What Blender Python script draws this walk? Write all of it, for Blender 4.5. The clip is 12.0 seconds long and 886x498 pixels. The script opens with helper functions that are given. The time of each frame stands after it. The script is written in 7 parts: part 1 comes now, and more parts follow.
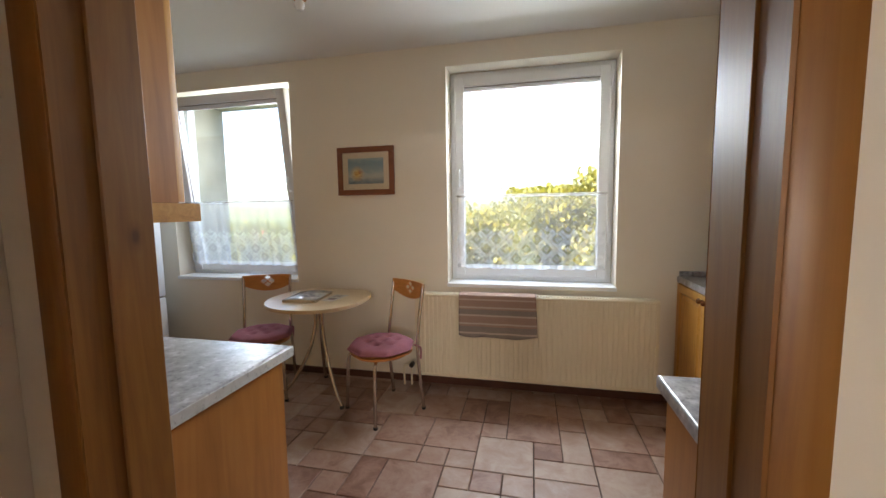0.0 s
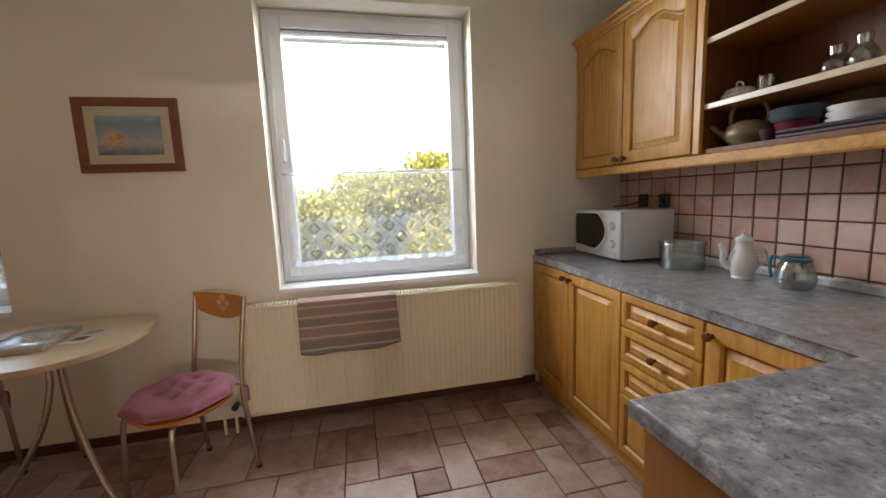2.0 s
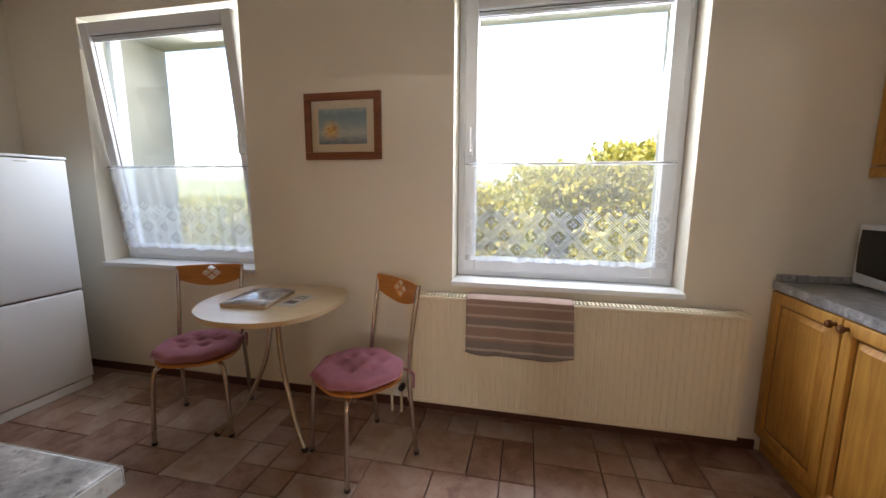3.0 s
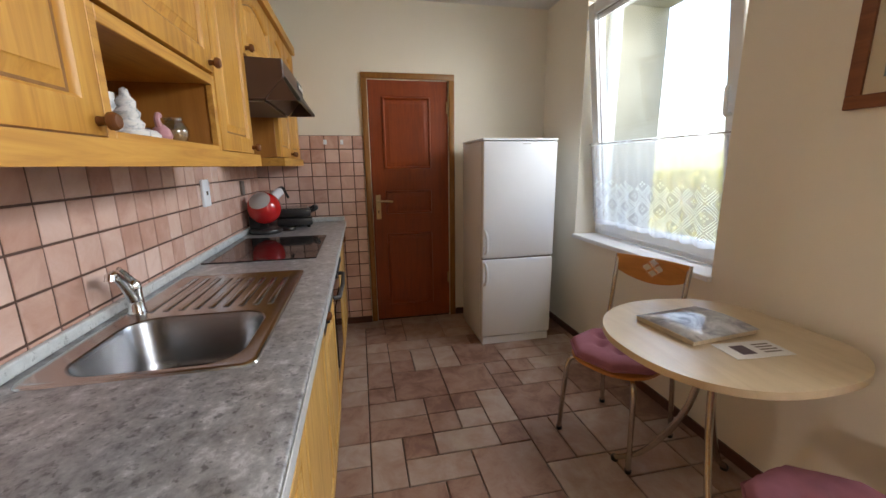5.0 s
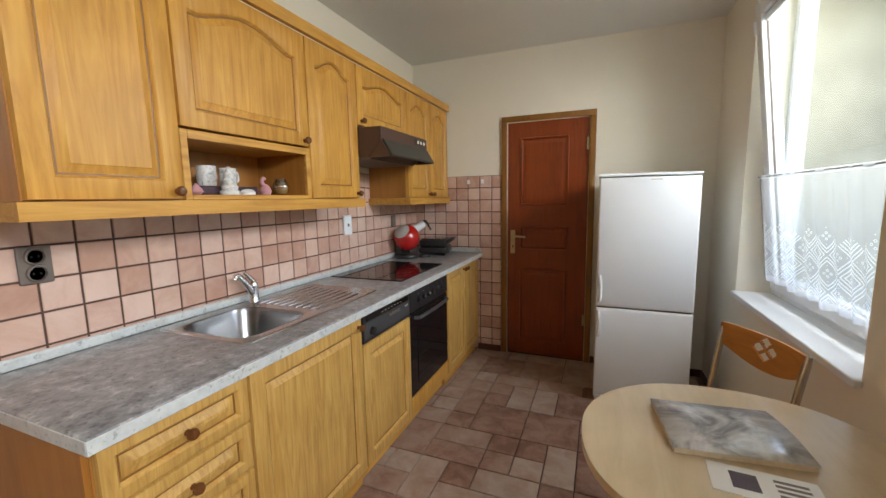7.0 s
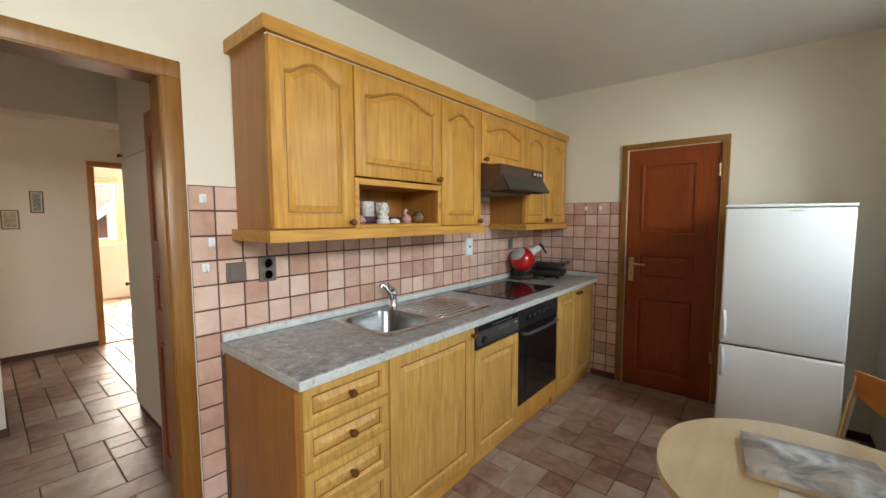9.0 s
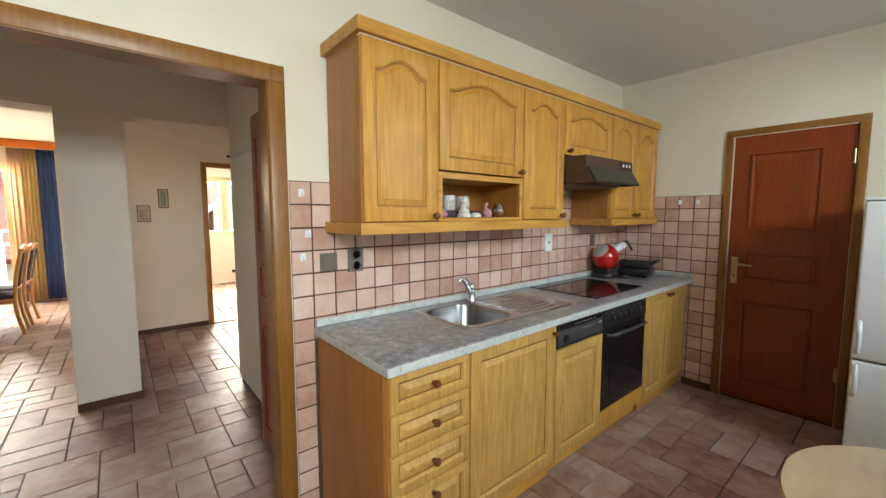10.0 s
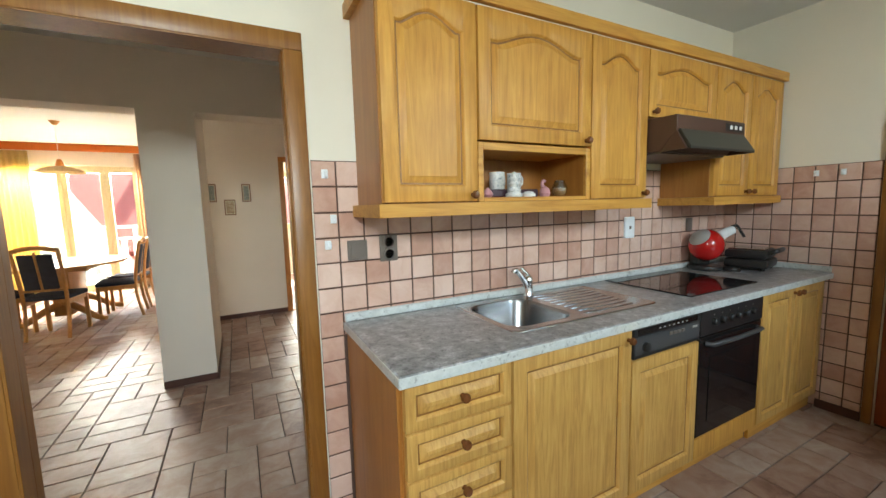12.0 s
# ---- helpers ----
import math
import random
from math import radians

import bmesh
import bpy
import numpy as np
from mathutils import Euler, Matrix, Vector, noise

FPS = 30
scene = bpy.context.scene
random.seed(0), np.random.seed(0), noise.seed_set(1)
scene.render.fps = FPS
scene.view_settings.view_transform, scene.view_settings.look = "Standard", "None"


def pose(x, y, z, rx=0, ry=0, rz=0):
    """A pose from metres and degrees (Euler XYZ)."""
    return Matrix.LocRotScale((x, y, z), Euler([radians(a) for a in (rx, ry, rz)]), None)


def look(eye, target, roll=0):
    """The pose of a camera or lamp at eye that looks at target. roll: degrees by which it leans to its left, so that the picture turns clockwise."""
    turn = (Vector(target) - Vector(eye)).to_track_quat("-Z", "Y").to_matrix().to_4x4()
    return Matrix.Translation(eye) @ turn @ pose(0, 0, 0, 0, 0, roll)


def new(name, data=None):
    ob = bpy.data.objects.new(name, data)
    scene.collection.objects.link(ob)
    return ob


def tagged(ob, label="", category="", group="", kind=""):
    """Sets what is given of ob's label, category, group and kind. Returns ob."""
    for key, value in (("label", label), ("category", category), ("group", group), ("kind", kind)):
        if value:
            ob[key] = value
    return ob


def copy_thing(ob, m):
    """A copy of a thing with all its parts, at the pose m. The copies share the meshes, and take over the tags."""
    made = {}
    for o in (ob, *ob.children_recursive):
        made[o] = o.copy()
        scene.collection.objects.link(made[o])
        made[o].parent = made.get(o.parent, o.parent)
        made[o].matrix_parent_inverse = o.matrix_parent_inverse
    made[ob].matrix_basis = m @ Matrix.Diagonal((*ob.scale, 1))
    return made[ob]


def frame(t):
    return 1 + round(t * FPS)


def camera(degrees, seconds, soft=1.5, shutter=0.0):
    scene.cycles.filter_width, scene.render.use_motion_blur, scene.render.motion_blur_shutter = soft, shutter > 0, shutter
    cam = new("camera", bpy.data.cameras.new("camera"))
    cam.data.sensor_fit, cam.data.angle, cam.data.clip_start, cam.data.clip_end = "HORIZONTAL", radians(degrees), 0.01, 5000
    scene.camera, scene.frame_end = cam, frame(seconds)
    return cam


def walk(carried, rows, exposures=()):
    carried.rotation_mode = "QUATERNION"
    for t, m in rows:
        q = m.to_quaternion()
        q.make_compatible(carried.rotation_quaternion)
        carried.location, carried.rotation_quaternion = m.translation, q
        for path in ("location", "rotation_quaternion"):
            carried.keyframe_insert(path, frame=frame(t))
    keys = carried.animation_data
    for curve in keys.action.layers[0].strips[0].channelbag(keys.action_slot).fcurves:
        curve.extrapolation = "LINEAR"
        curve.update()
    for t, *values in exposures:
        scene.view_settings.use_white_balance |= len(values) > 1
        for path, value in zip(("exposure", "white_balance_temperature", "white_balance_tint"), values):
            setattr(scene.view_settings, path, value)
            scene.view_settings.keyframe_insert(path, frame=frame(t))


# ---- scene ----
cam = camera(97.4, 12.0)
PATH = [
    (0, (3.687, -0.529, 1.342), (3.248, 1.414, 1.150), -0.8),
    (0.5, (3.696, -0.402, 1.32), (3.258, 1.542, 1.142), -0.6),
    (1, (3.62, -0.237, 1.295), (3.434, 1.746, 1.112), -1.3),
    (1.5, (3.531, -0.084, 1.306), (3.766, 1.886, 1.054), -2.5),
    (2, (3.538, -0.013, 1.291), (3.958, 1.924, 1.023), -2.3),
    (2.5, (3.556, 0.122, 1.305), (3.687, 2.1, 1.038), -1.4),
    (3, (3.48, 0.211, 1.306), (3.064, 2.144, 1.009), 0.4),
    (3.5, (3.403, 0.344, 1.295), (2.324, 1.984, 0.912), 1.6),
    (3.7, (3.353, 0.411, 1.318), (2.072, 1.884, 0.883), 1.4),
    (5.3, (3.21, 0.885, 1.321), (1.258, 1.073, 0.925), -0.7),
    (5.5, (3.174, 0.981, 1.316), (1.212, 1.035, 0.932), -0.7),
    (6, (3.103, 1.208, 1.355), (1.153, 0.923, 1.011), -1.0),
    (6.5, (3.156, 1.432, 1.352), (1.269, 0.853, 1.032), -1.3),
    (6.7, (3.211, 1.501, 1.353), (1.343, 0.85, 1.059), -1.2),
    (8.3, (3.5, 1.805, 1.427), (1.826, 0.724, 1.255), -0.5),
    (8.5, (3.509, 1.802, 1.423), (1.869, 0.67, 1.256), -0.4),
    (9, (3.527, 1.787, 1.418), (1.998, 0.507, 1.26), -0.1),
    (9.5, (3.546, 1.762, 1.417), (2.141, 0.348, 1.253), 0.0),
    (10, (3.559, 1.735, 1.409), (2.282, 0.207, 1.229), -0.0),
    (10.5, (3.567, 1.708, 1.404), (2.405, 0.093, 1.206), -0.3),
    (11, (3.495, 1.7, 1.385), (2.429, 0.021, 1.176), -0.7),
    (11.5, (3.366, 1.67, 1.367), (2.354, -0.041, 1.15), -1.1),
    (12, (3.25, 1.619, 1.362), (2.327, -0.142, 1.141), -1.5),
]
walk(cam, [(t, look(eye, target, roll)) for t, eye, target, roll in PATH], exposures=[(0.0, 3.03, 6700, 14), (3.7, 2.9, 6750, 18), (5.3, 3.28, 7050, 16), (8.5, 3.26, 7150, 10), (12.0, 3.32, 6650, 1)])

# ---- world, sun, exposure ----
world = bpy.data.worlds.new("sky")
scene.world = world
world.use_nodes = True
wn, wl = world.node_tree.nodes, world.node_tree.links
sky = wn.new("ShaderNodeTexSky")
sky.sky_type, sky.sun_disc = "NISHITA", False
sky.sun_elevation, sky.sun_rotation = radians(48), radians(200)
sky.air_density, sky.dust_density = 1.0, 3.0
wn["Background"].inputs["Strength"].default_value = 0.15
wl.new(sky.outputs["Color"], wn["Background"].inputs["Color"])
sun = new("sun", bpy.data.lights.new("sun", "SUN"))
sun.data.energy, sun.data.angle, sun.data.color = 5.0, radians(1.0), (1.0, 0.93, 0.82)
sun.matrix_world = look((-8, -24, 28), (0, 0, 0))

# the sky's light in the window openings
for x, y, z, aim, wide, high, power, tone in ((1.40, 2.92, 2.12, -1.8, 0.76, 0.46, 3.4, (0.86, 0.94, 1.0)), (3.67, 2.92, 2.12, -1.8, 1.10, 0.46, 8.0, (0.86, 0.94, 1.0)), (5.85, -7.46, 2.08, 1.8, 2.0, 0.20, 54.0, (1.0, 0.94, 0.87)), (1.85, -7.46, 1.95, 1.8, 1.2, 0.34, 28.0, (1.0, 0.94, 0.87))):
    win_light = new("window_skylight", bpy.data.lights.new("window_skylight", "AREA"))
    win_light.data.shape, win_light.data.size, win_light.data.size_y = "RECTANGLE", wide, high
    win_light.data.energy, win_light.data.color = power, tone
    win_light.matrix_world = look((x, y, z), (x, y + aim, z - 0.45))

# ---- materials ----


def nodes_of(name):
    m = bpy.data.materials.new(name)
    m.use_nodes = True
    return m, m.node_tree.nodes, m.node_tree.links, m.node_tree.nodes["Principled BSDF"]


def ramp(nt, links, source, stops):
    r = nt.new("ShaderNodeValToRGB")
    while len(r.color_ramp.elements) < len(stops):
        r.color_ramp.elements.new(0.5)
    for e, (p, c) in zip(r.color_ramp.elements, stops):
        e.position, e.color = p, (*c, 1)
    links.new(source, r.inputs["Fac"])
    return r.outputs["Color"]


def coords(nt, links, scale, per_object=True):
    tc = nt.new("ShaderNodeTexCoord")
    mp = nt.new("ShaderNodeMapping")
    mp.inputs["Scale"].default_value = scale
    if per_object:
        oi = nt.new("ShaderNodeObjectInfo")
        mul = nt.new("ShaderNodeVectorMath")
        mul.operation = "SCALE"
        mul.inputs[0].default_value = (13.1, 7.7, 9.3)
        links.new(oi.outputs["Random"], mul.inputs["Scale"])
        add = nt.new("ShaderNodeVectorMath")
        links.new(tc.outputs["Object"], add.inputs[0])
        links.new(mul.outputs[0], add.inputs[1])
        links.new(add.outputs[0], mp.inputs["Vector"])
    else:
        links.new(tc.outputs["Object"], mp.inputs["Vector"])
    return mp.outputs[0]


def noise_tex(nt, links, vec, scale, detail=4, rough=0.55, distort=0.0):
    n = nt.new("ShaderNodeTexNoise")
    n.inputs["Scale"].default_value, n.inputs["Detail"].default_value = scale, detail
    n.inputs["Roughness"].default_value, n.inputs["Distortion"].default_value = rough, distort
    links.new(vec, n.inputs["Vector"])
    return n.outputs["Fac"]


def bump(nt, links, bsdf, height, strength, distance=0.002):
    b = nt.new("ShaderNodeBump")
    b.inputs["Strength"].default_value, b.inputs["Distance"].default_value = strength, distance
    links.new(height, b.inputs["Height"])
    links.new(b.outputs[0], bsdf.inputs["Normal"])


def blend(nt, links, fac, a, b, mode="MIX"):
    m = nt.new("ShaderNodeMix")
    m.data_type, m.blend_type = "RGBA", mode
    if isinstance(fac, float):
        m.inputs[0].default_value = fac
    else:
        links.new(fac, m.inputs[0])
    for i, v in ((6, a), (7, b)):
        if isinstance(v, tuple):
            m.inputs[i].default_value = (*v, 1)
        else:
            links.new(v, m.inputs[i])
    return m.outputs[2]


def paint(name, colour, rough=0.6, mottle=0.06, scale=3.0, grain=120.0, bump_by=0.15, metal=0.0, coat=0.0):
    """A painted or plain surface with broad unevenness and fine relief."""
    m, nt, links, b = nodes_of(name)
    vec = coords(nt, links, (1, 1, 1))
    n1 = noise_tex(nt, links, vec, scale, 5)
    lo, hi = tuple(c * (1 - mottle) for c in colour), tuple(min(1, c * (1 + mottle)) for c in colour)
    links.new(ramp(nt, links, n1, [(0.3, lo), (0.7, hi)]), b.inputs["Base Color"])
    n2 = noise_tex(nt, links, vec, grain, 3)
    bump(nt, links, b, n2, bump_by, 0.001)
    b.inputs["Roughness"].default_value, b.inputs["Metallic"].default_value = rough, metal
    b.inputs["Coat Weight"].default_value = coat
    return m


def wood(name, dark, mid, light, axis="z", rough=0.42, coat=0.15, stretch=14.0, streak=1.0):
    """Varnished timber: long fibres along one axis, broad tone drift, fine pores."""
    m, nt, links, b = nodes_of(name)
    s = {"x": (1, stretch, stretch), "y": (stretch, 1, stretch), "z": (stretch, stretch, 1)}[axis]
    vec = coords(nt, links, s)
    fib = noise_tex(nt, links, vec, 2.0 * streak, 6, 0.62, 1.5)
    wide = noise_tex(nt, links, coords(nt, links, (1, 1, 1)), 4.0, 3)
    col = ramp(nt, links, fib, [(0.3, dark), (0.5, mid), (0.72, light)])
    tone = ramp(nt, links, wide, [(0.3, (0.82, 0.8, 0.76)), (0.7, (1, 1, 1))])
    links.new(blend(nt, links, 1.0, col, tone, "MULTIPLY"), b.inputs["Base Color"])
    pores = noise_tex(nt, links, vec, 9.0, 4)
    bump(nt, links, b, pores, 0.12, 0.001)
    b.inputs["Roughness"].default_value, b.inputs["Coat Weight"].default_value = rough, coat
    b.inputs["Coat Roughness"].default_value = 0.32
    return m


def stone(name, stops, scale, fleck, rough=0.35, bump_by=0.1):
    """Speckled stone-look laminate."""
    m, nt, links, b = nodes_of(name)
    vec = coords(nt, links, (1, 1, 1), False)
    n1 = noise_tex(nt, links, vec, scale, 8, 0.72, 0.0)
    col = ramp(nt, links, n1, stops)
    n2 = noise_tex(nt, links, vec, scale * 2.6, 4, 0.65, 0.0)
    flecks = ramp(nt, links, n2, [(0.34, fleck), (0.44, (1, 1, 1))])
    links.new(blend(nt, links, 0.75, col, flecks, "MULTIPLY"), b.inputs["Base Color"])
    bump(nt, links, b, n2, bump_by, 0.0006)
    b.inputs["Roughness"].default_value = rough
    b.inputs["Coat Weight"].default_value, b.inputs["Coat Roughness"].default_value = 0.6, 0.3
    return m


def tile_mat(name, stops, rough, scale=9.0, spread=0.12, bump_by=0.25, island=False):
    """Fired tile: every piece has a tone of its own, with clouding over it."""
    m, nt, links, b = nodes_of(name)
    vec = coords(nt, links, (1, 1, 1))
    n1 = noise_tex(nt, links, vec, scale, 6, 0.65, 0.5)
    oi = nt.new("ShaderNodeNewGeometry") if island else nt.new("ShaderNodeObjectInfo")
    rnd = oi.outputs["Random Per Island" if island else "Random"]
    add = nt.new("ShaderNodeMath")
    add.operation = "MULTIPLY_ADD"
    add.inputs[1].default_value, add.inputs[2].default_value = spread * 2, -spread
    links.new(rnd, add.inputs[0])
    plus = nt.new("ShaderNodeMath")
    links.new(n1, plus.inputs[0])
    links.new(add.outputs[0], plus.inputs[1])
    links.new(ramp(nt, links, plus.outputs[0], stops), b.inputs["Base Color"])
    n2 = noise_tex(nt, links, vec, 40, 4)
    bump(nt, links, b, n2, bump_by, 0.0015)
    b.inputs["Roughness"].default_value = rough
    return m


def glass(name, tint=(1, 1, 1), gloss=0.05):
    m, nt, links, b = nodes_of(name)
    nt.remove(b)
    out = nt["Material Output"]
    tr, gl, mx = nt.new("ShaderNodeBsdfTransparent"), nt.new("ShaderNodeBsdfGlossy"), nt.new("ShaderNodeMixShader")
    tr.inputs[0].default_value = (*tint, 1)
    gl.inputs["Roughness"].default_value = 0.02
    mx.inputs[0].default_value = gloss
    links.new(tr.outputs[0], mx.inputs[1])
    links.new(gl.outputs[0], mx.inputs[2])
    links.new(mx.outputs[0], out.inputs[0])
    return m


M = {}
M["wall"] = paint("cream_wall_paint", (0.82, 0.77, 0.66), 0.85, 0.03, 1.3, 90, 0.25)
M["hallwall"] = paint("warm_hall_paint", (0.81, 0.74, 0.65), 0.85, 0.03, 1.3, 90, 0.25)
M["ceiling"] = paint("white_ceiling_paint", (0.75, 0.745, 0.71), 0.9, 0.03, 1.0, 70, 0.2)
M["pvc"] = paint("white_pvc", (0.83, 0.86, 0.89), 0.3, 0.02, 4, 200, 0.02)
M["oak"] = wood("honey_oak", (0.46, 0.205, 0.034), (0.61, 0.305, 0.056), (0.70, 0.385, 0.082), rough=0.46, coat=0.07, streak=1.1)
M["oakx"] = wood("honey_oak_level", (0.46, 0.205, 0.034), (0.61, 0.305, 0.056), (0.70, 0.385, 0.082), "x", rough=0.46, coat=0.07, streak=1.1)
M["oakpale"] = wood("worn_oak", (0.44, 0.23, 0.055), (0.61, 0.35, 0.095), (0.71, 0.45, 0.145), rough=0.46, coat=0.07, streak=1.5)
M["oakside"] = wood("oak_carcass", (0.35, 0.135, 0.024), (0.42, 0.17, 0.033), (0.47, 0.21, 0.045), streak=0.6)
# dark wood for panel grooves: the recess's shade is put into the colour
M["grooveshade"] = wood("groove_shade_line", (0.20, 0.085, 0.018), (0.26, 0.115, 0.025), (0.32, 0.15, 0.035))
# dark red-brown wood for all panels of the open shelf box
M["shelfdark"] = wood("dark_red_brown_shelf_wood", (0.14, 0.042, 0.012), (0.19, 0.06, 0.017), (0.23, 0.08, 0.023), rough=0.5, coat=0.05)
M["knob"] = wood("dark_turned_wood", (0.12, 0.04, 0.012), (0.17, 0.06, 0.02), (0.22, 0.085, 0.03), rough=0.25)
M["pine"] = wood("stained_pine_casing", (0.22, 0.085, 0.014), (0.285, 0.12, 0.021), (0.335, 0.15, 0.03), rough=0.4, coat=0.12)


def add_knots(m):
    """Scattered dark oval knots in the timber."""
    nt, links = m.node_tree.nodes, m.node_tree.links
    b = nt["Principled BSDF"]
    col = b.inputs["Base Color"].links[0].from_socket
    v = nt.new("ShaderNodeTexVoronoi")
    v.inputs["Scale"].default_value = 4.2
    links.new(coords(nt, links, (1.4, 1.4, 0.75)), v.inputs["Vector"])
    dark = ramp(nt, links, v.outputs["Distance"], [(0.02, (0.42, 0.33, 0.27)), (0.05, (0.8, 0.74, 0.68)), (0.10, (1, 1, 1))])
    links.new(blend(nt, links, 1.0, col, dark, "MULTIPLY"), b.inputs["Base Color"])


add_knots(M["pine"])
M["brown"] = wood("red_brown_door", (0.20, 0.031, 0.005), (0.255, 0.043, 0.006), (0.30, 0.056, 0.008), rough=0.35)
M["skirt"] = paint("dark_skirting", (0.085, 0.03, 0.018), 0.45, 0.2, 6)
M["grout"] = paint("brown_grout", (0.055, 0.035, 0.028), 0.9, 0.15, 12, 150, 0.4)
M["wgrout"] = paint("wall_grout", (0.10, 0.055, 0.04), 0.9, 0.1, 12, 150, 0.3)
M["floor_tile"] = tile_mat("rustic_floor_tile", [(0.25, (0.18, 0.088, 0.06)), (0.42, (0.285, 0.168, 0.125)), (0.58, (0.335, 0.228, 0.178)), (0.78, (0.41, 0.32, 0.265))], 0.46, 8.0, 0.2, 0.4)
M["floor_tile_far"] = tile_mat("rustic_floor_tile_far", [(0.25, (0.18, 0.088, 0.06)), (0.42, (0.285, 0.168, 0.125)), (0.58, (0.335, 0.228, 0.178)), (0.78, (0.41, 0.32, 0.265))], 0.46, 8.0, 0.2, 0.4, island=True)
M["wall_tile"] = tile_mat("pink_wall_tile", [(0.2, (0.51, 0.295, 0.225)), (0.5, (0.65, 0.425, 0.34)), (0.8, (0.75, 0.55, 0.465))], 0.2, 7.0, 0.24, 0.16)
M["top"] = stone("grey_stone_laminate", [(0.32, (0.115, 0.115, 0.12)), (0.44, (0.25, 0.25, 0.255)), (0.55, (0.345, 0.345, 0.355)), (0.66, (0.58, 0.585, 0.60))], 24.0, (0.24, 0.23, 0.24), 0.32)
M["lip"] = stone("pale_stone_lip", [(0.3, (0.46, 0.49, 0.48)), (0.6, (0.64, 0.67, 0.66))], 22.0, (0.42, 0.43, 0.44))
M["steel"] = paint("brushed_steel", (0.50, 0.50, 0.50), 0.2, 0.06, 5, 200, 0.08, 1.0)
M["basin"] = paint("dull_basin_steel", (0.27, 0.27, 0.275), 0.27, 0.08, 6, 200, 0.06, 1.0)
M["chrome"] = paint("chrome", (0.78, 0.78, 0.78), 0.1, 0.02, 5, 200, 0.01, 1.0)
M["satin"] = paint("satin_chrome_tube", (0.55, 0.52, 0.49), 0.25, 0.05, 8, 100, 0.03, 1.0)
M["black"] = paint("black_plastic", (0.018, 0.017, 0.017), 0.35, 0.1, 8)
M["blackglass"] = paint("black_ceramic_glass", (0.012, 0.010, 0.010), 0.06, 0.05, 8, 100, 0.0)
M["hood"] = paint("dark_brown_enamel", (0.075, 0.038, 0.028), 0.35, 0.1, 8)
M["smoke"] = paint("smoked_visor", (0.03, 0.03, 0.024), 0.38, 0.05, 8, 100, 0.0)
M["facia"] = paint("dark_grey_facia_plastic", (0.055, 0.055, 0.058), 0.4, 0.05, 8)
M["enamel"] = paint("white_enamel", (0.78, 0.80, 0.82), 0.25, 0.02, 3, 60, 0.03)
M["radiator"] = paint("ivory_radiator_paint", (0.80, 0.73, 0.56), 0.4, 0.02, 3)
M["mauve"] = paint("mauve_cushion_cloth", (0.34, 0.13, 0.175), 0.9, 0.12, 14, 300, 0.5)
M["beech"] = wood("pale_beech_laminate", (0.60, 0.46, 0.29), (0.66, 0.52, 0.34), (0.70, 0.56, 0.38), "x", rough=0.3, stretch=6)
M["orangewood"] = wood("orange_beech", (0.46, 0.175, 0.035), (0.55, 0.225, 0.047), (0.62, 0.27, 0.06), "x")
M["glass"] = glass("window_glass", (0.86, 0.88, 0.88))
M["capgrey"] = paint("pale_grey_plastic", (0.42, 0.40, 0.38), 0.3, 0.03)
M["ware"] = glass("clear_glassware", (0.86, 0.89, 0.89), 0.24)
M["red"] = paint("glossy_red_plastic", (0.50, 0.012, 0.012), 0.15, 0.05, 4, 100, 0.0, coat=0.6)
M["white"] = paint("white_china", (0.80, 0.79, 0.77), 0.2, 0.03, 6)
M["brass"] = paint("worn_brass", (0.55, 0.45, 0.27), 0.35, 0.1, 20, 100, 0.05, 1.0)
M["switch"] = paint("grey_switch_plastic", (0.16, 0.13, 0.11), 0.45, 0.05, 6)

# ---- building blocks ----


def box(bm, x0, x1, y0, y1, z0, z1, bevel=0.0, segments=1):
    """Adds a box, with its edges eased where a bevel is given."""
    r = bmesh.ops.create_cube(bm, size=1, matrix=Matrix.LocRotScale(((x0 + x1) / 2, (y0 + y1) / 2, (z0 + z1) / 2), None, (abs(x1 - x0), abs(y1 - y0), abs(z1 - z0))))
    if bevel:
        edges = list({e for v in r["verts"] for e in v.link_edges})
        bmesh.ops.bevel(bm, geom=edges, offset=bevel, segments=segments, affect="EDGES", profile=0.5)
    return bm


def boxed(*a, **k):
    return box(bmesh.new(), *a, **k)


def mesh_of(name, bm, material, smooth=False):
    me = bpy.data.meshes.new(name)
    bmesh.ops.recalc_face_normals(bm, faces=bm.faces)
    bm.to_mesh(me)
    bm.free()
    me.materials.append(material)
    if smooth:
        me.polygons.foreach_set("use_smooth", [True] * len(me.polygons))
        me.set_sharp_from_angle(angle=radians(38))
    return me


def part(name, bm, material, parent=None, label="", smooth=False):
    ob = new(name, mesh_of(name, bm, material, smooth))
    if parent:
        ob.parent = parent
    return tagged(ob, label)


def thing(name, m, label, category, group="", kind=""):
    ob = new(name)
    ob.empty_display_size = 0.1
    ob.matrix_basis = m
    return tagged(ob, label, category, group, kind)


def structure(name, bm, material, label, category, smooth=False):
    return tagged(part(name, bm, material, None, "", smooth), label, category, "", "structure")


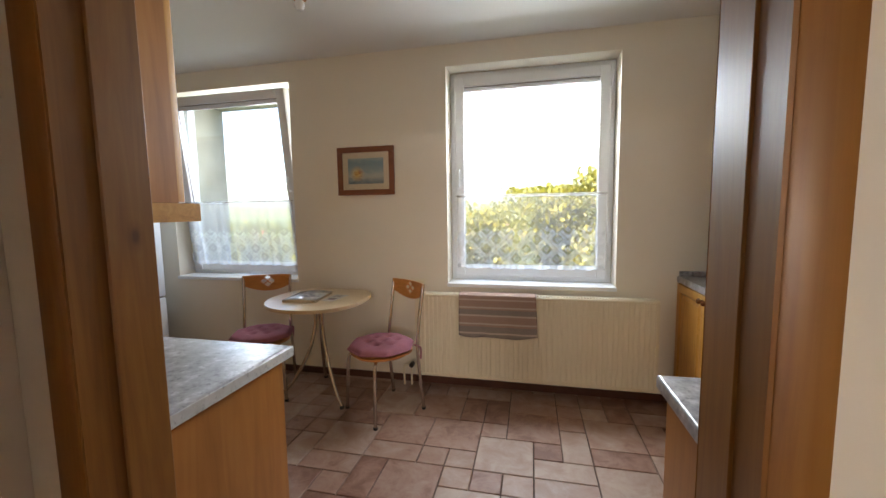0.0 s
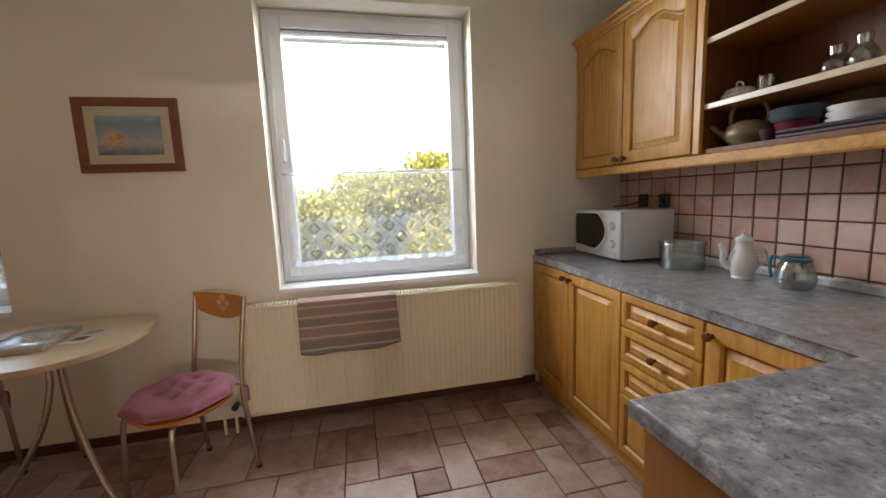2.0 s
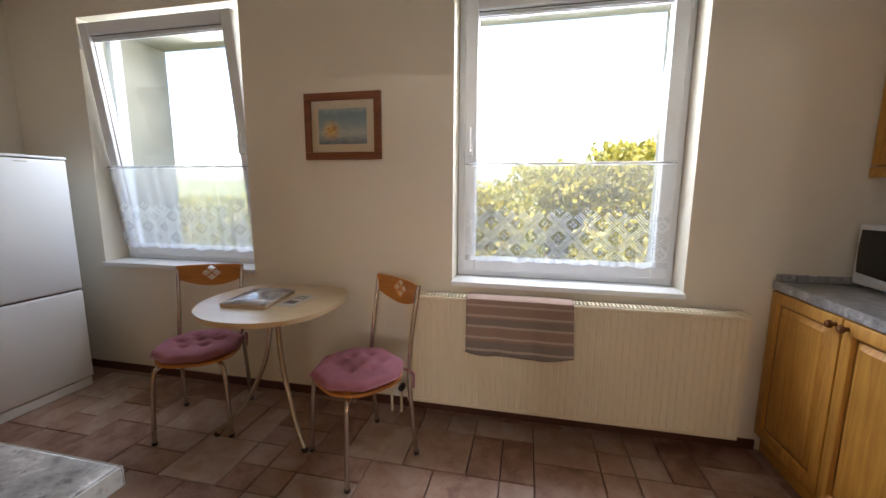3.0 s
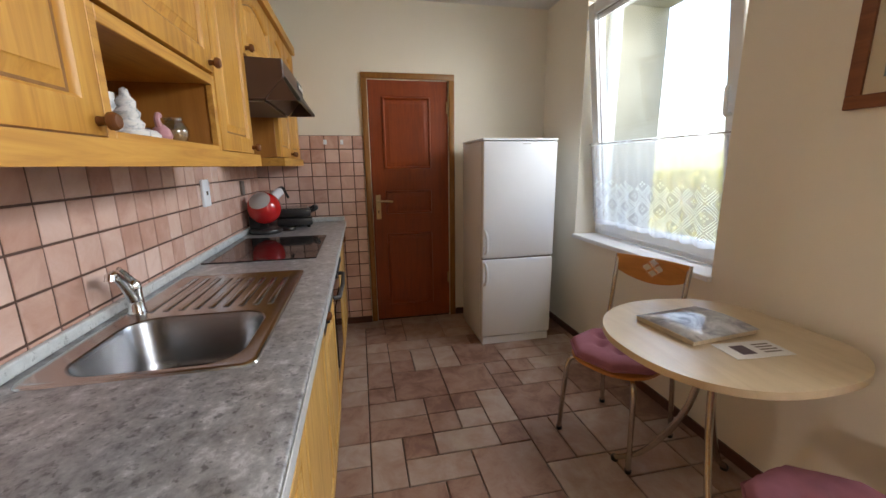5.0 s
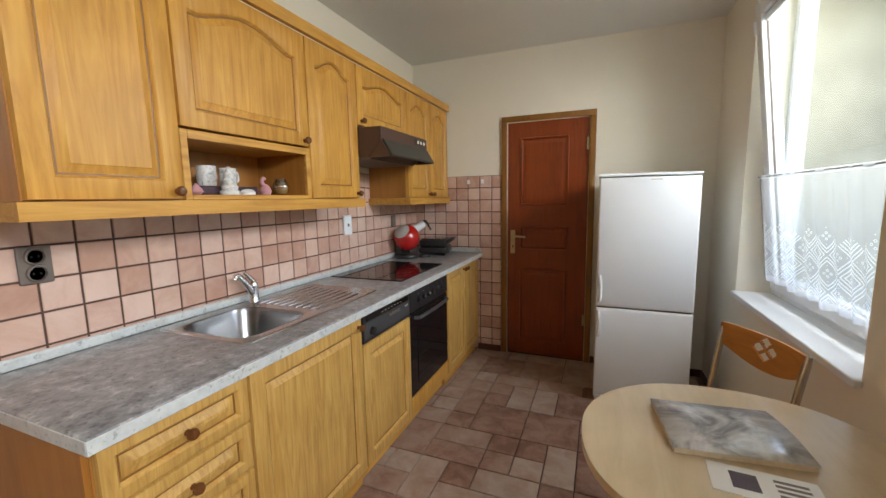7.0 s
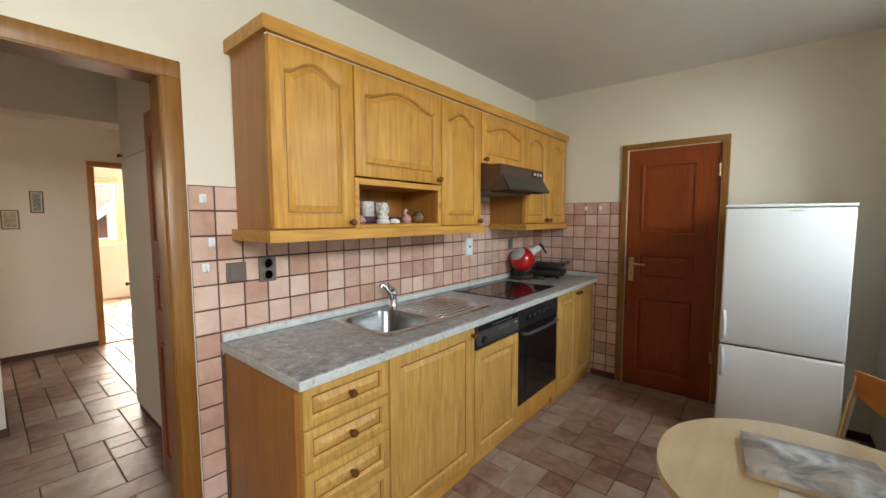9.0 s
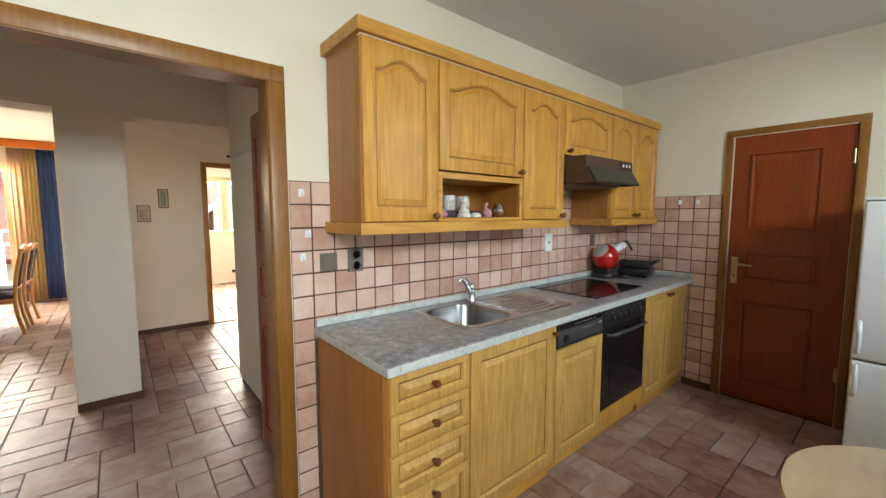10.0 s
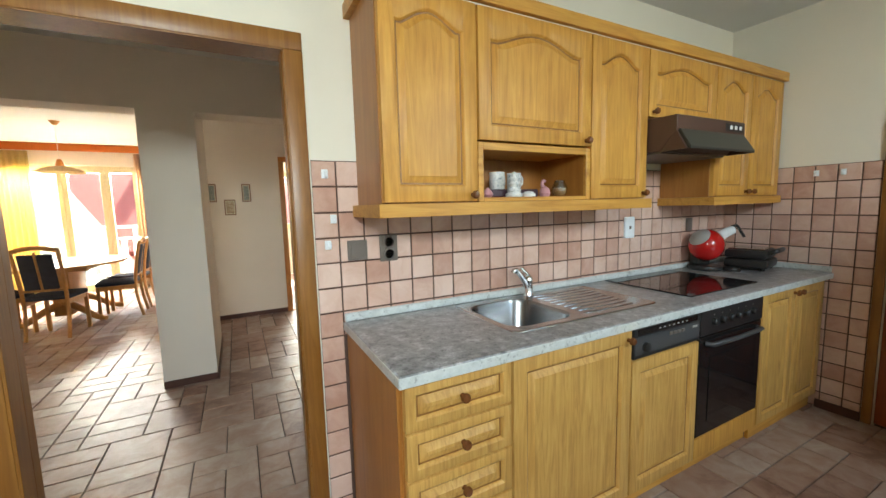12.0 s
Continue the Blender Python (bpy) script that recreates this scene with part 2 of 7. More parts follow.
def lathe(profile, steps=24, bm=None, at=(0, 0, 0), m=None):
    """A turned body from rows of (radius, height)."""
    bm = bm or bmesh.new()
    rings = []
    for r, z in profile:
        ring = []
        for i in range(steps):
            a = 2 * math.pi * i / steps
            v = Vector((r * math.cos(a), r * math.sin(a), z))
            v = (m @ v) if m else v
            ring.append(bm.verts.new(v + Vector(at)))
        rings.append(ring)
    for a, b in zip(rings, rings[1:]):
        for i in range(steps):
            bm.faces.new((a[i], a[(i + 1) % steps], b[(i + 1) % steps], b[i]))
    if profile[0][0] > 0.0005:
        bm.faces.new(rings[0][::-1])
    if profile[-1][0] > 0.0005:
        bm.faces.new(rings[-1])
    bmesh.ops.remove_doubles(bm, verts=bm.verts, dist=0.0002)
    return bm


def tube(points, radius, steps=10, bm=None, closed=False):
    """A round bar along a line of points."""
    bm = bm or bmesh.new()
    pts = [Vector(p) for p in points]
    rings, side = [], None
    for i, p in enumerate(pts):
        a, b = pts[max(i - 1, 0)], pts[min(i + 1, len(pts) - 1)]
        if closed:
            a, b = pts[i - 1], pts[(i + 1) % len(pts)]
        d = (b - a).normalized()
        if side is None:
            side = d.orthogonal().normalized()
        side = (side - d * side.dot(d)).normalized()
        other = d.cross(side)
        rad = radius(i / (len(pts) - 1)) if callable(radius) else radius
        rings.append([bm.verts.new(p + rad * (math.cos(t) * side + math.sin(t) * other)) for t in (2 * math.pi * k / steps for k in range(steps))])
    pairs = list(zip(rings, rings[1:])) + ([(rings[-1], rings[0])] if closed else [])
    for a, b in pairs:
        for k in range(steps):
            bm.faces.new((a[k], a[(k + 1) % steps], b[(k + 1) % steps], b[k]))
    if not closed:
        bm.faces.new(rings[0][::-1])
        bm.faces.new(rings[-1])
    return bm


def curve(points, n=8):
    """A smooth line through the points."""
    p = [Vector(q) for q in points]
    p = [2 * p[0] - p[1]] + p + [2 * p[-1] - p[-2]]
    out = []
    for i in range(1, len(p) - 2):
        for k in range(n):
            t = k / n
            out.append(0.5 * (2 * p[i] + (p[i + 1] - p[i - 1]) * t + (2 * p[i - 1] - 5 * p[i] + 4 * p[i + 1] - p[i + 2]) * t * t + (3 * p[i] - p[i - 1] - 3 * p[i + 1] + p[i + 2]) * t**3))
    return out + [p[-2]]


def prism(outline, z0, z1, bevel=0.0, bm=None):
    """A flat piece with an outline in x and y."""
    bm = bm or bmesh.new()
    low = [bm.verts.new((x, y, z0)) for x, y in outline]
    high = [bm.verts.new((x, y, z1)) for x, y in outline]
    n = len(outline)
    bm.faces.new(low[::-1])
    bm.faces.new(high)
    for i in range(n):
        bm.faces.new((low[i], low[(i + 1) % n], high[(i + 1) % n], high[i]))
    if bevel:
        rim = [e for e in bm.edges if abs(e.verts[0].co.z - e.verts[1].co.z) < 1e-6]
        bmesh.ops.bevel(bm, geom=rim, offset=bevel, segments=2, affect="EDGES", profile=0.5)
    return bm


def wall_with_holes(axis, at, depth, a0, a1, z0, z1, holes):
    """A wall along x or y, thick from at to at + depth, with openings (a0, a1, z0, z1) through it."""
    bm = bmesh.new()
    cuts_a = sorted({a0, a1, *[h[0] for h in holes], *[h[1] for h in holes]})
    cuts_z = sorted({z0, z1, *[h[2] for h in holes], *[h[3] for h in holes]})
    cells = set()
    for i in range(len(cuts_a) - 1):
        for j in range(len(cuts_z) - 1):
            ca, cz = (cuts_a[i] + cuts_a[i + 1]) / 2, (cuts_z[j] + cuts_z[j + 1]) / 2
            if not any(h[0] < ca < h[1] and h[2] < cz < h[3] for h in holes):
                cells.add((i, j))
    grid = {}

    def vert(i, j, side):
        if (i, j, side) not in grid:
            a, d = cuts_a[i], at + side * depth
            grid[i, j, side] = bm.verts.new((a, d, cuts_z[j]) if axis == "x" else (d, a, cuts_z[j]))
        return grid[i, j, side]

    for i, j in cells:
        for s in (0, 1):
            bm.faces.new([vert(i, j, s), vert(i + 1, j, s), vert(i + 1, j + 1, s), vert(i, j + 1, s)])
        for di, dj, e in ((-1, 0, ((i, j), (i, j + 1))), (1, 0, ((i + 1, j), (i + 1, j + 1))), (0, -1, ((i, j), (i + 1, j))), (0, 1, ((i, j + 1), (i + 1, j + 1)))):
            if (i + di, j + dj) not in cells:
                (p, q) = e
                bm.faces.new([vert(*p, 0), vert(*q, 0), vert(*q, 1), vert(*p, 1)])
    return bm


# ---- the plan ----
W, D, H = 5.30, 2.34, 2.54
DOOR_L, DOOR_R, DOOR_TOP, S_THICK = 3.053, 3.908, 1.955, 0.11
WIN = [(0.60, 1.795), (3.075, 4.267)]
SILL, HEAD = 0.80, 2.387
HALL_S, FAR_S = -1.97, -3.93
DIN_S, DIN_E = -7.2, 8.2

structure("floor", boxed(-0.3, DIN_E, DIN_S - 0.3, D + 0.4, -0.2, -0.012), M["grout"], "brown grouted screed under rustic floor tiles", "floor")
structure("ceiling", boxed(-0.3, DIN_E, DIN_S - 0.3, D + 0.4, H, H + 0.2), M["ceiling"], "plain matt white painted ceiling", "ceiling")
structure("wall_north", wall_with_holes("x", D, 0.62, -0.2, W + 0.15, -0.1, H, [(a, b, SILL - 0.02, HEAD) for a, b in WIN]), M["wall"], "cream painted wall with two windows", "wall")
structure("wall_west", wall_with_holes("y", -0.15, 0.15, -0.15, D, -0.1, H, [(0.86, 1.50, -0.1, 1.97)]), M["wall"], "cream painted end wall with a brown door", "wall")
structure("wall_south", wall_with_holes("x", -S_THICK, S_THICK, 0, W + 0.15, -0.1, H, [(DOOR_L - 0.02, DOOR_R + 0.02, -0.1, DOOR_TOP + 0.02)]), M["wall"], "cream painted wall with a cased doorway", "wall")
structure("wall_east", boxed(W, W + 0.15, 0, D, -0.1, H), M["wall"], "cream painted wall behind the corner cabinets", "wall")
structure("hall_wall_south", wall_with_holes("x", HALL_S - 0.25, 0.25, 1.4, DIN_E, -0.1, H, [(2.55, 3.486, -0.1, 2.12), (3.848, 5.6, -0.1, 2.12)]), M["hallwall"], "beige plastered hall wall with two open passages", "wall")
structure("hall_partition", boxed(3.486, 3.848, -3.0, HALL_S - 0.25, -0.1, H), M["hallwall"], "beige plastered partition between passage and dining room", "wall")
structure("hall_wall_west", boxed(1.25, 1.4, FAR_S, -S_THICK, -0.1, H), M["hallwall"], "beige plastered hall wall", "wall")
structure("hall_wall_far", wall_with_holes("x", FAR_S - 0.15, 0.15, 1.25, 3.98, -0.1, H, [(1.94, 2.67, -0.1, 1.99)]), M["hallwall"], "beige plastered wall with small framed pictures and a doorway", "wall")
structure("dining_wall_west", boxed(3.83, 3.98, DIN_S, FAR_S - 0.15, -0.1, H), M["hallwall"], "warm plastered dining room wall", "wall")
structure("dining_wall_east", boxed(DIN_E - 0.15, DIN_E, DIN_S, -S_THICK, -0.1, H), M["hallwall"], "warm plastered dining room wall", "wall")
structure("hall_wall_north", boxed(W + 0.15, DIN_E, -S_THICK, 0, -0.1, H), M["hallwall"], "beige plastered hall wall", "wall")
structure("dining_wall_south", wall_with_holes("x", DIN_S - 0.3, 0.3, 0.6, DIN_E, -0.1, H, [(4.75, 6.9, 0.02, 2.2), (1.2, 2.5, 0.95, 2.15)]), M["hallwall"], "warm plastered wall with a wide glazed balcony door", "wall")
structure("bedroom_wall_west", boxed(0.6, 0.75, DIN_S, FAR_S - 0.15, -0.1, H), M["hallwall"], "yellowish plastered room wall", "wall")
structure("bedroom_wall_north", boxed(0.6, 1.25, FAR_S - 0.15, FAR_S, -0.1, H), M["hallwall"], "yellowish plastered room wall", "wall")

# ---- joinery ----


def outline(x0, x1, z0, z1, drop, n=14):
    """A door outline, its top edge arched by drop, from the lower left round to the upper left."""
    pts = [(x0, z0), (x1, z0)]
    for k in range(n + 1):
        u = 1 - 2 * k / n
        s = (0.5 * (1 + math.cos(math.pi * u / 0.86))) ** 0.6 if abs(u) < 0.86 else 0.0
        pts.append(((x0 + x1) / 2 + u * (x1 - x0) / 2, z1 - drop * (1 - s)))
    return pts


def loops(bm, rows, fill):
    rings = [[bm.verts.new((x, y, z)) for x, z in pts] for y, pts in rows]
    n = len(rings[0])
    for a, b in zip(rings, rings[1:]):
        for i in range(n):
            bm.faces.new((a[i], a[(i + 1) % n], b[(i + 1) % n], b[i]))
    if "back" in fill:
        bm.faces.new(rings[0][::-1])
    if "front" in fill:
        bm.faces.new(rings[-1])
    return bm


def knob(parent, x, y, z, r=0.016):
    turn = pose(0, 0, 0, -90, 0, 0)
    bm = lathe([(r * 0.55, 0), (r * 0.45, 0.008), (r * 0.5, 0.013), (r * 0.95, 0.018), (r, 0.025), (r * 0.75, 0.032), (0.0001, 0.035)], 14, m=turn)
    k = part("knob", bm, M["knob"], parent, "dark turned wooden knob", True)
    k.location = (x, y, z)


def front(name, parent, x0, x1, z0, z1, y, arch=0.0, stile=0.055, wood_of="oak", panel_of=None, knob_at=None):
    """A framed door or drawer front with a raised panel, its back at depth y."""
    t, g = 0.024, 0.0035
    x0, x1, z0, z1 = x0 + g, x1 - g, z0 + g, z1 - g
    o = lambda i, d: outline(x0 + i, x1 - i, z0 + i, z1 - i, d)
    s = stile
    f = part(name, loops(bmesh.new(), [(y, o(0, 0)), (y + t - 0.005, o(0, 0)), (y + t - 0.0015, o(0.0015, 0)), (y + t, o(0.005, 0)), (y + t, o(s - 0.006, arch)), (y + t - 0.004, o(s - 0.001, arch)), (y + t - 0.0130, o(s + 0.002, arch))], "back"), M[wood_of], parent, "", True)
    part("panel", loops(bmesh.new(), [(y + t - 0.0130, o(s + 0.007, arch)), (y + t - 0.0045, o(s + 0.028, arch * 0.92)), (y + t - 0.0015, o(s + 0.031, arch * 0.92))], "front"), M[panel_of or wood_of], f, "", True)
    # strip along the recess, coloured dark to deepen its shade
    part("groove", loops(bmesh.new(), [(y + t - 0.0120, o(s + 0.0012, arch)), (y + t - 0.0125, o(s + 0.0072, arch)), (y + t - 0.0127, o(s + 0.0076, arch))], ""), M["grooveshade"], f, "groove with shade put into its dark colour", True)
    if knob_at:
        knob(f, knob_at[0], y + t, knob_at[1])
    return f


def carcass(parent, w, d, z0, z1, material="oakside", lid=True):
    """A cabinet box, open to the front."""
    t = 0.018
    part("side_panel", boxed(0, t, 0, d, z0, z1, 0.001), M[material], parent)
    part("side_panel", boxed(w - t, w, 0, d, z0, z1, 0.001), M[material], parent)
    part("bottom_panel", boxed(t, w - t, 0, d, z0, z0 + t), M[material], parent)
    if lid:
        part("top_panel", boxed(t, w - t, 0, d, z1 - t, z1), M[material], parent)
    part("back_panel", boxed(t, w - t, 0, 0.008, z0 + t, z1 - t), M[material], parent)


def wall_unit(x0, x1, z0, z1, label, m=None, depth=0.31, doors=1, arch=0.05, knobs=(), niche=0.0):
    w = x1 - x0
    u = thing("wall_cabinet", m or pose(x0, 0.012, 0), label, "wall cabinet", "wall cabinets")
    d = depth - 0.012
    carcass(u, w, d, z0, z1)
    zd = z0 + niche
    if niche:
        part("shelf", boxed(0.018, w - 0.018, 0.008, d, zd - 0.03, zd - 0.008, 0.001), M["oakx"], u)
        bm = bmesh.new()
        box(bm, 0, 0.025, d, d + 0.02, z0, zd - 0.004, 0.002)
        box(bm, w - 0.025, w, d, d + 0.02, z0, zd - 0.004, 0.002)
        box(bm, 0.025, w - 0.025, d, d + 0.02, zd - 0.034, zd - 0.004, 0.002)
        box(bm, 0.025, w - 0.025, d, d + 0.02, z0, z0 + 0.016, 0.002)
        part("face_frame", bm, M["oakx"], u)
    for i in range(doors):
        a, b = w * i / doors, w * (i + 1) / doors
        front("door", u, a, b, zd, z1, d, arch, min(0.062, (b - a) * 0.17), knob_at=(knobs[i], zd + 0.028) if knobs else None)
    return u


ZB, ZT = 1.373, 2.105
wall_unit(2.41, 2.80, ZB, ZT, "tall honey oak wall cabinet with an arched panel door", knobs=(0.03,))
wall_unit(1.80, 2.41, ZB, ZT, "wide honey oak wall cabinet above an open niche", knobs=(0.035,), niche=0.235, arch=0.055)
wall_unit(1.40, 1.80, ZB, ZT, "narrow honey oak wall cabinet with an arched door", knobs=(0.03,))
wall_unit(0.80, 1.40, 1.775, ZT, "short honey oak wall cabinet above the cooker hood", knobs=(0.565,), arch=0.045)
wall_unit(0.03, 0.80, ZB, ZT, "two-door honey oak wall cabinet beside the hood", doors=2, knobs=(0.42, 0.35), arch=0.05)


def moulding(name, runs, profile, label, category, material="oakx"):
    """A cornice or rail: a profile of (out, up) swept along a line in plan, mitred at the corners."""
    bm = bmesh.new()
    pts = [Vector(p) for p in runs]
    rings = []
    for i, p in enumerate(pts):
        da = (p - pts[i - 1]).normalized() if i else (pts[1] - p).normalized()
        db = (pts[i + 1] - p).normalized() if i + 1 < len(pts) else da
        na, nb = Vector((da.y, -da.x)), Vector((db.y, -db.x))
        mit = (na + nb) / (1 + na.dot(nb))
        rings.append([bm.verts.new((p.x + mit.x * o, p.y + mit.y * o, u)) for o, u in profile])
    n = len(profile)
    for a, b in zip(rings, rings[1:]):
        for k in range(n):
            bm.faces.new((a[k], a[(k + 1) % n], b[(k + 1) % n], b[k]))
    bm.faces.new(rings[0])
    bm.faces.new(rings[-1][::-1])
    return tagged(part(name, bm, M[material], None, label, False), label, category)


CROWN = [(-0.02, ZT), (0.003, ZT), (0.006, ZT + 0.012), (0.014, ZT + 0.016), (0.02, ZT + 0.028), (0.036, ZT + 0.038), (0.04, ZT + 0.052), (-0.02, ZT + 0.052)]
RAIL = [(-0.02, ZB - 0.048), (0.004, ZB - 0.048), (0.008, ZB - 0.04), (0.008, ZB - 0.006), (0.002, ZB - 0.001), (-0.02, ZB - 0.001)]
moulding("cornice", [(2.803, 0.004), (2.803, 0.334), (0.025, 0.334)][::-1], [(o, u) for o, u in CROWN][::-1], "honey oak cornice along the wall cabinets", "cornice")
moulding("light_rail", [(2.803, 0.004), (2.803, 0.332), (1.402, 0.332), (1.402, 0.01)][::-1], RAIL[::-1], "honey oak rail under the wall cabinets", "light rail")
moulding("light_rail", [(0.797, 0.01), (0.797, 0.332), (0.025, 0.332)][::-1], RAIL[::-1], "honey oak rail under the two-door cabinet", "light rail")

# base run
BZ = 0.848


def base_unit(x0, x1, label, kind, m=None, depth=0.585, knob_side=0, wood_of="oakpale", category="base cabinet"):
    w = x1 - x0
    u = thing("base_cabinet", m or pose(x0, 0.012, 0), label, category, "base cabinets")
    d = depth - 0.012
    carcass(u, w, d, 0.09, BZ - 0.003, lid=False)
    part("plinth", boxed(0, w, d - 0.03, d - 0.012, 0.003, 0.089, 0.001), M["oakx"], u)
    if kind == "drawers":
        zs = [0.095, 0.375, 0.535, 0.69, 0.845]
        for a, b in zip(zs, zs[1:]):
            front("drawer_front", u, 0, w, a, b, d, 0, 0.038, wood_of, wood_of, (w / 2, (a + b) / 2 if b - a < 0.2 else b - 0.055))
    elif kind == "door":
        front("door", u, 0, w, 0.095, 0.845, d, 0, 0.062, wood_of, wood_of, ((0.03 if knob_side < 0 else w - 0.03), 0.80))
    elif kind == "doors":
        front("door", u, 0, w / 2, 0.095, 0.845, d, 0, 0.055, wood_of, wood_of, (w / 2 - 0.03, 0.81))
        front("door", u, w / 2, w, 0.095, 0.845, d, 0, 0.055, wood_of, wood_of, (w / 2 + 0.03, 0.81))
    return u


base_unit(2.468, 2.862, "honey oak drawer cabinet with four worn drawer fronts", "drawers")
base_unit(1.852, 2.466, "wide honey oak sink cabinet with a worn panel door", "door", knob_side=-1)
base_unit(0.03, 0.785, "two-door honey oak base cabinet in the corner", "doors")
end_panel = thing("end_panel", pose(2.862, 0.012, 0), "plain honey oak panel closing the cabinet run", "end panel")
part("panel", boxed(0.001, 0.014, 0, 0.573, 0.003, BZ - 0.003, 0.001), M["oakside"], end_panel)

# dishwasher
dw = thing("dishwasher", pose(1.372, 0.012, 0), "built-in dishwasher with black controls and an oak door", "dishwasher")
box_bm = boxed(0.004, 0.474, 0, 0.565, 0.09, BZ - 0.004)
part("body", box_bm, M["black"], dw)
front("door", dw, 0, 0.478, 0.095, 0.70, 0.573, 0, 0.058, "oakpale", "oakpale")
cp = part("control_panel", boxed(0.004, 0.474, 0.566, 0.598, 0.705, 0.842, 0.004, 2), M["black"], dw, "black moulded control panel")
part("recess", boxed(0.03, 0.45, 0.597, 0.601, 0.805, 0.83, 0.002), M["blackglass"], cp)
k = part("dial", lathe([(0.022, 0), (0.02, 0.014), (0.0001, 0.015)], 18, m=pose(0, 0, 0, -90)), M["black"], cp, "", True)
k.location = (0.40, 0.598, 0.75)
for i in range(4):
    part("button", boxed(0.13 + i * 0.03, 0.15 + i * 0.03, 0.598, 0.604, 0.772, 0.786, 0.001), M["switch"], cp, "grey push button")
part("logo_plate", boxed(0.03, 0.065, 0.598, 0.600, 0.775, 0.785), M["capgrey"], cp)
part("facia", boxed(0.012, 0.466, 0.5975, 0.599, 0.722, 0.798, 0.001), M["facia"], cp, "dark grey moulded facia")
for i in range(7):
    part("printed_mark", boxed(0.11 + i * 0.032, 0.122 + i * 0.032, 0.6010, 0.6014, 0.815, 0.820), M["capgrey"], cp)
part("plinth", boxed(0, 0.478, 0.523, 0.541, 0.003, 0.089, 0.001), M["oakx"], dw)

# oven
ov = thing("oven", pose(0.787, 0.012, 0), "black built-in electric oven with knobs and glass door", "oven")
part("body", boxed(0.004, 0.579, 0, 0.57, 0.2, BZ - 0.004), M["black"], ov)
cp = part("control_panel", boxed(0.004, 0.579, 0.571, 0.596, 0.715, 0.842, 0.004, 2), M["black"], ov, "black control panel")
for i in range(6):
    k = part("knob", lathe([(0.019, 0), (0.017, 0.016), (0.012, 0.02), (0.0001, 0.02)], 16, m=pose(0, 0, 0, -90)), M["black"], cp, "black round knob", True)
    k.location = (0.11 + i * 0.072, 0.596, 0.775)
    part("printed_mark", boxed(0.106 + i * 0.072, 0.114 + i * 0.072, 0.5962, 0.5966, 0.806, 0.811), M["capgrey"], cp)
od = part("door", boxed(0.004, 0.579, 0.571, 0.593, 0.205, 0.71, 0.004, 2), M["blackglass"], ov, "black glass oven door")
part("handle", tube([(0.05, 0.594, 0.675), (0.06, 0.622, 0.675), (0.29, 0.63, 0.675), (0.52, 0.622, 0.675), (0.53, 0.594, 0.675)], 0.011), M["facia"], od, "dark grey bar handle", True)
part("window", boxed(0.09, 0.49, 0.593, 0.596, 0.27, 0.60, 0.002), M["blackglass"], od)
part("drawer_front", boxed(0, 0.583, 0.571, 0.593, 0.095, 0.197, 0.003), M["oak"], ov, "plain oak strip below the oven")
part("plinth", boxed(0, 0.583, 0.523, 0.541, 0.003, 0.089, 0.001), M["oakx"], ov)


def slab(x0, x1, y0, y1, z0, z1, holes, round_edges):
    """A worktop with cut-outs and softly rounded outer edges (given as ('x' or 'y', place))."""
    bm = wall_with_holes("x", z0, z1 - z0, x0, x1, y0, y1, holes)
    for v in bm.verts:
        v.co = (v.co.x, v.co.z, v.co.y)
    bmesh.ops.recalc_face_normals(bm, faces=bm.faces)
    pick = [e for e in bm.edges for ax, at in round_edges if all(abs(getattr_axis(v, ax) - at) < 1e-5 for v in e.verts) and abs(e.verts[0].co.z - e.verts[1].co.z) < 1e-5]
    if pick:
        bmesh.ops.bevel(bm, geom=pick, offset=0.008, segments=3, affect="EDGES", profile=0.5)
    return bm


def getattr_axis(v, ax):
    return v.co.x if ax == "x" else v.co.y


TOP = 0.888
SINK = (2.008, 2.362, 0.095, 0.481)
wt = thing("worktop", pose(0, 0, 0), "grey stone-look laminate worktop with pale upstand", "worktop")
part("slab", slab(0.004, 2.883, 0.002, 0.636, BZ, TOP, [SINK], [("y", 0.636), ("x", 2.883)]), M["top"], wt, "", True)
part("upstand", boxed(0.022, 2.883, 0.009, 0.026, TOP + 0.001, TOP + 0.036, 0.006, 2), M["lip"], wt, "pale laminate upstand")
part("upstand", boxed(0.008, 0.022, 0.009, 0.63, TOP + 0.001, TOP + 0.036, 0.004, 2), M["lip"], wt, "pale laminate upstand")

for a in ((0.004, 2.886, 0.6364, 0.6394), (2.8834, 2.8862, 0.002, 0.636)):
    part("edge_strip", boxed(*a, BZ + 0.003, TOP - 0.004, 0.0012), M["lip"], wt, "pale speckled edge strip")

# sink
sk = thing("sink", pose(0, 0, 0), "stainless steel inset sink with ribbed drainer", "sink")


def rounded(cx, cy, a, b, r, n=7):
    pts = []
    for qx, qy, s in ((1, 1, 0), (-1, 1, 90), (-1, -1, 180), (1, -1, 270)):
        for i in range(n + 1):
            t = radians(s + 90 * i / n)
            pts.append((cx + qx * (a - r) + r * math.cos(t), cy + qy * (b - r) + r * math.sin(t)))
    return pts


def stacked_rings(rows, close=True):
    """A skin over rounded rectangles given as (height, centre x, centre y, half sides, corner)."""
    bm = bmesh.new()
    rings = [[bm.verts.new((x, y, z)) for x, y in rounded(cx, cy, a, b, r)] for z, cx, cy, a, b, r in rows]
    for p, q in zip(rings, rings[1:]):
        for i in range(len(p)):
            bm.faces.new((p[i], p[(i + 1) % len(p)], q[(i + 1) % len(p)], q[i]))
    if close:
        bm.faces.new(rings[-1])
    return bm


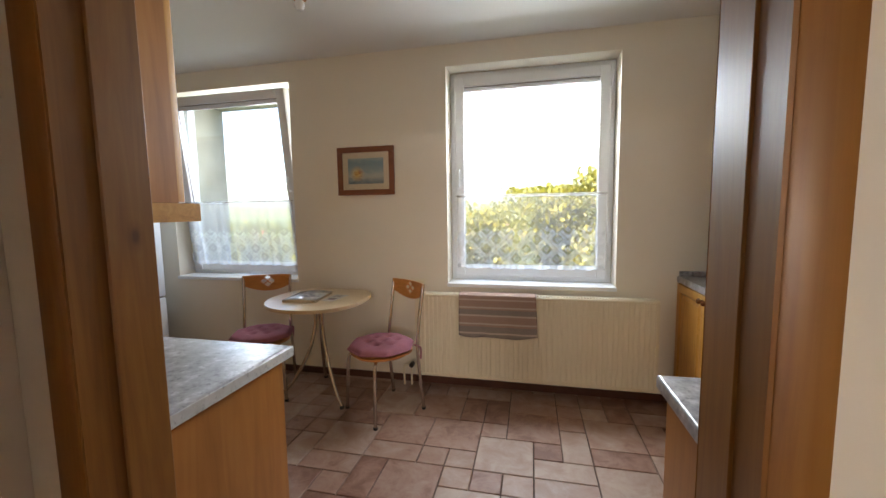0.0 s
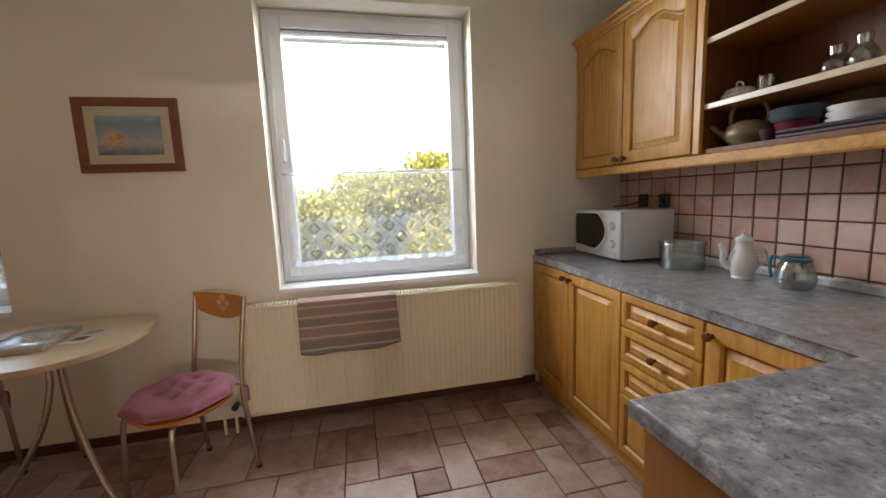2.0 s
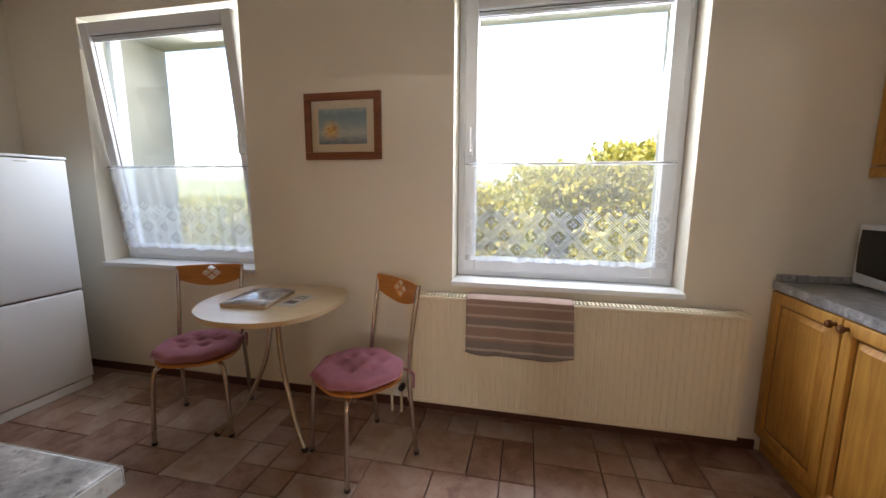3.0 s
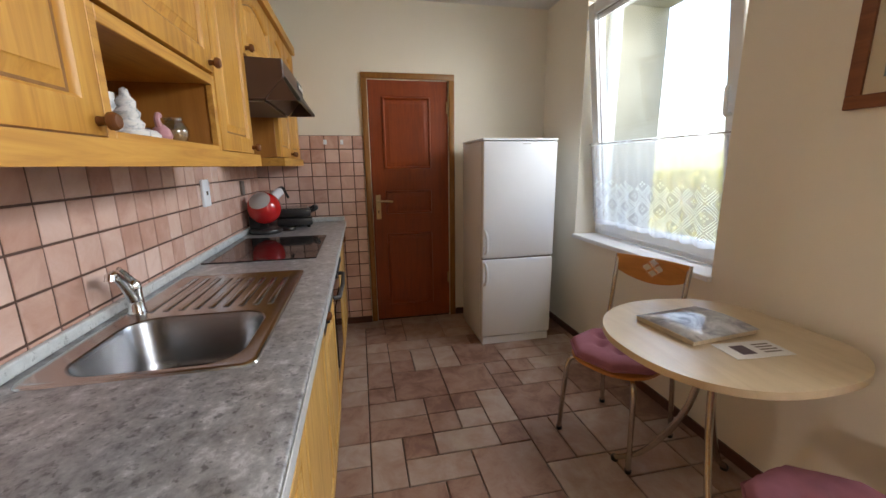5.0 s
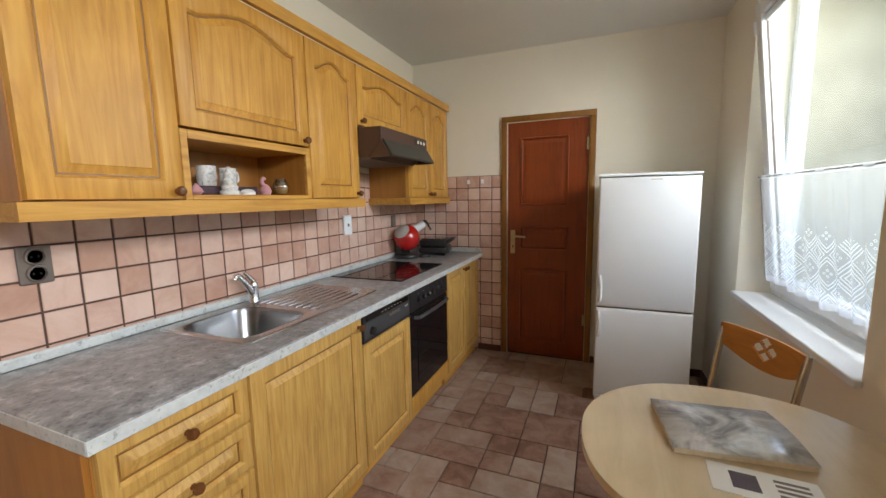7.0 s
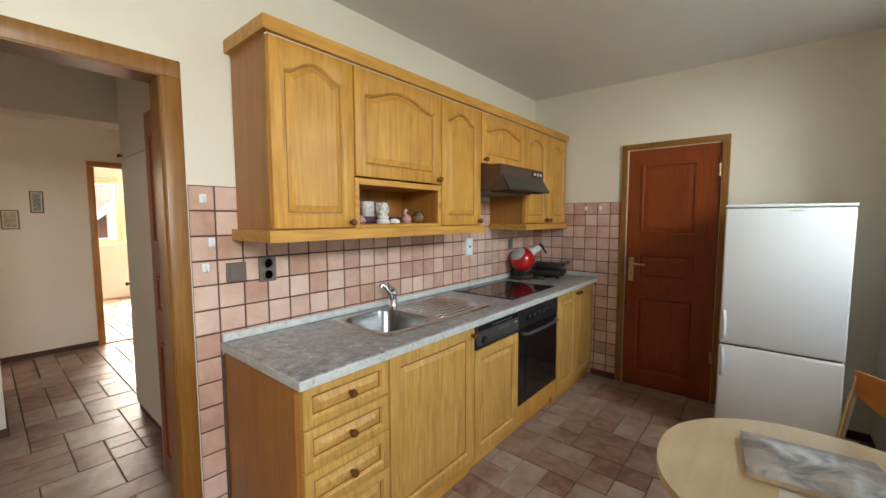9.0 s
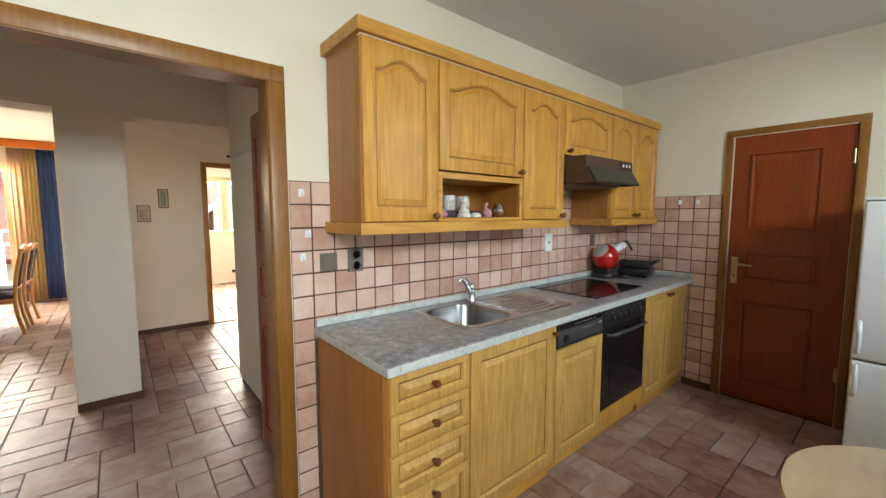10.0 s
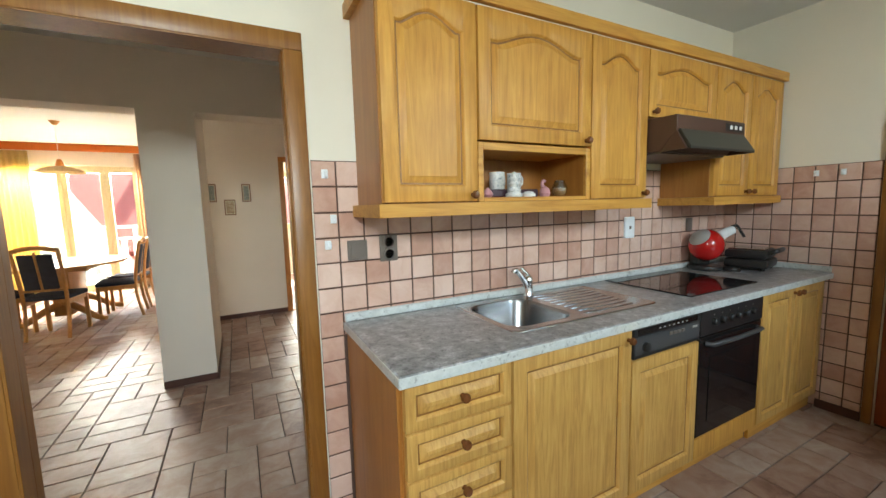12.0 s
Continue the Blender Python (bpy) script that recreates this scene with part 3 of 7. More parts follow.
RX, RY, BX, BY = 1.9655, 0.282, 2.185, 0.288
part("rim", stacked_rings([(TOP + 0.0005, RX, RY, 0.4165, 0.235, 0.03), (TOP + 0.005, RX, RY, 0.414, 0.2325, 0.03), (TOP + 0.0065, RX, RY, 0.408, 0.2265, 0.028), (TOP + 0.0045, RX, RY, 0.400, 0.2185, 0.026), (TOP + 0.0045, BX, BY, 0.172, 0.187, 0.085)], False), M["steel"], sk, "", True)
part("basin", stacked_rings([(TOP + 0.0045, BX, BY, 0.172, 0.187, 0.085), (TOP + 0.002, BX, BY, 0.168, 0.183, 0.085), (TOP - 0.012, BX, BY, 0.163, 0.178, 0.085), (TOP - 0.12, BX, BY, 0.153, 0.168, 0.085), (TOP - 0.142, BX, BY, 0.142, 0.158, 0.08), (TOP - 0.152, BX, BY, 0.118, 0.132, 0.07), (TOP - 0.155, BX, BY, 0.03, 0.03, 0.029)]), M["basin"], sk, "", True)
part("drain", lathe([(0.038, 0), (0.034, 0.003), (0.012, 0.002), (0.0001, 0.002)], 20, at=(BX, BY, TOP - 0.1545)), M["chrome"], sk, "chrome waste", True)
for i in range(9):
    part("drainer_rib", boxed(1.60 + 0.008 * i, 1.965, 0.108 + i * 0.043, 0.126 + i * 0.043, TOP + 0.0035, TOP + 0.008, 0.0035, 2), M["steel"], sk, "", True)
# tap
tp = thing("tap", pose(1.955, 0.082, TOP + 0.005, 0, 0, -40) @ Matrix.Scale(0.82, 4), "chrome single-lever mixer tap behind the sink", "tap")
part("base", lathe([(0.030, 0), (0.030, 0.008), (0.026, 0.014), (0.025, 0.085), (0.026, 0.088), (0.025, 0.112), (0.015, 0.124), (0.0001, 0.127)], 24), M["chrome"], tp, "", True)
part("spout", tube(curve([(0.0, 0.0, 0.035), (0.018, 0.014, 0.08), (0.044, 0.034, 0.13), (0.068, 0.052, 0.163)], 5), lambda s: 0.020 - 0.004 * s, 12), M["chrome"], tp, "", True)
part("nozzle", tube([(0.060, 0.046, 0.156), (0.074, 0.057, 0.170), (0.086, 0.066, 0.168), (0.090, 0.069, 0.152)], 0.0155, 12), M["chrome"], tp, "", True)
part("lever", tube(curve([(-0.004, -0.003, 0.108), (0.004, 0.003, 0.128), (0.024, 0.018, 0.156), (0.046, 0.035, 0.182)], 4), lambda s: 0.015 - 0.007 * s, 10), M["chrome"], tp, "", True)

# hob
hb = thing("hob", pose(0.70, 0.035, TOP + 0.0005), "black ceramic glass hob set into the worktop", "hob")
part("glass_top", boxed(0, 0.632, 0, 0.505, 0, 0.006, 0.002), M["blackglass"], hb)
M["zone"] = paint("hob_ring_print", (0.10, 0.09, 0.085), 0.2, 0.1, 10)
for x, y, r in ((0.16, 0.14, 0.075), (0.16, 0.37, 0.09), (0.48, 0.14, 0.09), (0.48, 0.37, 0.075)):
    part("cooking_zone", tube([(x + r * math.cos(t), y + r * math.sin(t), 0.0058) for t in (2 * math.pi * i / 40 for i in range(40))], 0.0008, 4, closed=True), M["zone"], hb)

# hood
hd = thing("cooker_hood", pose(0.795, 0.01, 0), "dark brown slim cooker hood under the cabinet", "cooker hood")


def extrude_yz(profile, x0, x1, bevel=0.0):
    bm = bmesh.new()
    a = [bm.verts.new((x0, y, z)) for y, z in profile]
    b = [bm.verts.new((x1, y, z)) for y, z in profile]
    n = len(profile)
    bm.faces.new(a[::-1])
    bm.faces.new(b)
    for i in range(n):
        bm.faces.new((a[i], a[(i + 1) % n], b[(i + 1) % n], b[i]))
    if bevel:
        bmesh.ops.bevel(bm, geom=list(bm.edges), offset=bevel, segments=1, affect="EDGES")
    return bm


part("body", extrude_yz([(0.0, 1.60), (0.0, 1.768), (0.30, 1.768), (0.31, 1.762), (0.466, 1.762), (0.468, 1.692), (0.385, 1.60)], 0.0, 0.60, 0.003), M["hood"], hd)
part("visor", extrude_yz([(0.456, 1.694), (0.471, 1.696), (0.526, 1.608), (0.524, 1.596), (0.511, 1.600)], 0.014, 0.586, 0.002), M["smoke"], hd, "glossy dark tilted visor")
part("filter", boxed(0.02, 0.58, 0.02, 0.38, 1.590, 1.599, 0.001), M["switch"], hd, "grey grease filter")
for x in (0.001, 0.587):
    part("visor_cheek", extrude_yz([(0.387, 1.597), (0.462, 1.688), (0.512, 1.598)], x, x + 0.012), M["hood"], hd)
part("control_strip", boxed(0.02, 0.19, 0.467, 0.4695, 1.708, 1.748, 0.001), M["black"], hd)
for x in (0.045, 0.09, 0.135):
    part("button", boxed(x, x + 0.02, 0.4695, 0.475, 1.718, 1.738, 0.002), M["white"], hd, "small white push button")

# ---- east corner cabinets ----


def east(y, x=W):
    """A pose whose x runs along the east wall and whose y points into the room."""
    return Matrix.Translation((x - 0.012, y, 0)) @ pose(0, 0, 0, 0, 0, 90)


base_unit(0, 0.88, "two-door honey oak base cabinet under the microwave", "doors", east(1.458), 0.625, wood_of="oak")
base_unit(0, 0.425, "honey oak drawer cabinet with four small drawers", "drawers", east(1.031), 0.625, wood_of="oak")
base_unit(0, 0.40, "honey oak corner base cabinet with one door", "door", east(0.629), 0.625, knob_side=1, wood_of="oak")
base_unit(0, 1.175, "honey oak peninsula cabinet beside the doorway", "doors", pose(4.065, 0.012, 0), 0.575)
pe = thing("end_panel", pose(4.05, 0.012, 0), "plain honey oak panel closing the peninsula", "end panel")
part("panel", boxed(0, 0.014, 0, 0.573, 0.003, BZ - 0.003, 0.001), M["oakside"], pe)

wt2 = thing("worktop", pose(0, 0, 0), "grey speckled laminate worktop turning the corner", "worktop")
pts = [(4.028, 0.002), (W - 0.002, 0.002), (W - 0.002, D - 0.002), (4.65, D - 0.002), (4.65, 0.606), (4.028, 0.606)]
bm = prism(pts, BZ, TOP)
bmesh.ops.bevel(bm, geom=[e for e in bm.edges if abs(e.verts[0].co.z - e.verts[1].co.z) < 1e-6 and not any(v.co.x > 5 and u.co.x > 5 for v in e.verts for u in e.verts)], offset=0.008, segments=3, affect="EDGES", profile=0.5)
part("slab", bm, M["top"], wt2, "", True)
part("upstand", boxed(W - 0.026, W - 0.009, 0.03, D - 0.024, TOP + 0.001, TOP + 0.036, 0.005, 2), M["lip"], wt2, "pale laminate upstand")
part("upstand", boxed(4.66, W - 0.009, D - 0.02, D - 0.003, TOP + 0.001, TOP + 0.036, 0.005, 2), M["top"], wt2)
part("upstand", boxed(4.028, W - 0.028, 0.009, 0.026, TOP + 0.001, TOP + 0.036, 0.005, 2), M["lip"], wt2, "pale laminate upstand")

EB, ET = 1.425, 2.16
u = wall_unit(0, 0.905, EB, ET, "two-door honey oak wall cabinet above the microwave", east(1.432), 0.317, 2, 0.055, (0.42, 0.485))
sh = thing("open_shelf_unit", east(0.35), "open honey oak wall shelf with crockery on it", "shelf unit")
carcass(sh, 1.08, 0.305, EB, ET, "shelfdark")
part("face_frame", boxed(1.045, 1.08, 0.305, 0.325, EB, ET, 0.002), M["oak"], sh)
SHELF = [EB + 0.018, 1.625, 1.885]
for z in SHELF[1:]:
    part("shelf", boxed(0.019, 1.061, 0.01, 0.30, z - 0.02, z, 0.001), M["oakside"], sh)
    part("shelf_edge", boxed(0.019, 1.061, 0.3005, 0.306, z - 0.021, z + 0.001, 0.001), M["beech"], sh, "pale shelf edging")
    part("shelf_peg", tube([(1.062, 0.27, z - 0.026), (1.045, 0.27, z - 0.026)], 0.004, 8), M["chrome"], sh)
dz = EB - ZB
moulding("light_rail", [(W - 0.332, 0.352), (W - 0.332, D - 0.004)], [(-o, u + dz - 0.002) for o, u in RAIL], "honey oak rail under the corner cabinets", "light rail")
dz = ET - ZT
moulding("cornice", [(W - 0.334, 0.352), (W - 0.334, D - 0.004)], [(-o, u + dz) for o, u in CROWN], "honey oak cornice along the corner cabinets", "cornice")

# ---- doors and casings ----


def panel_leaf(name, parent, w, h, t, panels, material, at=(0, 0, 0)):
    """A panelled door leaf in x and z, thick in y, with sunk frames round raised panels on both faces."""
    bm = boxed(0, w, 0, t, 0, h, 0.003)
    leaf = part(name, bm, M[material], parent)
    leaf.location = at
    for x0, x1, z0, z1 in panels:
        for y0, s in ((t, 1), (0, -1)):
            b = bmesh.new()
            o = lambda i: outline(x0 + i, x1 - i, z0 + i, z1 - i, 0, 2)
            loops(b, [(y0, o(0)), (y0 + s * 0.010, o(0.004)), (y0 + s * 0.011, o(0.012)), (y0 + s * 0.001, o(0.020)), (y0 + s * 0.0012, o(0.034)), (y0 + s * 0.009, o(0.05)), (y0 + s * 0.009, o(0.052))], "front")
            part("panel", b, M[material], leaf, "", True)
    return leaf


def lever_handle(parent, x, z, y, s, way, material="brass"):
    h = part("handle_plate", boxed(x - 0.02, x + 0.02, y, y + s * 0.006, z - 0.15, z + 0.05, 0.002), M[material], parent, "worn brass-coloured handle plate")
    part("lever", tube(curve([(x, y + s * 0.006, z), (x, y + s * 0.045, z), (x + way * 0.03, y + s * 0.055, z + 0.002), (x + way * 0.115, y + s * 0.05, z - 0.004)], 5), 0.0085, 10), M[material], h, "", True)
    part("keyhole", boxed(x - 0.004, x + 0.004, y + s * 0.006, y + s * 0.0075, z - 0.10, z - 0.08), M["black"], h)


PANELS = [(0.105, 0.49, 0.12, 0.755), (0.105, 0.49, 0.92, 1.112), (0.105, 0.49, 1.285, 1.84)]
wd = thing("door_1", Matrix.Translation((-0.03, 0.862, 0)) @ pose(0, 0, 0, 0, 0, 90), "closed red-brown panelled wooden door with brass handle", "door", kind="structure")
leaf = panel_leaf("leaf", wd, 0.636, 1.97, 0.04, PANELS, "brown", (0, -0.02, 0.006))
lever_handle(leaf, 0.045, 1.03, 0, -1, 1)
for z in (0.3, 1.72):
    part("hinge", tube([(0.628, -0.008, z), (0.628, -0.008, z + 0.09)], 0.008, 8), M["brass"], leaf, "brass hinge", True)


def casing(name, axis, at, side, a0, a1, top, wide, thick, material, label):
    """Door casing: two jamb boards and a head on the face of a wall."""
    bm = bmesh.new()
    rng = sorted((at, at + side * thick))
    for lo, hi, z0, z1 in ((a0 - wide, a0, 0.001, top), (a1, a1 + wide, 0.001, top), (a0 - wide, a1 + wide, top, top + wide)):
        if axis == "x":
            box(bm, lo, hi, rng[0], rng[1], z0, z1, 0.004, 2)
        else:
            box(bm, rng[0], rng[1], lo, hi, z0, z1, 0.004, 2)
    return structure(name, bm, M[material], label, "door casing", True)


casing("door_casing", "y", 0.0, 1, 0.857, 1.503, 1.975, 0.045, 0.018, "pine", "brown stained wooden casing round the closed door")
casing("doorway_casing", "x", 0.0, 1, DOOR_L, DOOR_R, DOOR_TOP, 0.066, 0.016, "pine", "stained pine casing on the kitchen side")
casing("doorway_casing", "x", -S_THICK, -1, DOOR_L, DOOR_R, DOOR_TOP, 0.052, 0.014, "pine", "stained pine casing on the hall side")
bm = bmesh.new()
for lo, hi in ((DOOR_L - 0.018, DOOR_L + 0.004), (DOOR_R - 0.004, DOOR_R + 0.018)):
    box(bm, lo, hi, -S_THICK - 0.012, 0.012, 0.001, DOOR_TOP)
box(bm, DOOR_L - 0.018, DOOR_R + 0.018, -S_THICK - 0.012, 0.012, DOOR_TOP - 0.004, DOOR_TOP + 0.018)
for lo, hi in ((DOOR_L + 0.004, DOOR_L + 0.010), (DOOR_R - 0.007, DOOR_R - 0.004)):
    box(bm, lo, hi, -0.07, 0.011, 0.001, DOOR_TOP - 0.005, 0.003)
structure("doorway_lining", bm, M["pine"], "glossy stained pine door lining with a rebate", "door lining")

structure("hall_wall_side", wall_with_holes("y", 2.78, 0.145, -0.80, -S_THICK - 0.001, -0.1, H, [(-0.765, -0.160, -0.1, 1.972)]), M["hallwall"], "beige plastered return wall beside the doorway", "wall")
od = thing("door_2", Matrix.Translation((2.892, -0.162, 0)) @ pose(0, 0, 0, 0, 0, -90), "closed red-brown panelled door beside the hall cupboard", "door", kind="structure")
leaf = panel_leaf("leaf", od, 0.601, 1.964, 0.04, [(0.095, 0.505, 0.12, 0.755), (0.095, 0.505, 0.92, 1.112), (0.095, 0.505, 1.285, 1.84)], "brown", (0, 0, 0.006))
lever_handle(leaf, 0.05, 1.03, 0.04, 1, 1)

# skirting
SK = 0.055
bm = bmesh.new()
box(bm, 0.0, 4.66, D - 0.012, D, 0, SK, 0.002)
box(bm, 0.0, 0.012, 1.55, D - 0.0125, 0, SK, 0.002)
box(bm, 0.0098, 0.022, 0.60, 0.81, 0.0, SK, 0.002)
structure("baseboard_kitchen", bm, M["skirt"], "dark brown low skirting", "skirting")
bm = bmesh.new()
box(bm, 3.486, 3.848, HALL_S, HALL_S + 0.012, 0, SK, 0.002)
box(bm, 3.474, 3.486, -3.0, HALL_S + 0.012, 0, SK, 0.002)
box(bm, 2.73, 3.98, FAR_S, FAR_S + 0.012, 0, SK, 0.002)
box(bm, 3.98, 3.992, DIN_S, FAR_S - 0.15, 0, SK, 0.002)
structure("baseboard_hall", bm, M["skirt"], "dark brown low skirting", "skirting")

# ---- windows ----
FY = D + 0.165


def lace(name, base=0.17):
    """Sheer net, thicker in a lozenge pattern along the lower half."""
    m, nt, links, b = nodes_of(name)
    tc = nt.new("ShaderNodeTexCoord")
    sp = nt.new("ShaderNodeSeparateXYZ")
    links.new(tc.outputs["Object"], sp.inputs[0])

    def math_node(op, a, b2=None, c=None):
        n = nt.new("ShaderNodeMath")
        n.operation = op
        for i, v in enumerate((a, b2, c)):
            if v is None:
                continue
            if isinstance(v, (int, float)):
                n.inputs[i].default_value = v
            else:
                links.new(v, n.inputs[i])
        return n.outputs[0]

    x, z = sp.outputs["X"], sp.outputs["Z"]
    step = 0.15
    u = math_node("DIVIDE", math_node("ADD", x, z), step)
    v = math_node("DIVIDE", math_node("SUBTRACT", x, z), step)
    fu = math_node("ABSOLUTE", math_node("SUBTRACT", math_node("FRACT", math_node("ADD", u, 50.0)), 0.5))
    fv = math_node("ABSOLUTE", math_node("SUBTRACT", math_node("FRACT", math_node("ADD", v, 50.0)), 0.5))
    edge = math_node("MAXIMUM", fu, fv)
    rim = math_node("LESS_THAN", math_node("ABSOLUTE", math_node("SUBTRACT", edge, 0.44)), 0.022)
    rim2 = math_node("LESS_THAN", math_node("ABSOLUTE", math_node("SUBTRACT", edge, 0.34)), 0.022)
    petal = math_node("LESS_THAN", math_node("ABSOLUTE", math_node("SUBTRACT", math_node("MULTIPLY", math_node("SINE", math_node("MULTIPLY", fu, 19.0)), math_node("SINE", math_node("MULTIPLY", fv, 19.0))), 0.72)), 0.16)
    small = math_node("LESS_THAN", edge, 0.24)
    motif = math_node("MAXIMUM", math_node("MAXIMUM", rim, rim2), math_node("MULTIPLY", petal, small))
    zig = math_node("MULTIPLY", math_node("ABSOLUTE", math_node("SUBTRACT", math_node("FRACT", math_node("ADD", math_node("DIVIDE", x, step), 50.0)), 0.5)), step)
    low = math_node("LESS_THAN", math_node("ADD", z, zig), 0.34)
    dense = math_node("MULTIPLY", motif, low)
    hem = math_node("MAXIMUM", math_node("LESS_THAN", z, 0.03), math_node("GREATER_THAN", z, 0.545))
    cover = math_node("ADD", base, math_node("MULTIPLY", math_node("MAXIMUM", dense, math_node("MULTIPLY", hem, 0.9)), 0.40))
    nt.remove(b)
    out = nt["Material Output"]
    tr, df, tl, mx, mx2 = (nt.new(n) for n in ("ShaderNodeBsdfTransparent", "ShaderNodeBsdfDiffuse", "ShaderNodeBsdfTranslucent", "ShaderNodeMixShader", "ShaderNodeMixShader"))
    for n in (df, tl):
        n.inputs[0].default_value = (0.80, 0.82, 0.84, 1)
    mx2.inputs[0].default_value = 0.55
    links.new(df.outputs[0], mx2.inputs[1])
    links.new(tl.outputs[0], mx2.inputs[2])
    links.new(cover, mx.inputs[0])
    links.new(tr.outputs[0], mx.inputs[1])
    links.new(mx2.outputs[0], mx.inputs[2])
    links.new(mx.outputs[0], out.inputs[0])
    return m


M["lace"] = lace("white_lace_net", 0.16)
M["lace_gathered"] = lace("white_lace_net_gathered", 0.34)


def ring_frame(x0, x1, z0, z1, w, y0, y1, bevel=0.004):
    """A rectangular frame, its bars w wide."""
    bm = bmesh.new()
    box(bm, x0, x0 + w, y0, y1, z0, z1, bevel, 2)
    box(bm, x1 - w, x1, y0, y1, z0, z1, bevel, 2)
    box(bm, x0 + w, x1 - w, y0, y1, z0, z0 + w, bevel, 2)
    box(bm, x0 + w, x1 - w, y0, y1, z1 - w, z1, bevel, 2)
    return bm


def kitchen_window(i, x0, x1, tilt, handle_side):
    w, h = x1 - x0, HEAD - SILL
    win = thing("window_%d" % i, pose(x0, FY, SILL), "white plastic window, %s, with a net half-curtain" % ("tilted open inwards" if tilt else "closed"), "window", kind="structure")
    part("window_frame", ring_frame(0.002, w - 0.002, 0.002, h - 0.002, 0.045, 0, 0.075), M["pvc"], win)
    s = part("sash", ring_frame(0, w - 0.07, 0, h - 0.07, 0.072, -0.018, 0.055, 0.007), M["pvc"], win, "white plastic sash")
    s.matrix_basis = Matrix.Translation((0.035, 0.0, 0.035)) @ pose(0, 0, 0, tilt)
    pane = part("pane", boxed(0.06, w - 0.13, 0.015, 0.027, 0.06, h - 0.13), M["glass"], s, "clear double glazing")
    pane.visible_shadow = False
    part("gasket", ring_frame(0.068, w - 0.138, 0.068, h - 0.138, 0.006, 0.004, 0.014, 0.001), M["switch"], s, "grey glazing gasket")
    hx = 0.036 if handle_side < 0 else w - 0.07 - 0.036
    part("handle", tube(curve([(hx, -0.018, 0.70), (hx, -0.05, 0.70), (hx, -0.056, 0.72), (hx, -0.052, 0.80), (hx, -0.045, 0.82)], 5), 0.009, 10), M["pvc"], s, "white window handle", True)
    part("handle_plate", boxed(hx - 0.014, hx + 0.014, -0.025, -0.018, 0.665, 0.735, 0.003), M["pvc"], s)
    b = bmesh.new()
    for k in range(3):
        box(b, 0.075, w - 0.145, -0.004 + 0.002 * k, 0.012, h - 0.158 - 0.011 * k, h - 0.15 - 0.011 * k, 0.001)
    box(b, 0.075, w - 0.145, 0.0125, 0.0145, h - 0.172, h - 0.142)
    part("blind_pack", b, M["pvc"], s, "thin raised slat blind")
    for z in (0.09, h - 0.22):
        part("hinge", tube([(w - 0.066 if handle_side < 0 else -0.004, -0.02, z), (w - 0.066 if handle_side < 0 else -0.004, -0.02, z + 0.07)], 0.008, 8), M["pvc"], s, "", True)
    # curtain, gathered on a wire across the sash
    c = thing("net_curtain", win.matrix_basis @ s.matrix_basis @ pose(0.02, -0.045, 0.065), "white lace half-curtain gathered on a thin wire", "curtain")
    b = bmesh.new()
    nx, nz, cw, ch = 150, 14, w - 0.11, 0.565
    grid = []
    for k in range(nz + 1):
        f = k / nz
        row = []
        for j in range(nx + 1):
            u = j / nx
            fold = 0.010 * math.sin(u * 62 + 0.8 * math.sin(u * 17)) + 0.007 * math.sin(u * 25 + 1.3 + i)
            row.append(b.verts.new((u * cw, fold * (0.45 + 0.55 * (1 - f)), f * ch + 0.004 * math.sin(u * 40) * (1 - f))))
        grid.append(row)
    for r0, r1 in zip(grid, grid[1:]):
        for j in range(nx):
            b.faces.new((r0[j], r0[j + 1], r1[j + 1], r1[j]))
    part("net", b, M["lace_gathered" if tilt else "lace"], c, "", True)
    part("wire", tube([(-0.01, 0, 0.557), (cw + 0.01, 0, 0.557)], 0.003, 6), M["switch"], c, "thin dark curtain wire")
    # sill board, tiled over the parapet
    part("window_sill", boxed(-0.002, w + 0.006, D - FY - 0.025, -0.001, -0.028, 0.001, 0.006, 2), M["pvc"], win, "white window board")
    part("outer_sill", boxed(0, w, 0.076, 0.50, -0.03, -0.012), M["steel"], win, "grey metal outer sill")


kitchen_window(1, *WIN[0], 6.5, 1)
kitchen_window(2, *WIN[1], 0.0, -1)
M["stucco"] = paint("grey_beige_stucco", (0.42, 0.39, 0.32), 0.95, 0.12, 5, 60, 0.9)
for a, b2 in WIN:
    bm = bmesh.new()
    box(bm, a, a + 0.006, FY + 0.08, D + 0.63, SILL, HEAD)
    box(bm, b2 - 0.006, b2, FY + 0.08, D + 0.63, SILL, HEAD)
    box(bm, a + 0.006, b2 - 0.006, FY + 0.08, D + 0.63, HEAD - 0.006, HEAD)
    structure("outer_reveal", bm, M["stucco"], "rough grey-beige stucco of the outer window reveal", "reveal")

# ---- radiator ----
rd = thing("radiator", pose(2.848, D - 0.135, 0.110), "ivory steel panel radiator under the window", "radiator")
b = bmesh.new()
RW, RH = 1.668, 0.628
prof = []
n = 50
for k in range(n):
    x = 0.02 + (RW - 0.04) * k / n
    q = (RW - 0.04) / n
    prof += [(x, 0.0), (x + q * 0.62, 0.0), (x + q * 0.72, 0.006), (x + q * 0.9, 0.006)]
prof.append((RW - 0.02, 0.0))
lo = [b.verts.new((x, y, 0.025)) for x, y in prof]
hi = [b.verts.new((x, y, RH - 0.02)) for x, y in prof]
for k in range(len(prof) - 1):
    b.faces.new((lo[k], lo[k + 1], hi[k + 1], hi[k]))
part("ribbed_panel", b, M["radiator"], rd)
b = bmesh.new()
box(b, 0, RW, 0.0, 0.010, 0.003, 0.025, 0.003)
box(b, 0, RW, 0.0, 0.010, RH - 0.02, RH - 0.001, 0.003)
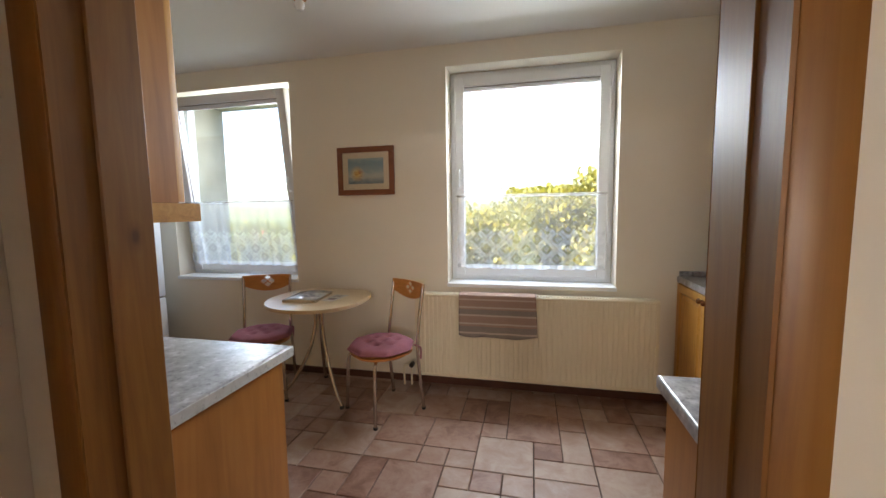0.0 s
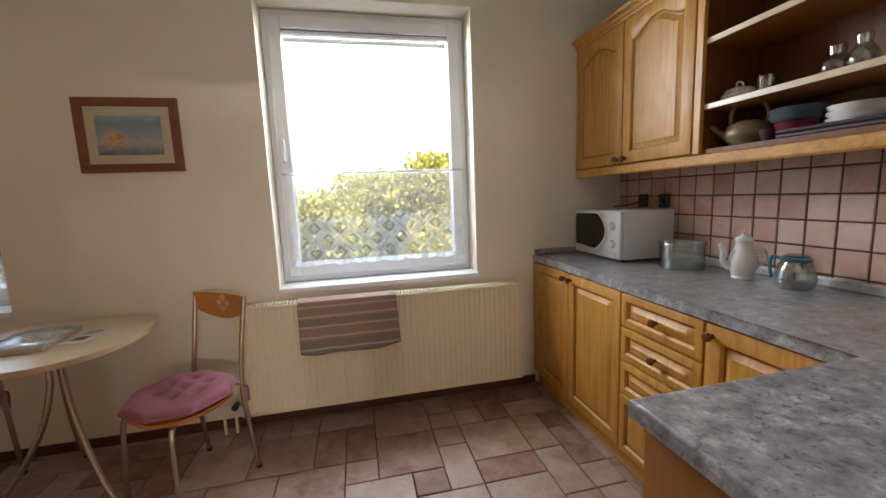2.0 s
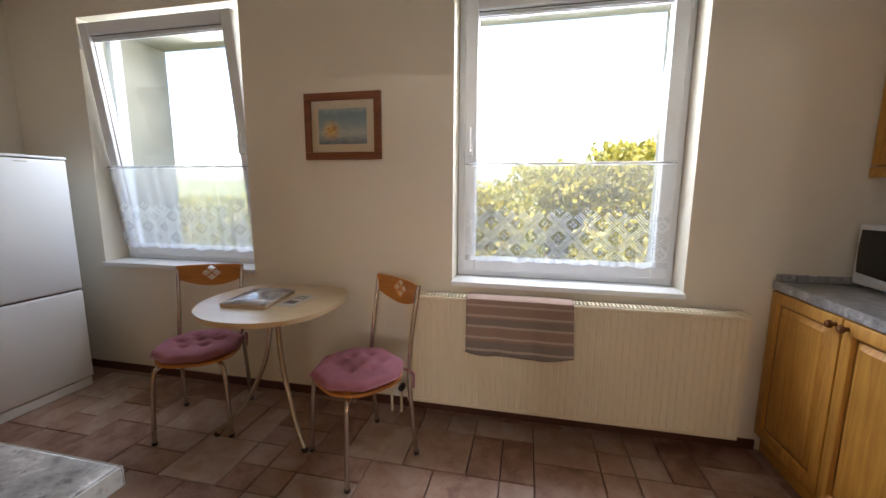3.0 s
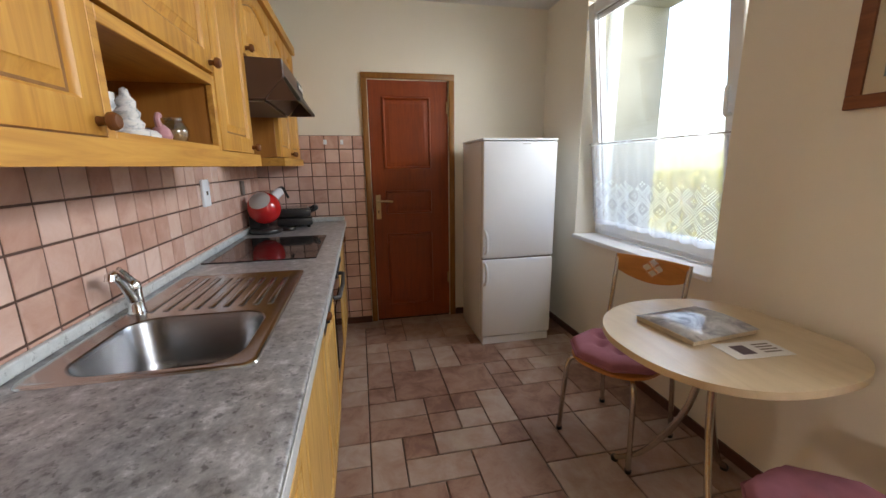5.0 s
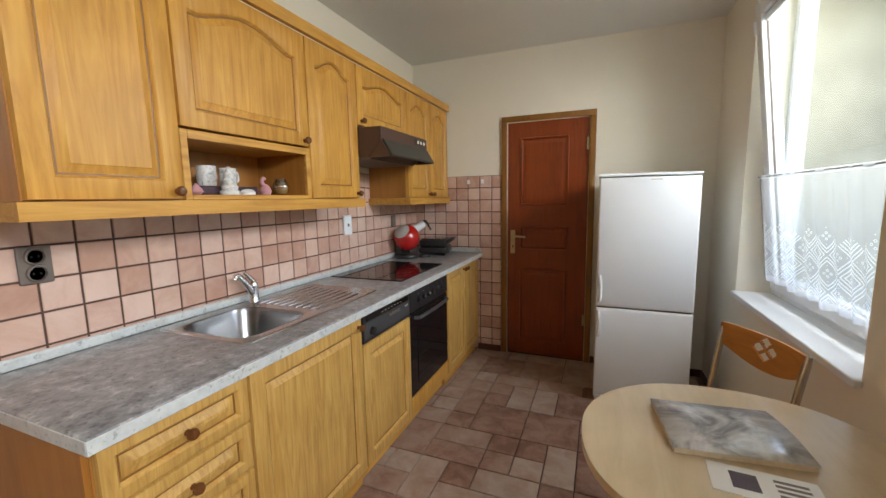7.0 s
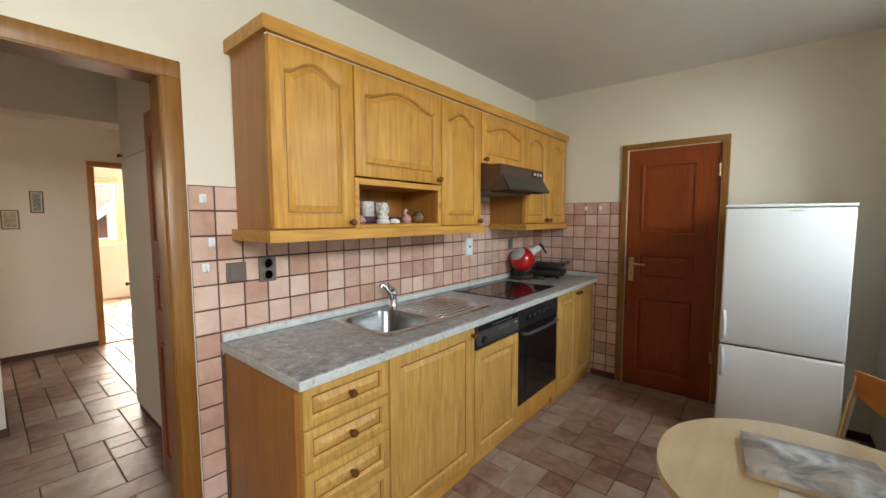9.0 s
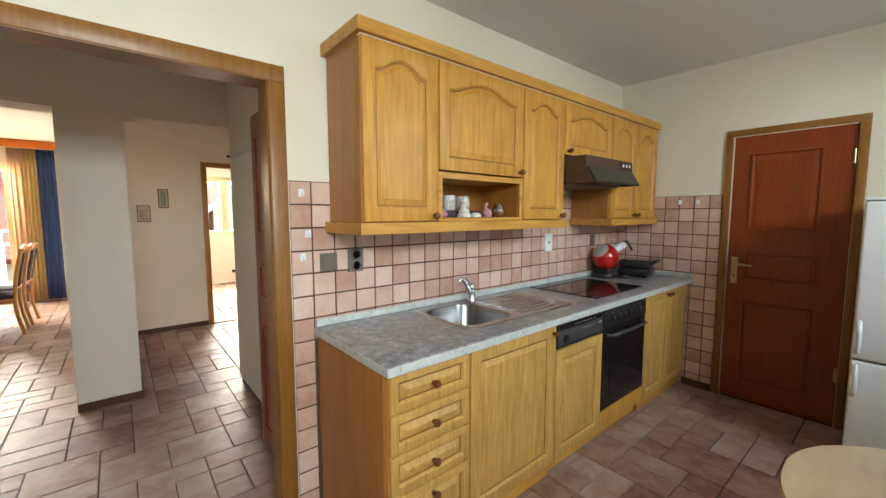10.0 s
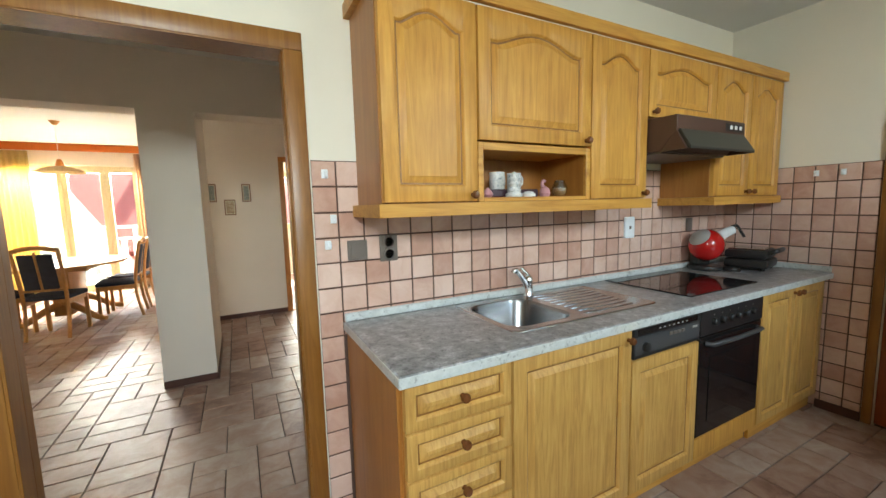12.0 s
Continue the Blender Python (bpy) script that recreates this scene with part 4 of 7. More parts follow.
box(b, 0, 0.02, 0.0, 0.010, 0.025, RH - 0.02)
box(b, RW - 0.02, RW, 0.0, 0.010, 0.025, RH - 0.02)
box(b, 0, RW, 0.012, 0.018, 0.01, RH - 0.01)
part("front_border", b, M["radiator"], rd)
part("rear_panel", boxed(0, RW, 0.085, 0.097, 0.003, RH - 0.001, 0.003), M["radiator"], rd)
for x in (0, RW - 0.012):
    part("side_cover", boxed(x, x + 0.012, 0.0185, 0.0845, 0.01, RH, 0.002), M["radiator"], rd)
b = bmesh.new()
for k in range(84):
    box(b, 0.015 + k * 0.0196, 0.015 + k * 0.0196 + 0.009, 0.02, 0.084, RH - 0.006, RH + 0.002)
part("top_grille", b, M["radiator"], rd, "slotted top grille")
for x in (-0.055, -0.115):
    part("pipe", tube(curve([(x, 0.06, -0.109), (x, 0.06, 0.02), (x + 0.01, 0.06, 0.045), (0.0, 0.06, 0.05)], 4), 0.008, 8), M["radiator"], rd, "ivory heating pipe", True)
part("valve", lathe([(0.012, 0), (0.018, 0.01), (0.018, 0.05), (0.012, 0.055), (0.0001, 0.055)], 14, at=(-0.035, 0.04, 0.075), m=pose(0, 0, 0, 90)), M["black"], rd, "dark thermostatic valve", True)
# wall bracket keeps it off the floor
for x in (0.25, RW - 0.25):
    part("bracket", boxed(x, x + 0.03, 0.0975, 0.134, 0.08, RH - 0.05), M["radiator"], rd)

# ---- towel over the radiator ----


def stripes(name):
    m, nt, links, bs = nodes_of(name)
    tc = nt.new("ShaderNodeTexCoord")
    sp = nt.new("ShaderNodeSeparateXYZ")
    links.new(tc.outputs["Object"], sp.inputs[0])
    wv = nt.new("ShaderNodeMath")
    wv.operation = "MULTIPLY"
    wv.inputs[1].default_value = 1 / 0.32
    links.new(sp.outputs["Z"], wv.inputs[0])
    sh_ = nt.new("ShaderNodeMath")
    sh_.inputs[1].default_value = 1.0
    links.new(wv.outputs[0], sh_.inputs[0])
    a, l, c = (0.40, 0.28, 0.235), (0.58, 0.49, 0.41), (0.29, 0.255, 0.235)
    col = ramp(nt, links, sh_.outputs[0], [(0.0, c), (0.13, l), (0.17, c), (0.30, a), (0.34, l), (0.38, a), (0.50, a), (0.53, l), (0.57, c), (0.68, a), (0.71, l), (0.75, a), (0.86, a), (0.885, l), (0.92, a)])
    r = [n for n in nt if n.type == "VALTORGB"][-1]
    r.color_ramp.interpolation = "CONSTANT"
    vec = coords(nt, links, (1, 1, 1), False)
    weave = noise_tex(nt, links, vec, 220, 2)
    links.new(blend(nt, links, 0.5, col, ramp(nt, links, weave, [(0.3, (0.55, 0.55, 0.55)), (0.7, (1, 1, 1))]), "MULTIPLY"), bs.inputs["Base Color"])
    bump(nt, links, bs, weave, 0.6, 0.002)
    bs.inputs["Roughness"].default_value = 0.95
    return m


M["towel"] = stripes("striped_woven_cotton")
tw = thing("towel", pose(3.183, D - 0.135, 0.110 + RH + 0.004), "brown and beige striped woven towel over the radiator", "towel")
b = bmesh.new()
cols = 40
line = [(0.09, -0.001), (0.05, 0.002), (0.01, 0.002), (-0.006, -0.004), (-0.011, -0.02)] + [(-0.012, -0.02 - 0.0195 * k) for k in range(1, 15)]
rows = []
for k, (y, z) in enumerate(line):
    f = max(0, k - 4) / 14
    rows.append([b.verts.new((0.545 * j / cols + 0.012 * f * (j / cols), y - abs(0.012 * f * math.sin(j / cols * 9 + 0.5)) - 0.004 * f, z - f * (0.012 * math.sin(j / cols * 3.3) + 0.006 * math.sin(j / cols * 11)))) for j in range(cols + 1)])
for r0, r1 in zip(rows, rows[1:]):
    for j in range(cols):
        b.faces.new((r0[j], r0[j + 1], r1[j + 1], r1[j]))
t = part("cloth", b, M["towel"], tw, "", True)
md = t.modifiers.new("thick", "SOLIDIFY")
md.thickness, md.offset = 0.004, 1

# ---- fridge ----
fr = thing("fridge_freezer", Matrix.Translation((0.675, 1.585, 0)) @ pose(0, 0, 0, 0, 0, -90) @ Matrix.Translation((-0.542, -0.0, 0)), "white two-door fridge freezer standing in the corner", "fridge freezer")
FW = 0.542
part("body", boxed(0, FW, -0.53, -0.058, 0.02, 1.475, 0.008, 2), M["enamel"], fr, "", True)
d1 = part("fridge_door", boxed(0, FW, -0.055, 0, 0.662, 1.472, 0.012, 3), M["enamel"], fr, "tall white upper door", True)
d2 = part("freezer_door", boxed(0, FW, -0.055, 0, 0.065, 0.652, 0.012, 3), M["enamel"], fr, "white lower door", True)
part("top_cover", boxed(-0.002, FW + 0.002, -0.53, 0.004, 1.476, 1.492, 0.005, 2), M["enamel"], fr)
part("seal", boxed(0.01, FW - 0.01, -0.06, -0.02, 0.60, 0.72), M["switch"], fr, "grey door seal")
part("plinth", boxed(0.01, FW - 0.01, -0.5, -0.008, 0.002, 0.06, 0.003), M["enamel"], fr)
for d, z0 in ((d1, 0.70), (d2, 0.47)):
    part("handle", tube(curve([(FW - 0.02, 0.0, z0), (FW - 0.024, 0.028, z0 + 0.03), (FW - 0.026, 0.034, z0 + 0.08), (FW - 0.024, 0.028, z0 + 0.13), (FW - 0.02, 0.0, z0 + 0.16)], 5), 0.011, 10), M["enamel"], d, "white bow handle", True)
part("badge", boxed(0.20, 0.26, -0.001, 0.0012, 1.452, 1.457, 0.0005), M["capgrey"], d1)

# ---- bistro table ----
tb = thing("bistro_table", pose(0, 0, 0), "small rounded pale beech table on curved steel legs", "table")
top = []
cx, cy = 2.22, 1.93
for k in range(72):
    t = 2 * math.pi * k / 72
    c, s = math.cos(t), math.sin(t)
    e = 1.0 if c < 0 and s < 0 else 0.82
    x = cx + 0.345 * math.copysign(abs(c) ** e, c)
    y = cy + 0.365 * math.copysign(abs(s) ** e, s)
    top.append((x, min(y, 2.262)))
part("tabletop", prism(top, 0.722, 0.745, 0.004), M["beech"], tb, "", True)
APEX = (2.225, 1.93)
for fx, fy in ((1.905, 1.83), (2.43, 1.815), (2.06, 2.26)):
    dx, dy = fx - APEX[0], fy - APEX[1]
    leg = part("leg", tube(curve([(APEX[0] + 0.10 * dx, APEX[1] + 0.10 * dy, 0.718), (APEX[0] + 0.11 * dx, APEX[1] + 0.11 * dy, 0.55), (APEX[0] + 0.26 * dx, APEX[1] + 0.26 * dy, 0.36), (APEX[0] + 0.62 * dx, APEX[1] + 0.62 * dy, 0.14), (fx, fy, 0.012)], 8), 0.0125, 12), M["satin"], tb, "curved satin steel leg", True)
    part("rubber_foot", lathe([(0.016, 0), (0.017, 0.016), (0.013, 0.022), (0.0001, 0.022)], 12, at=(fx, fy, 0.001)), M["black"], leg, "black rubber foot", True)
part("hub_plate", prism([(APEX[0] + 0.12 * math.cos(t), APEX[1] + 0.12 * math.sin(t)) for t in (2 * math.pi * k / 24 for k in range(24))], 0.714, 0.7215), M["satin"], tb)

# ---- chairs ----


def bistro_chair(m, label):
    """Local: the sitter looks along +y."""
    ch = thing("bistro_chair", m, label, "chair", "chairs at the table")
    r = 0.0115
    seat = []
    for k in range(40):
        t = 2 * math.pi * k / 40
        c, s = math.cos(t), math.sin(t)
        seat.append((0.195 * math.copysign(abs(c) ** 0.75, c), 0.195 * math.copysign(abs(s) ** 0.8, s) + 0.01))
    part("seat", prism(seat, 0.415, 0.43, 0.004), M["orangewood"], ch, "orange beech plywood seat", True)
    for sx in (-1, 1):
        part("front_leg", tube(curve([(sx * 0.10, 0.10, 0.408), (sx * 0.145, 0.145, 0.40), (sx * 0.165, 0.165, 0.36), (sx * 0.176, 0.176, 0.18), (sx * 0.182, 0.182, 0.012)], 6), r, 10), M["satin"], ch, "", True)
        part("rubber_foot", lathe([(0.014, 0), (0.015, 0.015), (0.0001, 0.018)], 10, at=(sx * 0.182, 0.182, 0.001)), M["black"], ch, "black rubber foot", True)
        part("back_leg", tube(curve([(sx * 0.182, -0.20, 0.012), (sx * 0.178, -0.175, 0.25), (sx * 0.172, -0.165, 0.43), (sx * 0.168, -0.185, 0.62), (sx * 0.172, -0.225, 0.86)], 7), r, 10), M["satin"], ch, "", True)
        part("rubber_foot", lathe([(0.014, 0), (0.015, 0.015), (0.0001, 0.018)], 10, at=(sx * 0.182, -0.20, 0.001)), M["black"], ch, "black rubber foot", True)
    part("seat_ring", tube([(0.165 * math.cos(t), 0.165 * math.sin(t) - 0.005, 0.405) for t in (2 * math.pi * k / 32 for k in range(32))], 0.009, 8, closed=True), M["satin"], ch, "", True)
    # backrest: a bowed board with a scooped lower edge and four pierced lozenges
    nx, nz = 56, 26
    b = bmesh.new()
    cell = {}
    holes = [(-0.028, 0.0), (0.028, 0.0), (0.0, 0.026), (0.0, -0.026)]
    bowed = lambda x: -0.208 - 0.03 * (1 - (x / 0.172) ** 2)

    def low_edge(x):
        return 0.735 + 0.05 * (x / 0.172) ** 2

    for j in range(nx):
        for k in range(nz):
            u = -0.172 + 0.344 * (j + 0.5) / nx
            l = low_edge(u)
            z = l + (0.862 - l) * (k + 0.5) / nz
            if any(abs(u - hx) / 0.024 + abs(z - 0.812 - hz) / 0.021 < 1 for hx, hz in holes):
                continue
            cell[j, k] = True
    verts = {}

    def v(j, k, side):
        if (j, k, side) not in verts:
            x = -0.172 + 0.344 * j / nx
            l = low_edge(x)
            z = l + (0.862 - l) * k / nz
            verts[j, k, side] = b.verts.new((x, bowed(x) - 0.05 * (z - 0.8) - 0.009 * side, z))
        return verts[j, k, side]

    for j, k in cell:
        b.faces.new((v(j, k, 0), v(j + 1, k, 0), v(j + 1, k + 1, 0), v(j, k + 1, 0)))
        b.faces.new((v(j, k, 1), v(j, k + 1, 1), v(j + 1, k + 1, 1), v(j + 1, k, 1)))
        for dj, dk, p, q in ((-1, 0, (j, k), (j, k + 1)), (1, 0, (j + 1, k), (j + 1, k + 1)), (0, -1, (j, k), (j + 1, k)), (0, 1, (j, k + 1), (j + 1, k + 1))):
            if (j + dj, k + dk) not in cell:
                b.faces.new((v(*p, 0), v(*q, 0), v(*q, 1), v(*p, 1)))
    part("backrest", b, M["orangewood"], ch, "bowed orange beech backrest with pierced lozenges", True)
    return ch


def cushion(m):
    """An eight-sided tufted seat pad with a gathered edge and tie bands."""
    c = thing("seat_cushion", m, "mauve tufted eight-sided seat cushion tied to the chair", "cushion", "seat cushions")
    b = bmesh.new()
    tufts = [(0, 0)] + [(0.095 * math.cos(radians(60 * k)), 0.095 * math.sin(radians(60 * k))) for k in range(6)]
    steps, rings = 64, 18

    def surf(q, t, side):
        side_of_eight = math.cos(math.pi / 8) / math.cos(((t + math.pi / 8) % (math.pi / 4)) - math.pi / 8)
        rad = 0.222 * q * (1 + q * q * (side_of_eight - 1)) * (1 + 0.008 * math.sin(t * 24) * q**6)
        x, y = rad * math.cos(t), rad * math.sin(t) + 0.01
        puff = 0.038 * (1 - q**7) ** 0.5
        dip = sum(0.026 * math.exp(-((x - a) ** 2 + (y - d) ** 2) / 0.0006) for a, d in tufts)
        wave = 0.002 * noise.noise((x * 18, y * 18, 3.0))
        return (x, y, 0.452 + (puff - dip + wave if side else -0.018 * (1 - q**6)))

    centre = [b.verts.new(surf(0, 0, s)) for s in (0, 1)]
    grid = [[[b.verts.new(surf(r / rings, 2 * math.pi * k / steps, s)) for k in range(steps)] for r in range(1, rings + 1)] for s in (0, 1)]
    for s in (0, 1):
        for k in range(steps):
            b.faces.new((centre[s], grid[s][0][k], grid[s][0][(k + 1) % steps]))
            for r in range(rings - 1):
                b.faces.new((grid[s][r][k], grid[s][r + 1][k], grid[s][r + 1][(k + 1) % steps], grid[s][r][(k + 1) % steps]))
    for k in range(steps):
        b.faces.new((grid[0][-1][k], grid[1][-1][k], grid[1][-1][(k + 1) % steps], grid[0][-1][(k + 1) % steps]))
    pad = part("pad", b, M["mauve"], c, "", True)
    part("piping", tube([(lambda p: (p[0] * 1.004, p[1] * 1.004, p[2]))(surf(1.0, 2 * math.pi * k / 60, 1)) for k in range(60)], 0.005, 6, closed=True), M["mauve"], pad, "", True)
    for x, y in tufts:
        part("button", lathe([(0.008, 0), (0.007, 0.003), (0.0001, 0.004)], 10, at=(x, y, 0.464 if (x or y) else 0.465)), M["mauve"], pad, "", True)
    for sx in (-1, 1):
        part("tie_band", tube(curve([(sx * 0.15, -0.15, 0.455), (sx * 0.182, -0.165, 0.45), (sx * 0.187, -0.18, 0.43), (sx * 0.18, -0.185, 0.36)], 5), 0.006, 6), M["mauve"], c, "", True)
    return c


CH = [pose(1.745, 1.93, 0, 0, 0, 204), pose(2.718, 1.868, 0, 0, 0, 144)]
first = bistro_chair(CH[0], "steel and orange beech chair at the window")
copy_thing(first, CH[1])["label"] = "steel and orange beech chair beside the radiator"
pad = cushion(CH[0])
copy_thing(pad, CH[1])

# ---- picture ----


def canvas(name, stops, scale):
    m, nt, links, b = nodes_of(name)
    vec = coords(nt, links, (1, 1, 2.2))
    n1 = noise_tex(nt, links, vec, scale, 4, 0.6, 1.2)
    links.new(ramp(nt, links, n1, stops), b.inputs["Base Color"])
    b.inputs["Roughness"].default_value = 0.5
    return m


def picture(m, w, h, bar, mount, label, art, frame_of="brownframe", group=""):
    """A framed print; local x across, z up, facing -y."""
    p = thing("picture", m, label, "picture", group)
    b = bmesh.new()
    for x0, x1, z0, z1 in ((0, w, 0, bar), (0, w, h - bar, h), (0, bar, bar, h - bar), (w - bar, w, bar, h - bar)):
        box(b, x0, x1, -0.018, 0, z0, z1, 0.003, 2)
    part("frame", b, M[frame_of], p)
    part("mount", boxed(bar, w - bar, -0.008, -0.002, bar, h - bar), M["card"], p, "cream card mount")
    part("print", boxed(bar + mount, w - bar - mount, -0.0095, -0.0083, bar + mount, h - bar - mount), M[art], p, "small colourful painted print")
    g = part("pane", boxed(bar, w - bar, -0.013, -0.012, bar, h - bar), M["picglass"], p)
    g.visible_shadow = False
    return p


M["picglass"] = glass("picture_glass", (1, 1, 1), 0.025)
M["brownframe"] = wood("mahogany_frame", (0.17, 0.05, 0.02), (0.22, 0.07, 0.028), (0.27, 0.09, 0.035), "x")
M["card"] = paint("cream_card", (0.62, 0.55, 0.42), 0.8, 0.04)


def harbour(name):
    """A hazy harbour: grey-blue water and sky in level bands, a yellow glow low down to one side."""
    m, nt, links, b = nodes_of(name)
    vec = coords(nt, links, (1, 1, 2.4), False)
    tc = nt.new("ShaderNodeTexCoord")
    sp = nt.new("ShaderNodeSeparateXYZ")
    links.new(tc.outputs["Object"], sp.inputs[0])
    wob = nt.new("ShaderNodeMath")
    wob.operation = "MULTIPLY_ADD"
    wob.inputs[1].default_value = 0.10
    links.new(noise_tex(nt, links, vec, 26, 5, 0.6, 0.6), wob.inputs[0])
    links.new(sp.outputs["Z"], wob.inputs[2])
    sky_water = ramp(nt, links, wob.outputs[0], [(0.12, (0.07, 0.12, 0.17)), (0.165, (0.22, 0.29, 0.31)), (0.20, (0.42, 0.46, 0.44)), (0.235, (0.26, 0.36, 0.40)), (0.30, (0.17, 0.29, 0.36)), (0.34, (0.36, 0.44, 0.45))])
    far_from = nt.new("ShaderNodeVectorMath")
    far_from.operation = "DISTANCE"
    far_from.inputs[1].default_value = (0.165, -0.009, 0.165)
    links.new(tc.outputs["Object"], far_from.inputs[0])
    glow = ramp(nt, links, far_from.outputs["Value"], [(0.015, (1, 1, 1)), (0.065, (0, 0, 0))])
    hot = ramp(nt, links, noise_tex(nt, links, vec, 40, 4), [(0.38, (0.42, 0.10, 0.03)), (0.5, (0.62, 0.40, 0.10)), (0.65, (0.68, 0.55, 0.25))])
    links.new(blend(nt, links, glow, sky_water, hot), b.inputs["Base Color"])
    b.inputs["Roughness"].default_value = 0.5
    return m


M["art"] = harbour("harbour_print")
picture(pose(2.20, D - 0.001, 1.478), 0.468, 0.37, 0.042, 0.045, "brown framed print of a hazy blue harbour", "art")

# ---- hall ----
M["closetwhite"] = paint("off_white_cupboard_paint", (0.82, 0.77, 0.69), 0.5, 0.03, 2)
cl = thing("hall_cupboard", pose(2.15, -1.78, 0), "tall off-white built-in cupboard with a small knob", "cupboard")
part("body", boxed(0, 0.67, 0, 0.74, 0.06, H - 0.005, 0.002), M["closetwhite"], cl)
part("plinth", boxed(0.02, 0.676, 0.005, 0.735, 0.002, 0.06), M["skirt"], cl, "dark plinth")
d1 = part("door", boxed(0.671, 0.69, 0.003, 0.737, 0.065, 1.838, 0.003), M["closetwhite"], cl, "tall plain cupboard door")
part("upper_door", boxed(0.671, 0.69, 0.003, 0.737, 1.844, H - 0.01, 0.003), M["closetwhite"], cl, "plain upper cupboard door")
part("knob", lathe([(0.006, 0), (0.006, 0.012), (0.013, 0.018), (0.013, 0.026), (0.0001, 0.03)], 12, at=(0.69, 0.04, 0.95), m=pose(0, 0, 0, 0, 90, 0)), M["black"], d1, "small black knob", True)
part("knob", lathe([(0.006, 0), (0.006, 0.012), (0.013, 0.018), (0.013, 0.026), (0.0001, 0.03)], 12, at=(0.69, 0.04, 1.86), m=pose(0, 0, 0, 0, 90, 0)), M["black"], cl, "small black knob", True)
M["greyart"] = canvas("grey_green_print", [(0.3, (0.12, 0.16, 0.15)), (0.5, (0.27, 0.32, 0.29)), (0.7, (0.42, 0.42, 0.34))], 22)
M["sepia"] = canvas("sepia_print", [(0.35, (0.28, 0.17, 0.10)), (0.55, (0.50, 0.38, 0.26)), (0.7, (0.58, 0.48, 0.36))], 20)
for x, z, w, h, art, label in ((3.076, 1.477, 0.10, 0.22, "greyart", "small brown framed green landscape print"), (3.255, 1.315, 0.125, 0.19, "sepia", "small brown framed sepia sketch"), (3.455, 1.477, 0.10, 0.22, "greyart", "small brown framed green landscape print")):
    picture(Matrix.Translation((x + w, FAR_S + 0.001, z)) @ pose(0, 0, 0, 0, 0, 180), w, h, 0.010, 0.012, label, art, group="hall pictures")
M["orangepine"] = wood("orange_pine", (0.40, 0.15, 0.03), (0.50, 0.20, 0.045), (0.56, 0.25, 0.06))
casing("bedroom_casing", "x", FAR_S, 1, 1.94, 2.67, 1.985, 0.062, 0.016, "orangepine", "orange pine casing round the bedroom doorway")
structure("threshold", boxed(1.94, 2.67, FAR_S - 0.16, FAR_S + 0.004, -0.003, 0.012, 0.003), M["orangepine"], "low wooden threshold", "threshold")

# ---- rooms beyond ----
M["frameyellow"] = paint("cream_window_paint", (0.72, 0.64, 0.42), 0.4, 0.03, 3)


def far_window(i, x0, x1, z0, z1, mullions, label):
    w = thing("window_%d" % i, pose(x0, DIN_S - 0.15, z0), label, "window", kind="structure")
    W2, H2 = x1 - x0, z1 - z0
    part("window_frame", ring_frame(0.001, W2 - 0.001, 0.001, H2 - 0.001, 0.05, 0, 0.07), M["frameyellow"], w)
    edges = [0.05] + [m * W2 for m in mullions] + [W2 - 0.05]
    for a, b in zip(edges, edges[1:]):
        s = part("sash", ring_frame(a + 0.002, b - 0.002, 0.052, H2 - 0.052, 0.065, 0.012, 0.078), M["frameyellow"], w)
        p = part("pane", boxed(a + 0.06, b - 0.06, 0.04, 0.048, 0.11, H2 - 0.11), M["glass"], s)
        p.visible_shadow = False
    return w


far_window(3, 4.75, 6.9, 0.02, 2.2, (0.235, 0.5), "cream framed balcony door and window, closed")
far_window(4, 1.2, 2.5, 0.95, 2.15, (0.5,), "white framed bedroom window, closed")


def drape(name, x0, x1, y, z0, z1, folds, amp, material, label):
    c = thing(name, pose(x0, y, z0), label, "curtain")
    b = bmesh.new()
    n, hgt = folds * 8, z1 - z0
    rows = []
    for k in range(7):
        f = k / 6
        rows.append([b.verts.new((j / n * (x1 - x0), amp * (0.6 + 0.4 * (1 - f)) * math.sin(2 * math.pi * folds * j / n + 0.4 * math.sin(j * 0.37)), f * hgt)) for j in range(n + 1)])
    for r0, r1 in zip(rows, rows[1:]):
        for j in range(n):
            b.faces.new((r0[j], r0[j + 1], r1[j + 1], r1[j]))
    cl2 = part("cloth", b, M[material], c, "", True)
    md2 = cl2.modifiers.new("thick", "SOLIDIFY")
    md2.thickness = 0.002
    return c


def cloth(name, colour, see=0.35):
    m, nt, links, b = nodes_of(name)
    n1 = noise_tex(nt, links, coords(nt, links, (1, 1, 1)), 60, 3)
    col = ramp(nt, links, n1, [(0.3, tuple(c * 0.85 for c in colour)), (0.7, colour)])
    links.new(col, b.inputs["Base Color"])
    b.inputs["Roughness"].default_value = 0.95
    tl, mx = nt.new("ShaderNodeBsdfTranslucent"), nt.new("ShaderNodeMixShader")
    links.new(col, tl.inputs[0])
    mx.inputs[0].default_value = see
    links.new(b.outputs[0], mx.inputs[1])
    links.new(tl.outputs[0], mx.inputs[2])
    links.new(mx.outputs[0], nt["Material Output"].inputs[0])
    return m


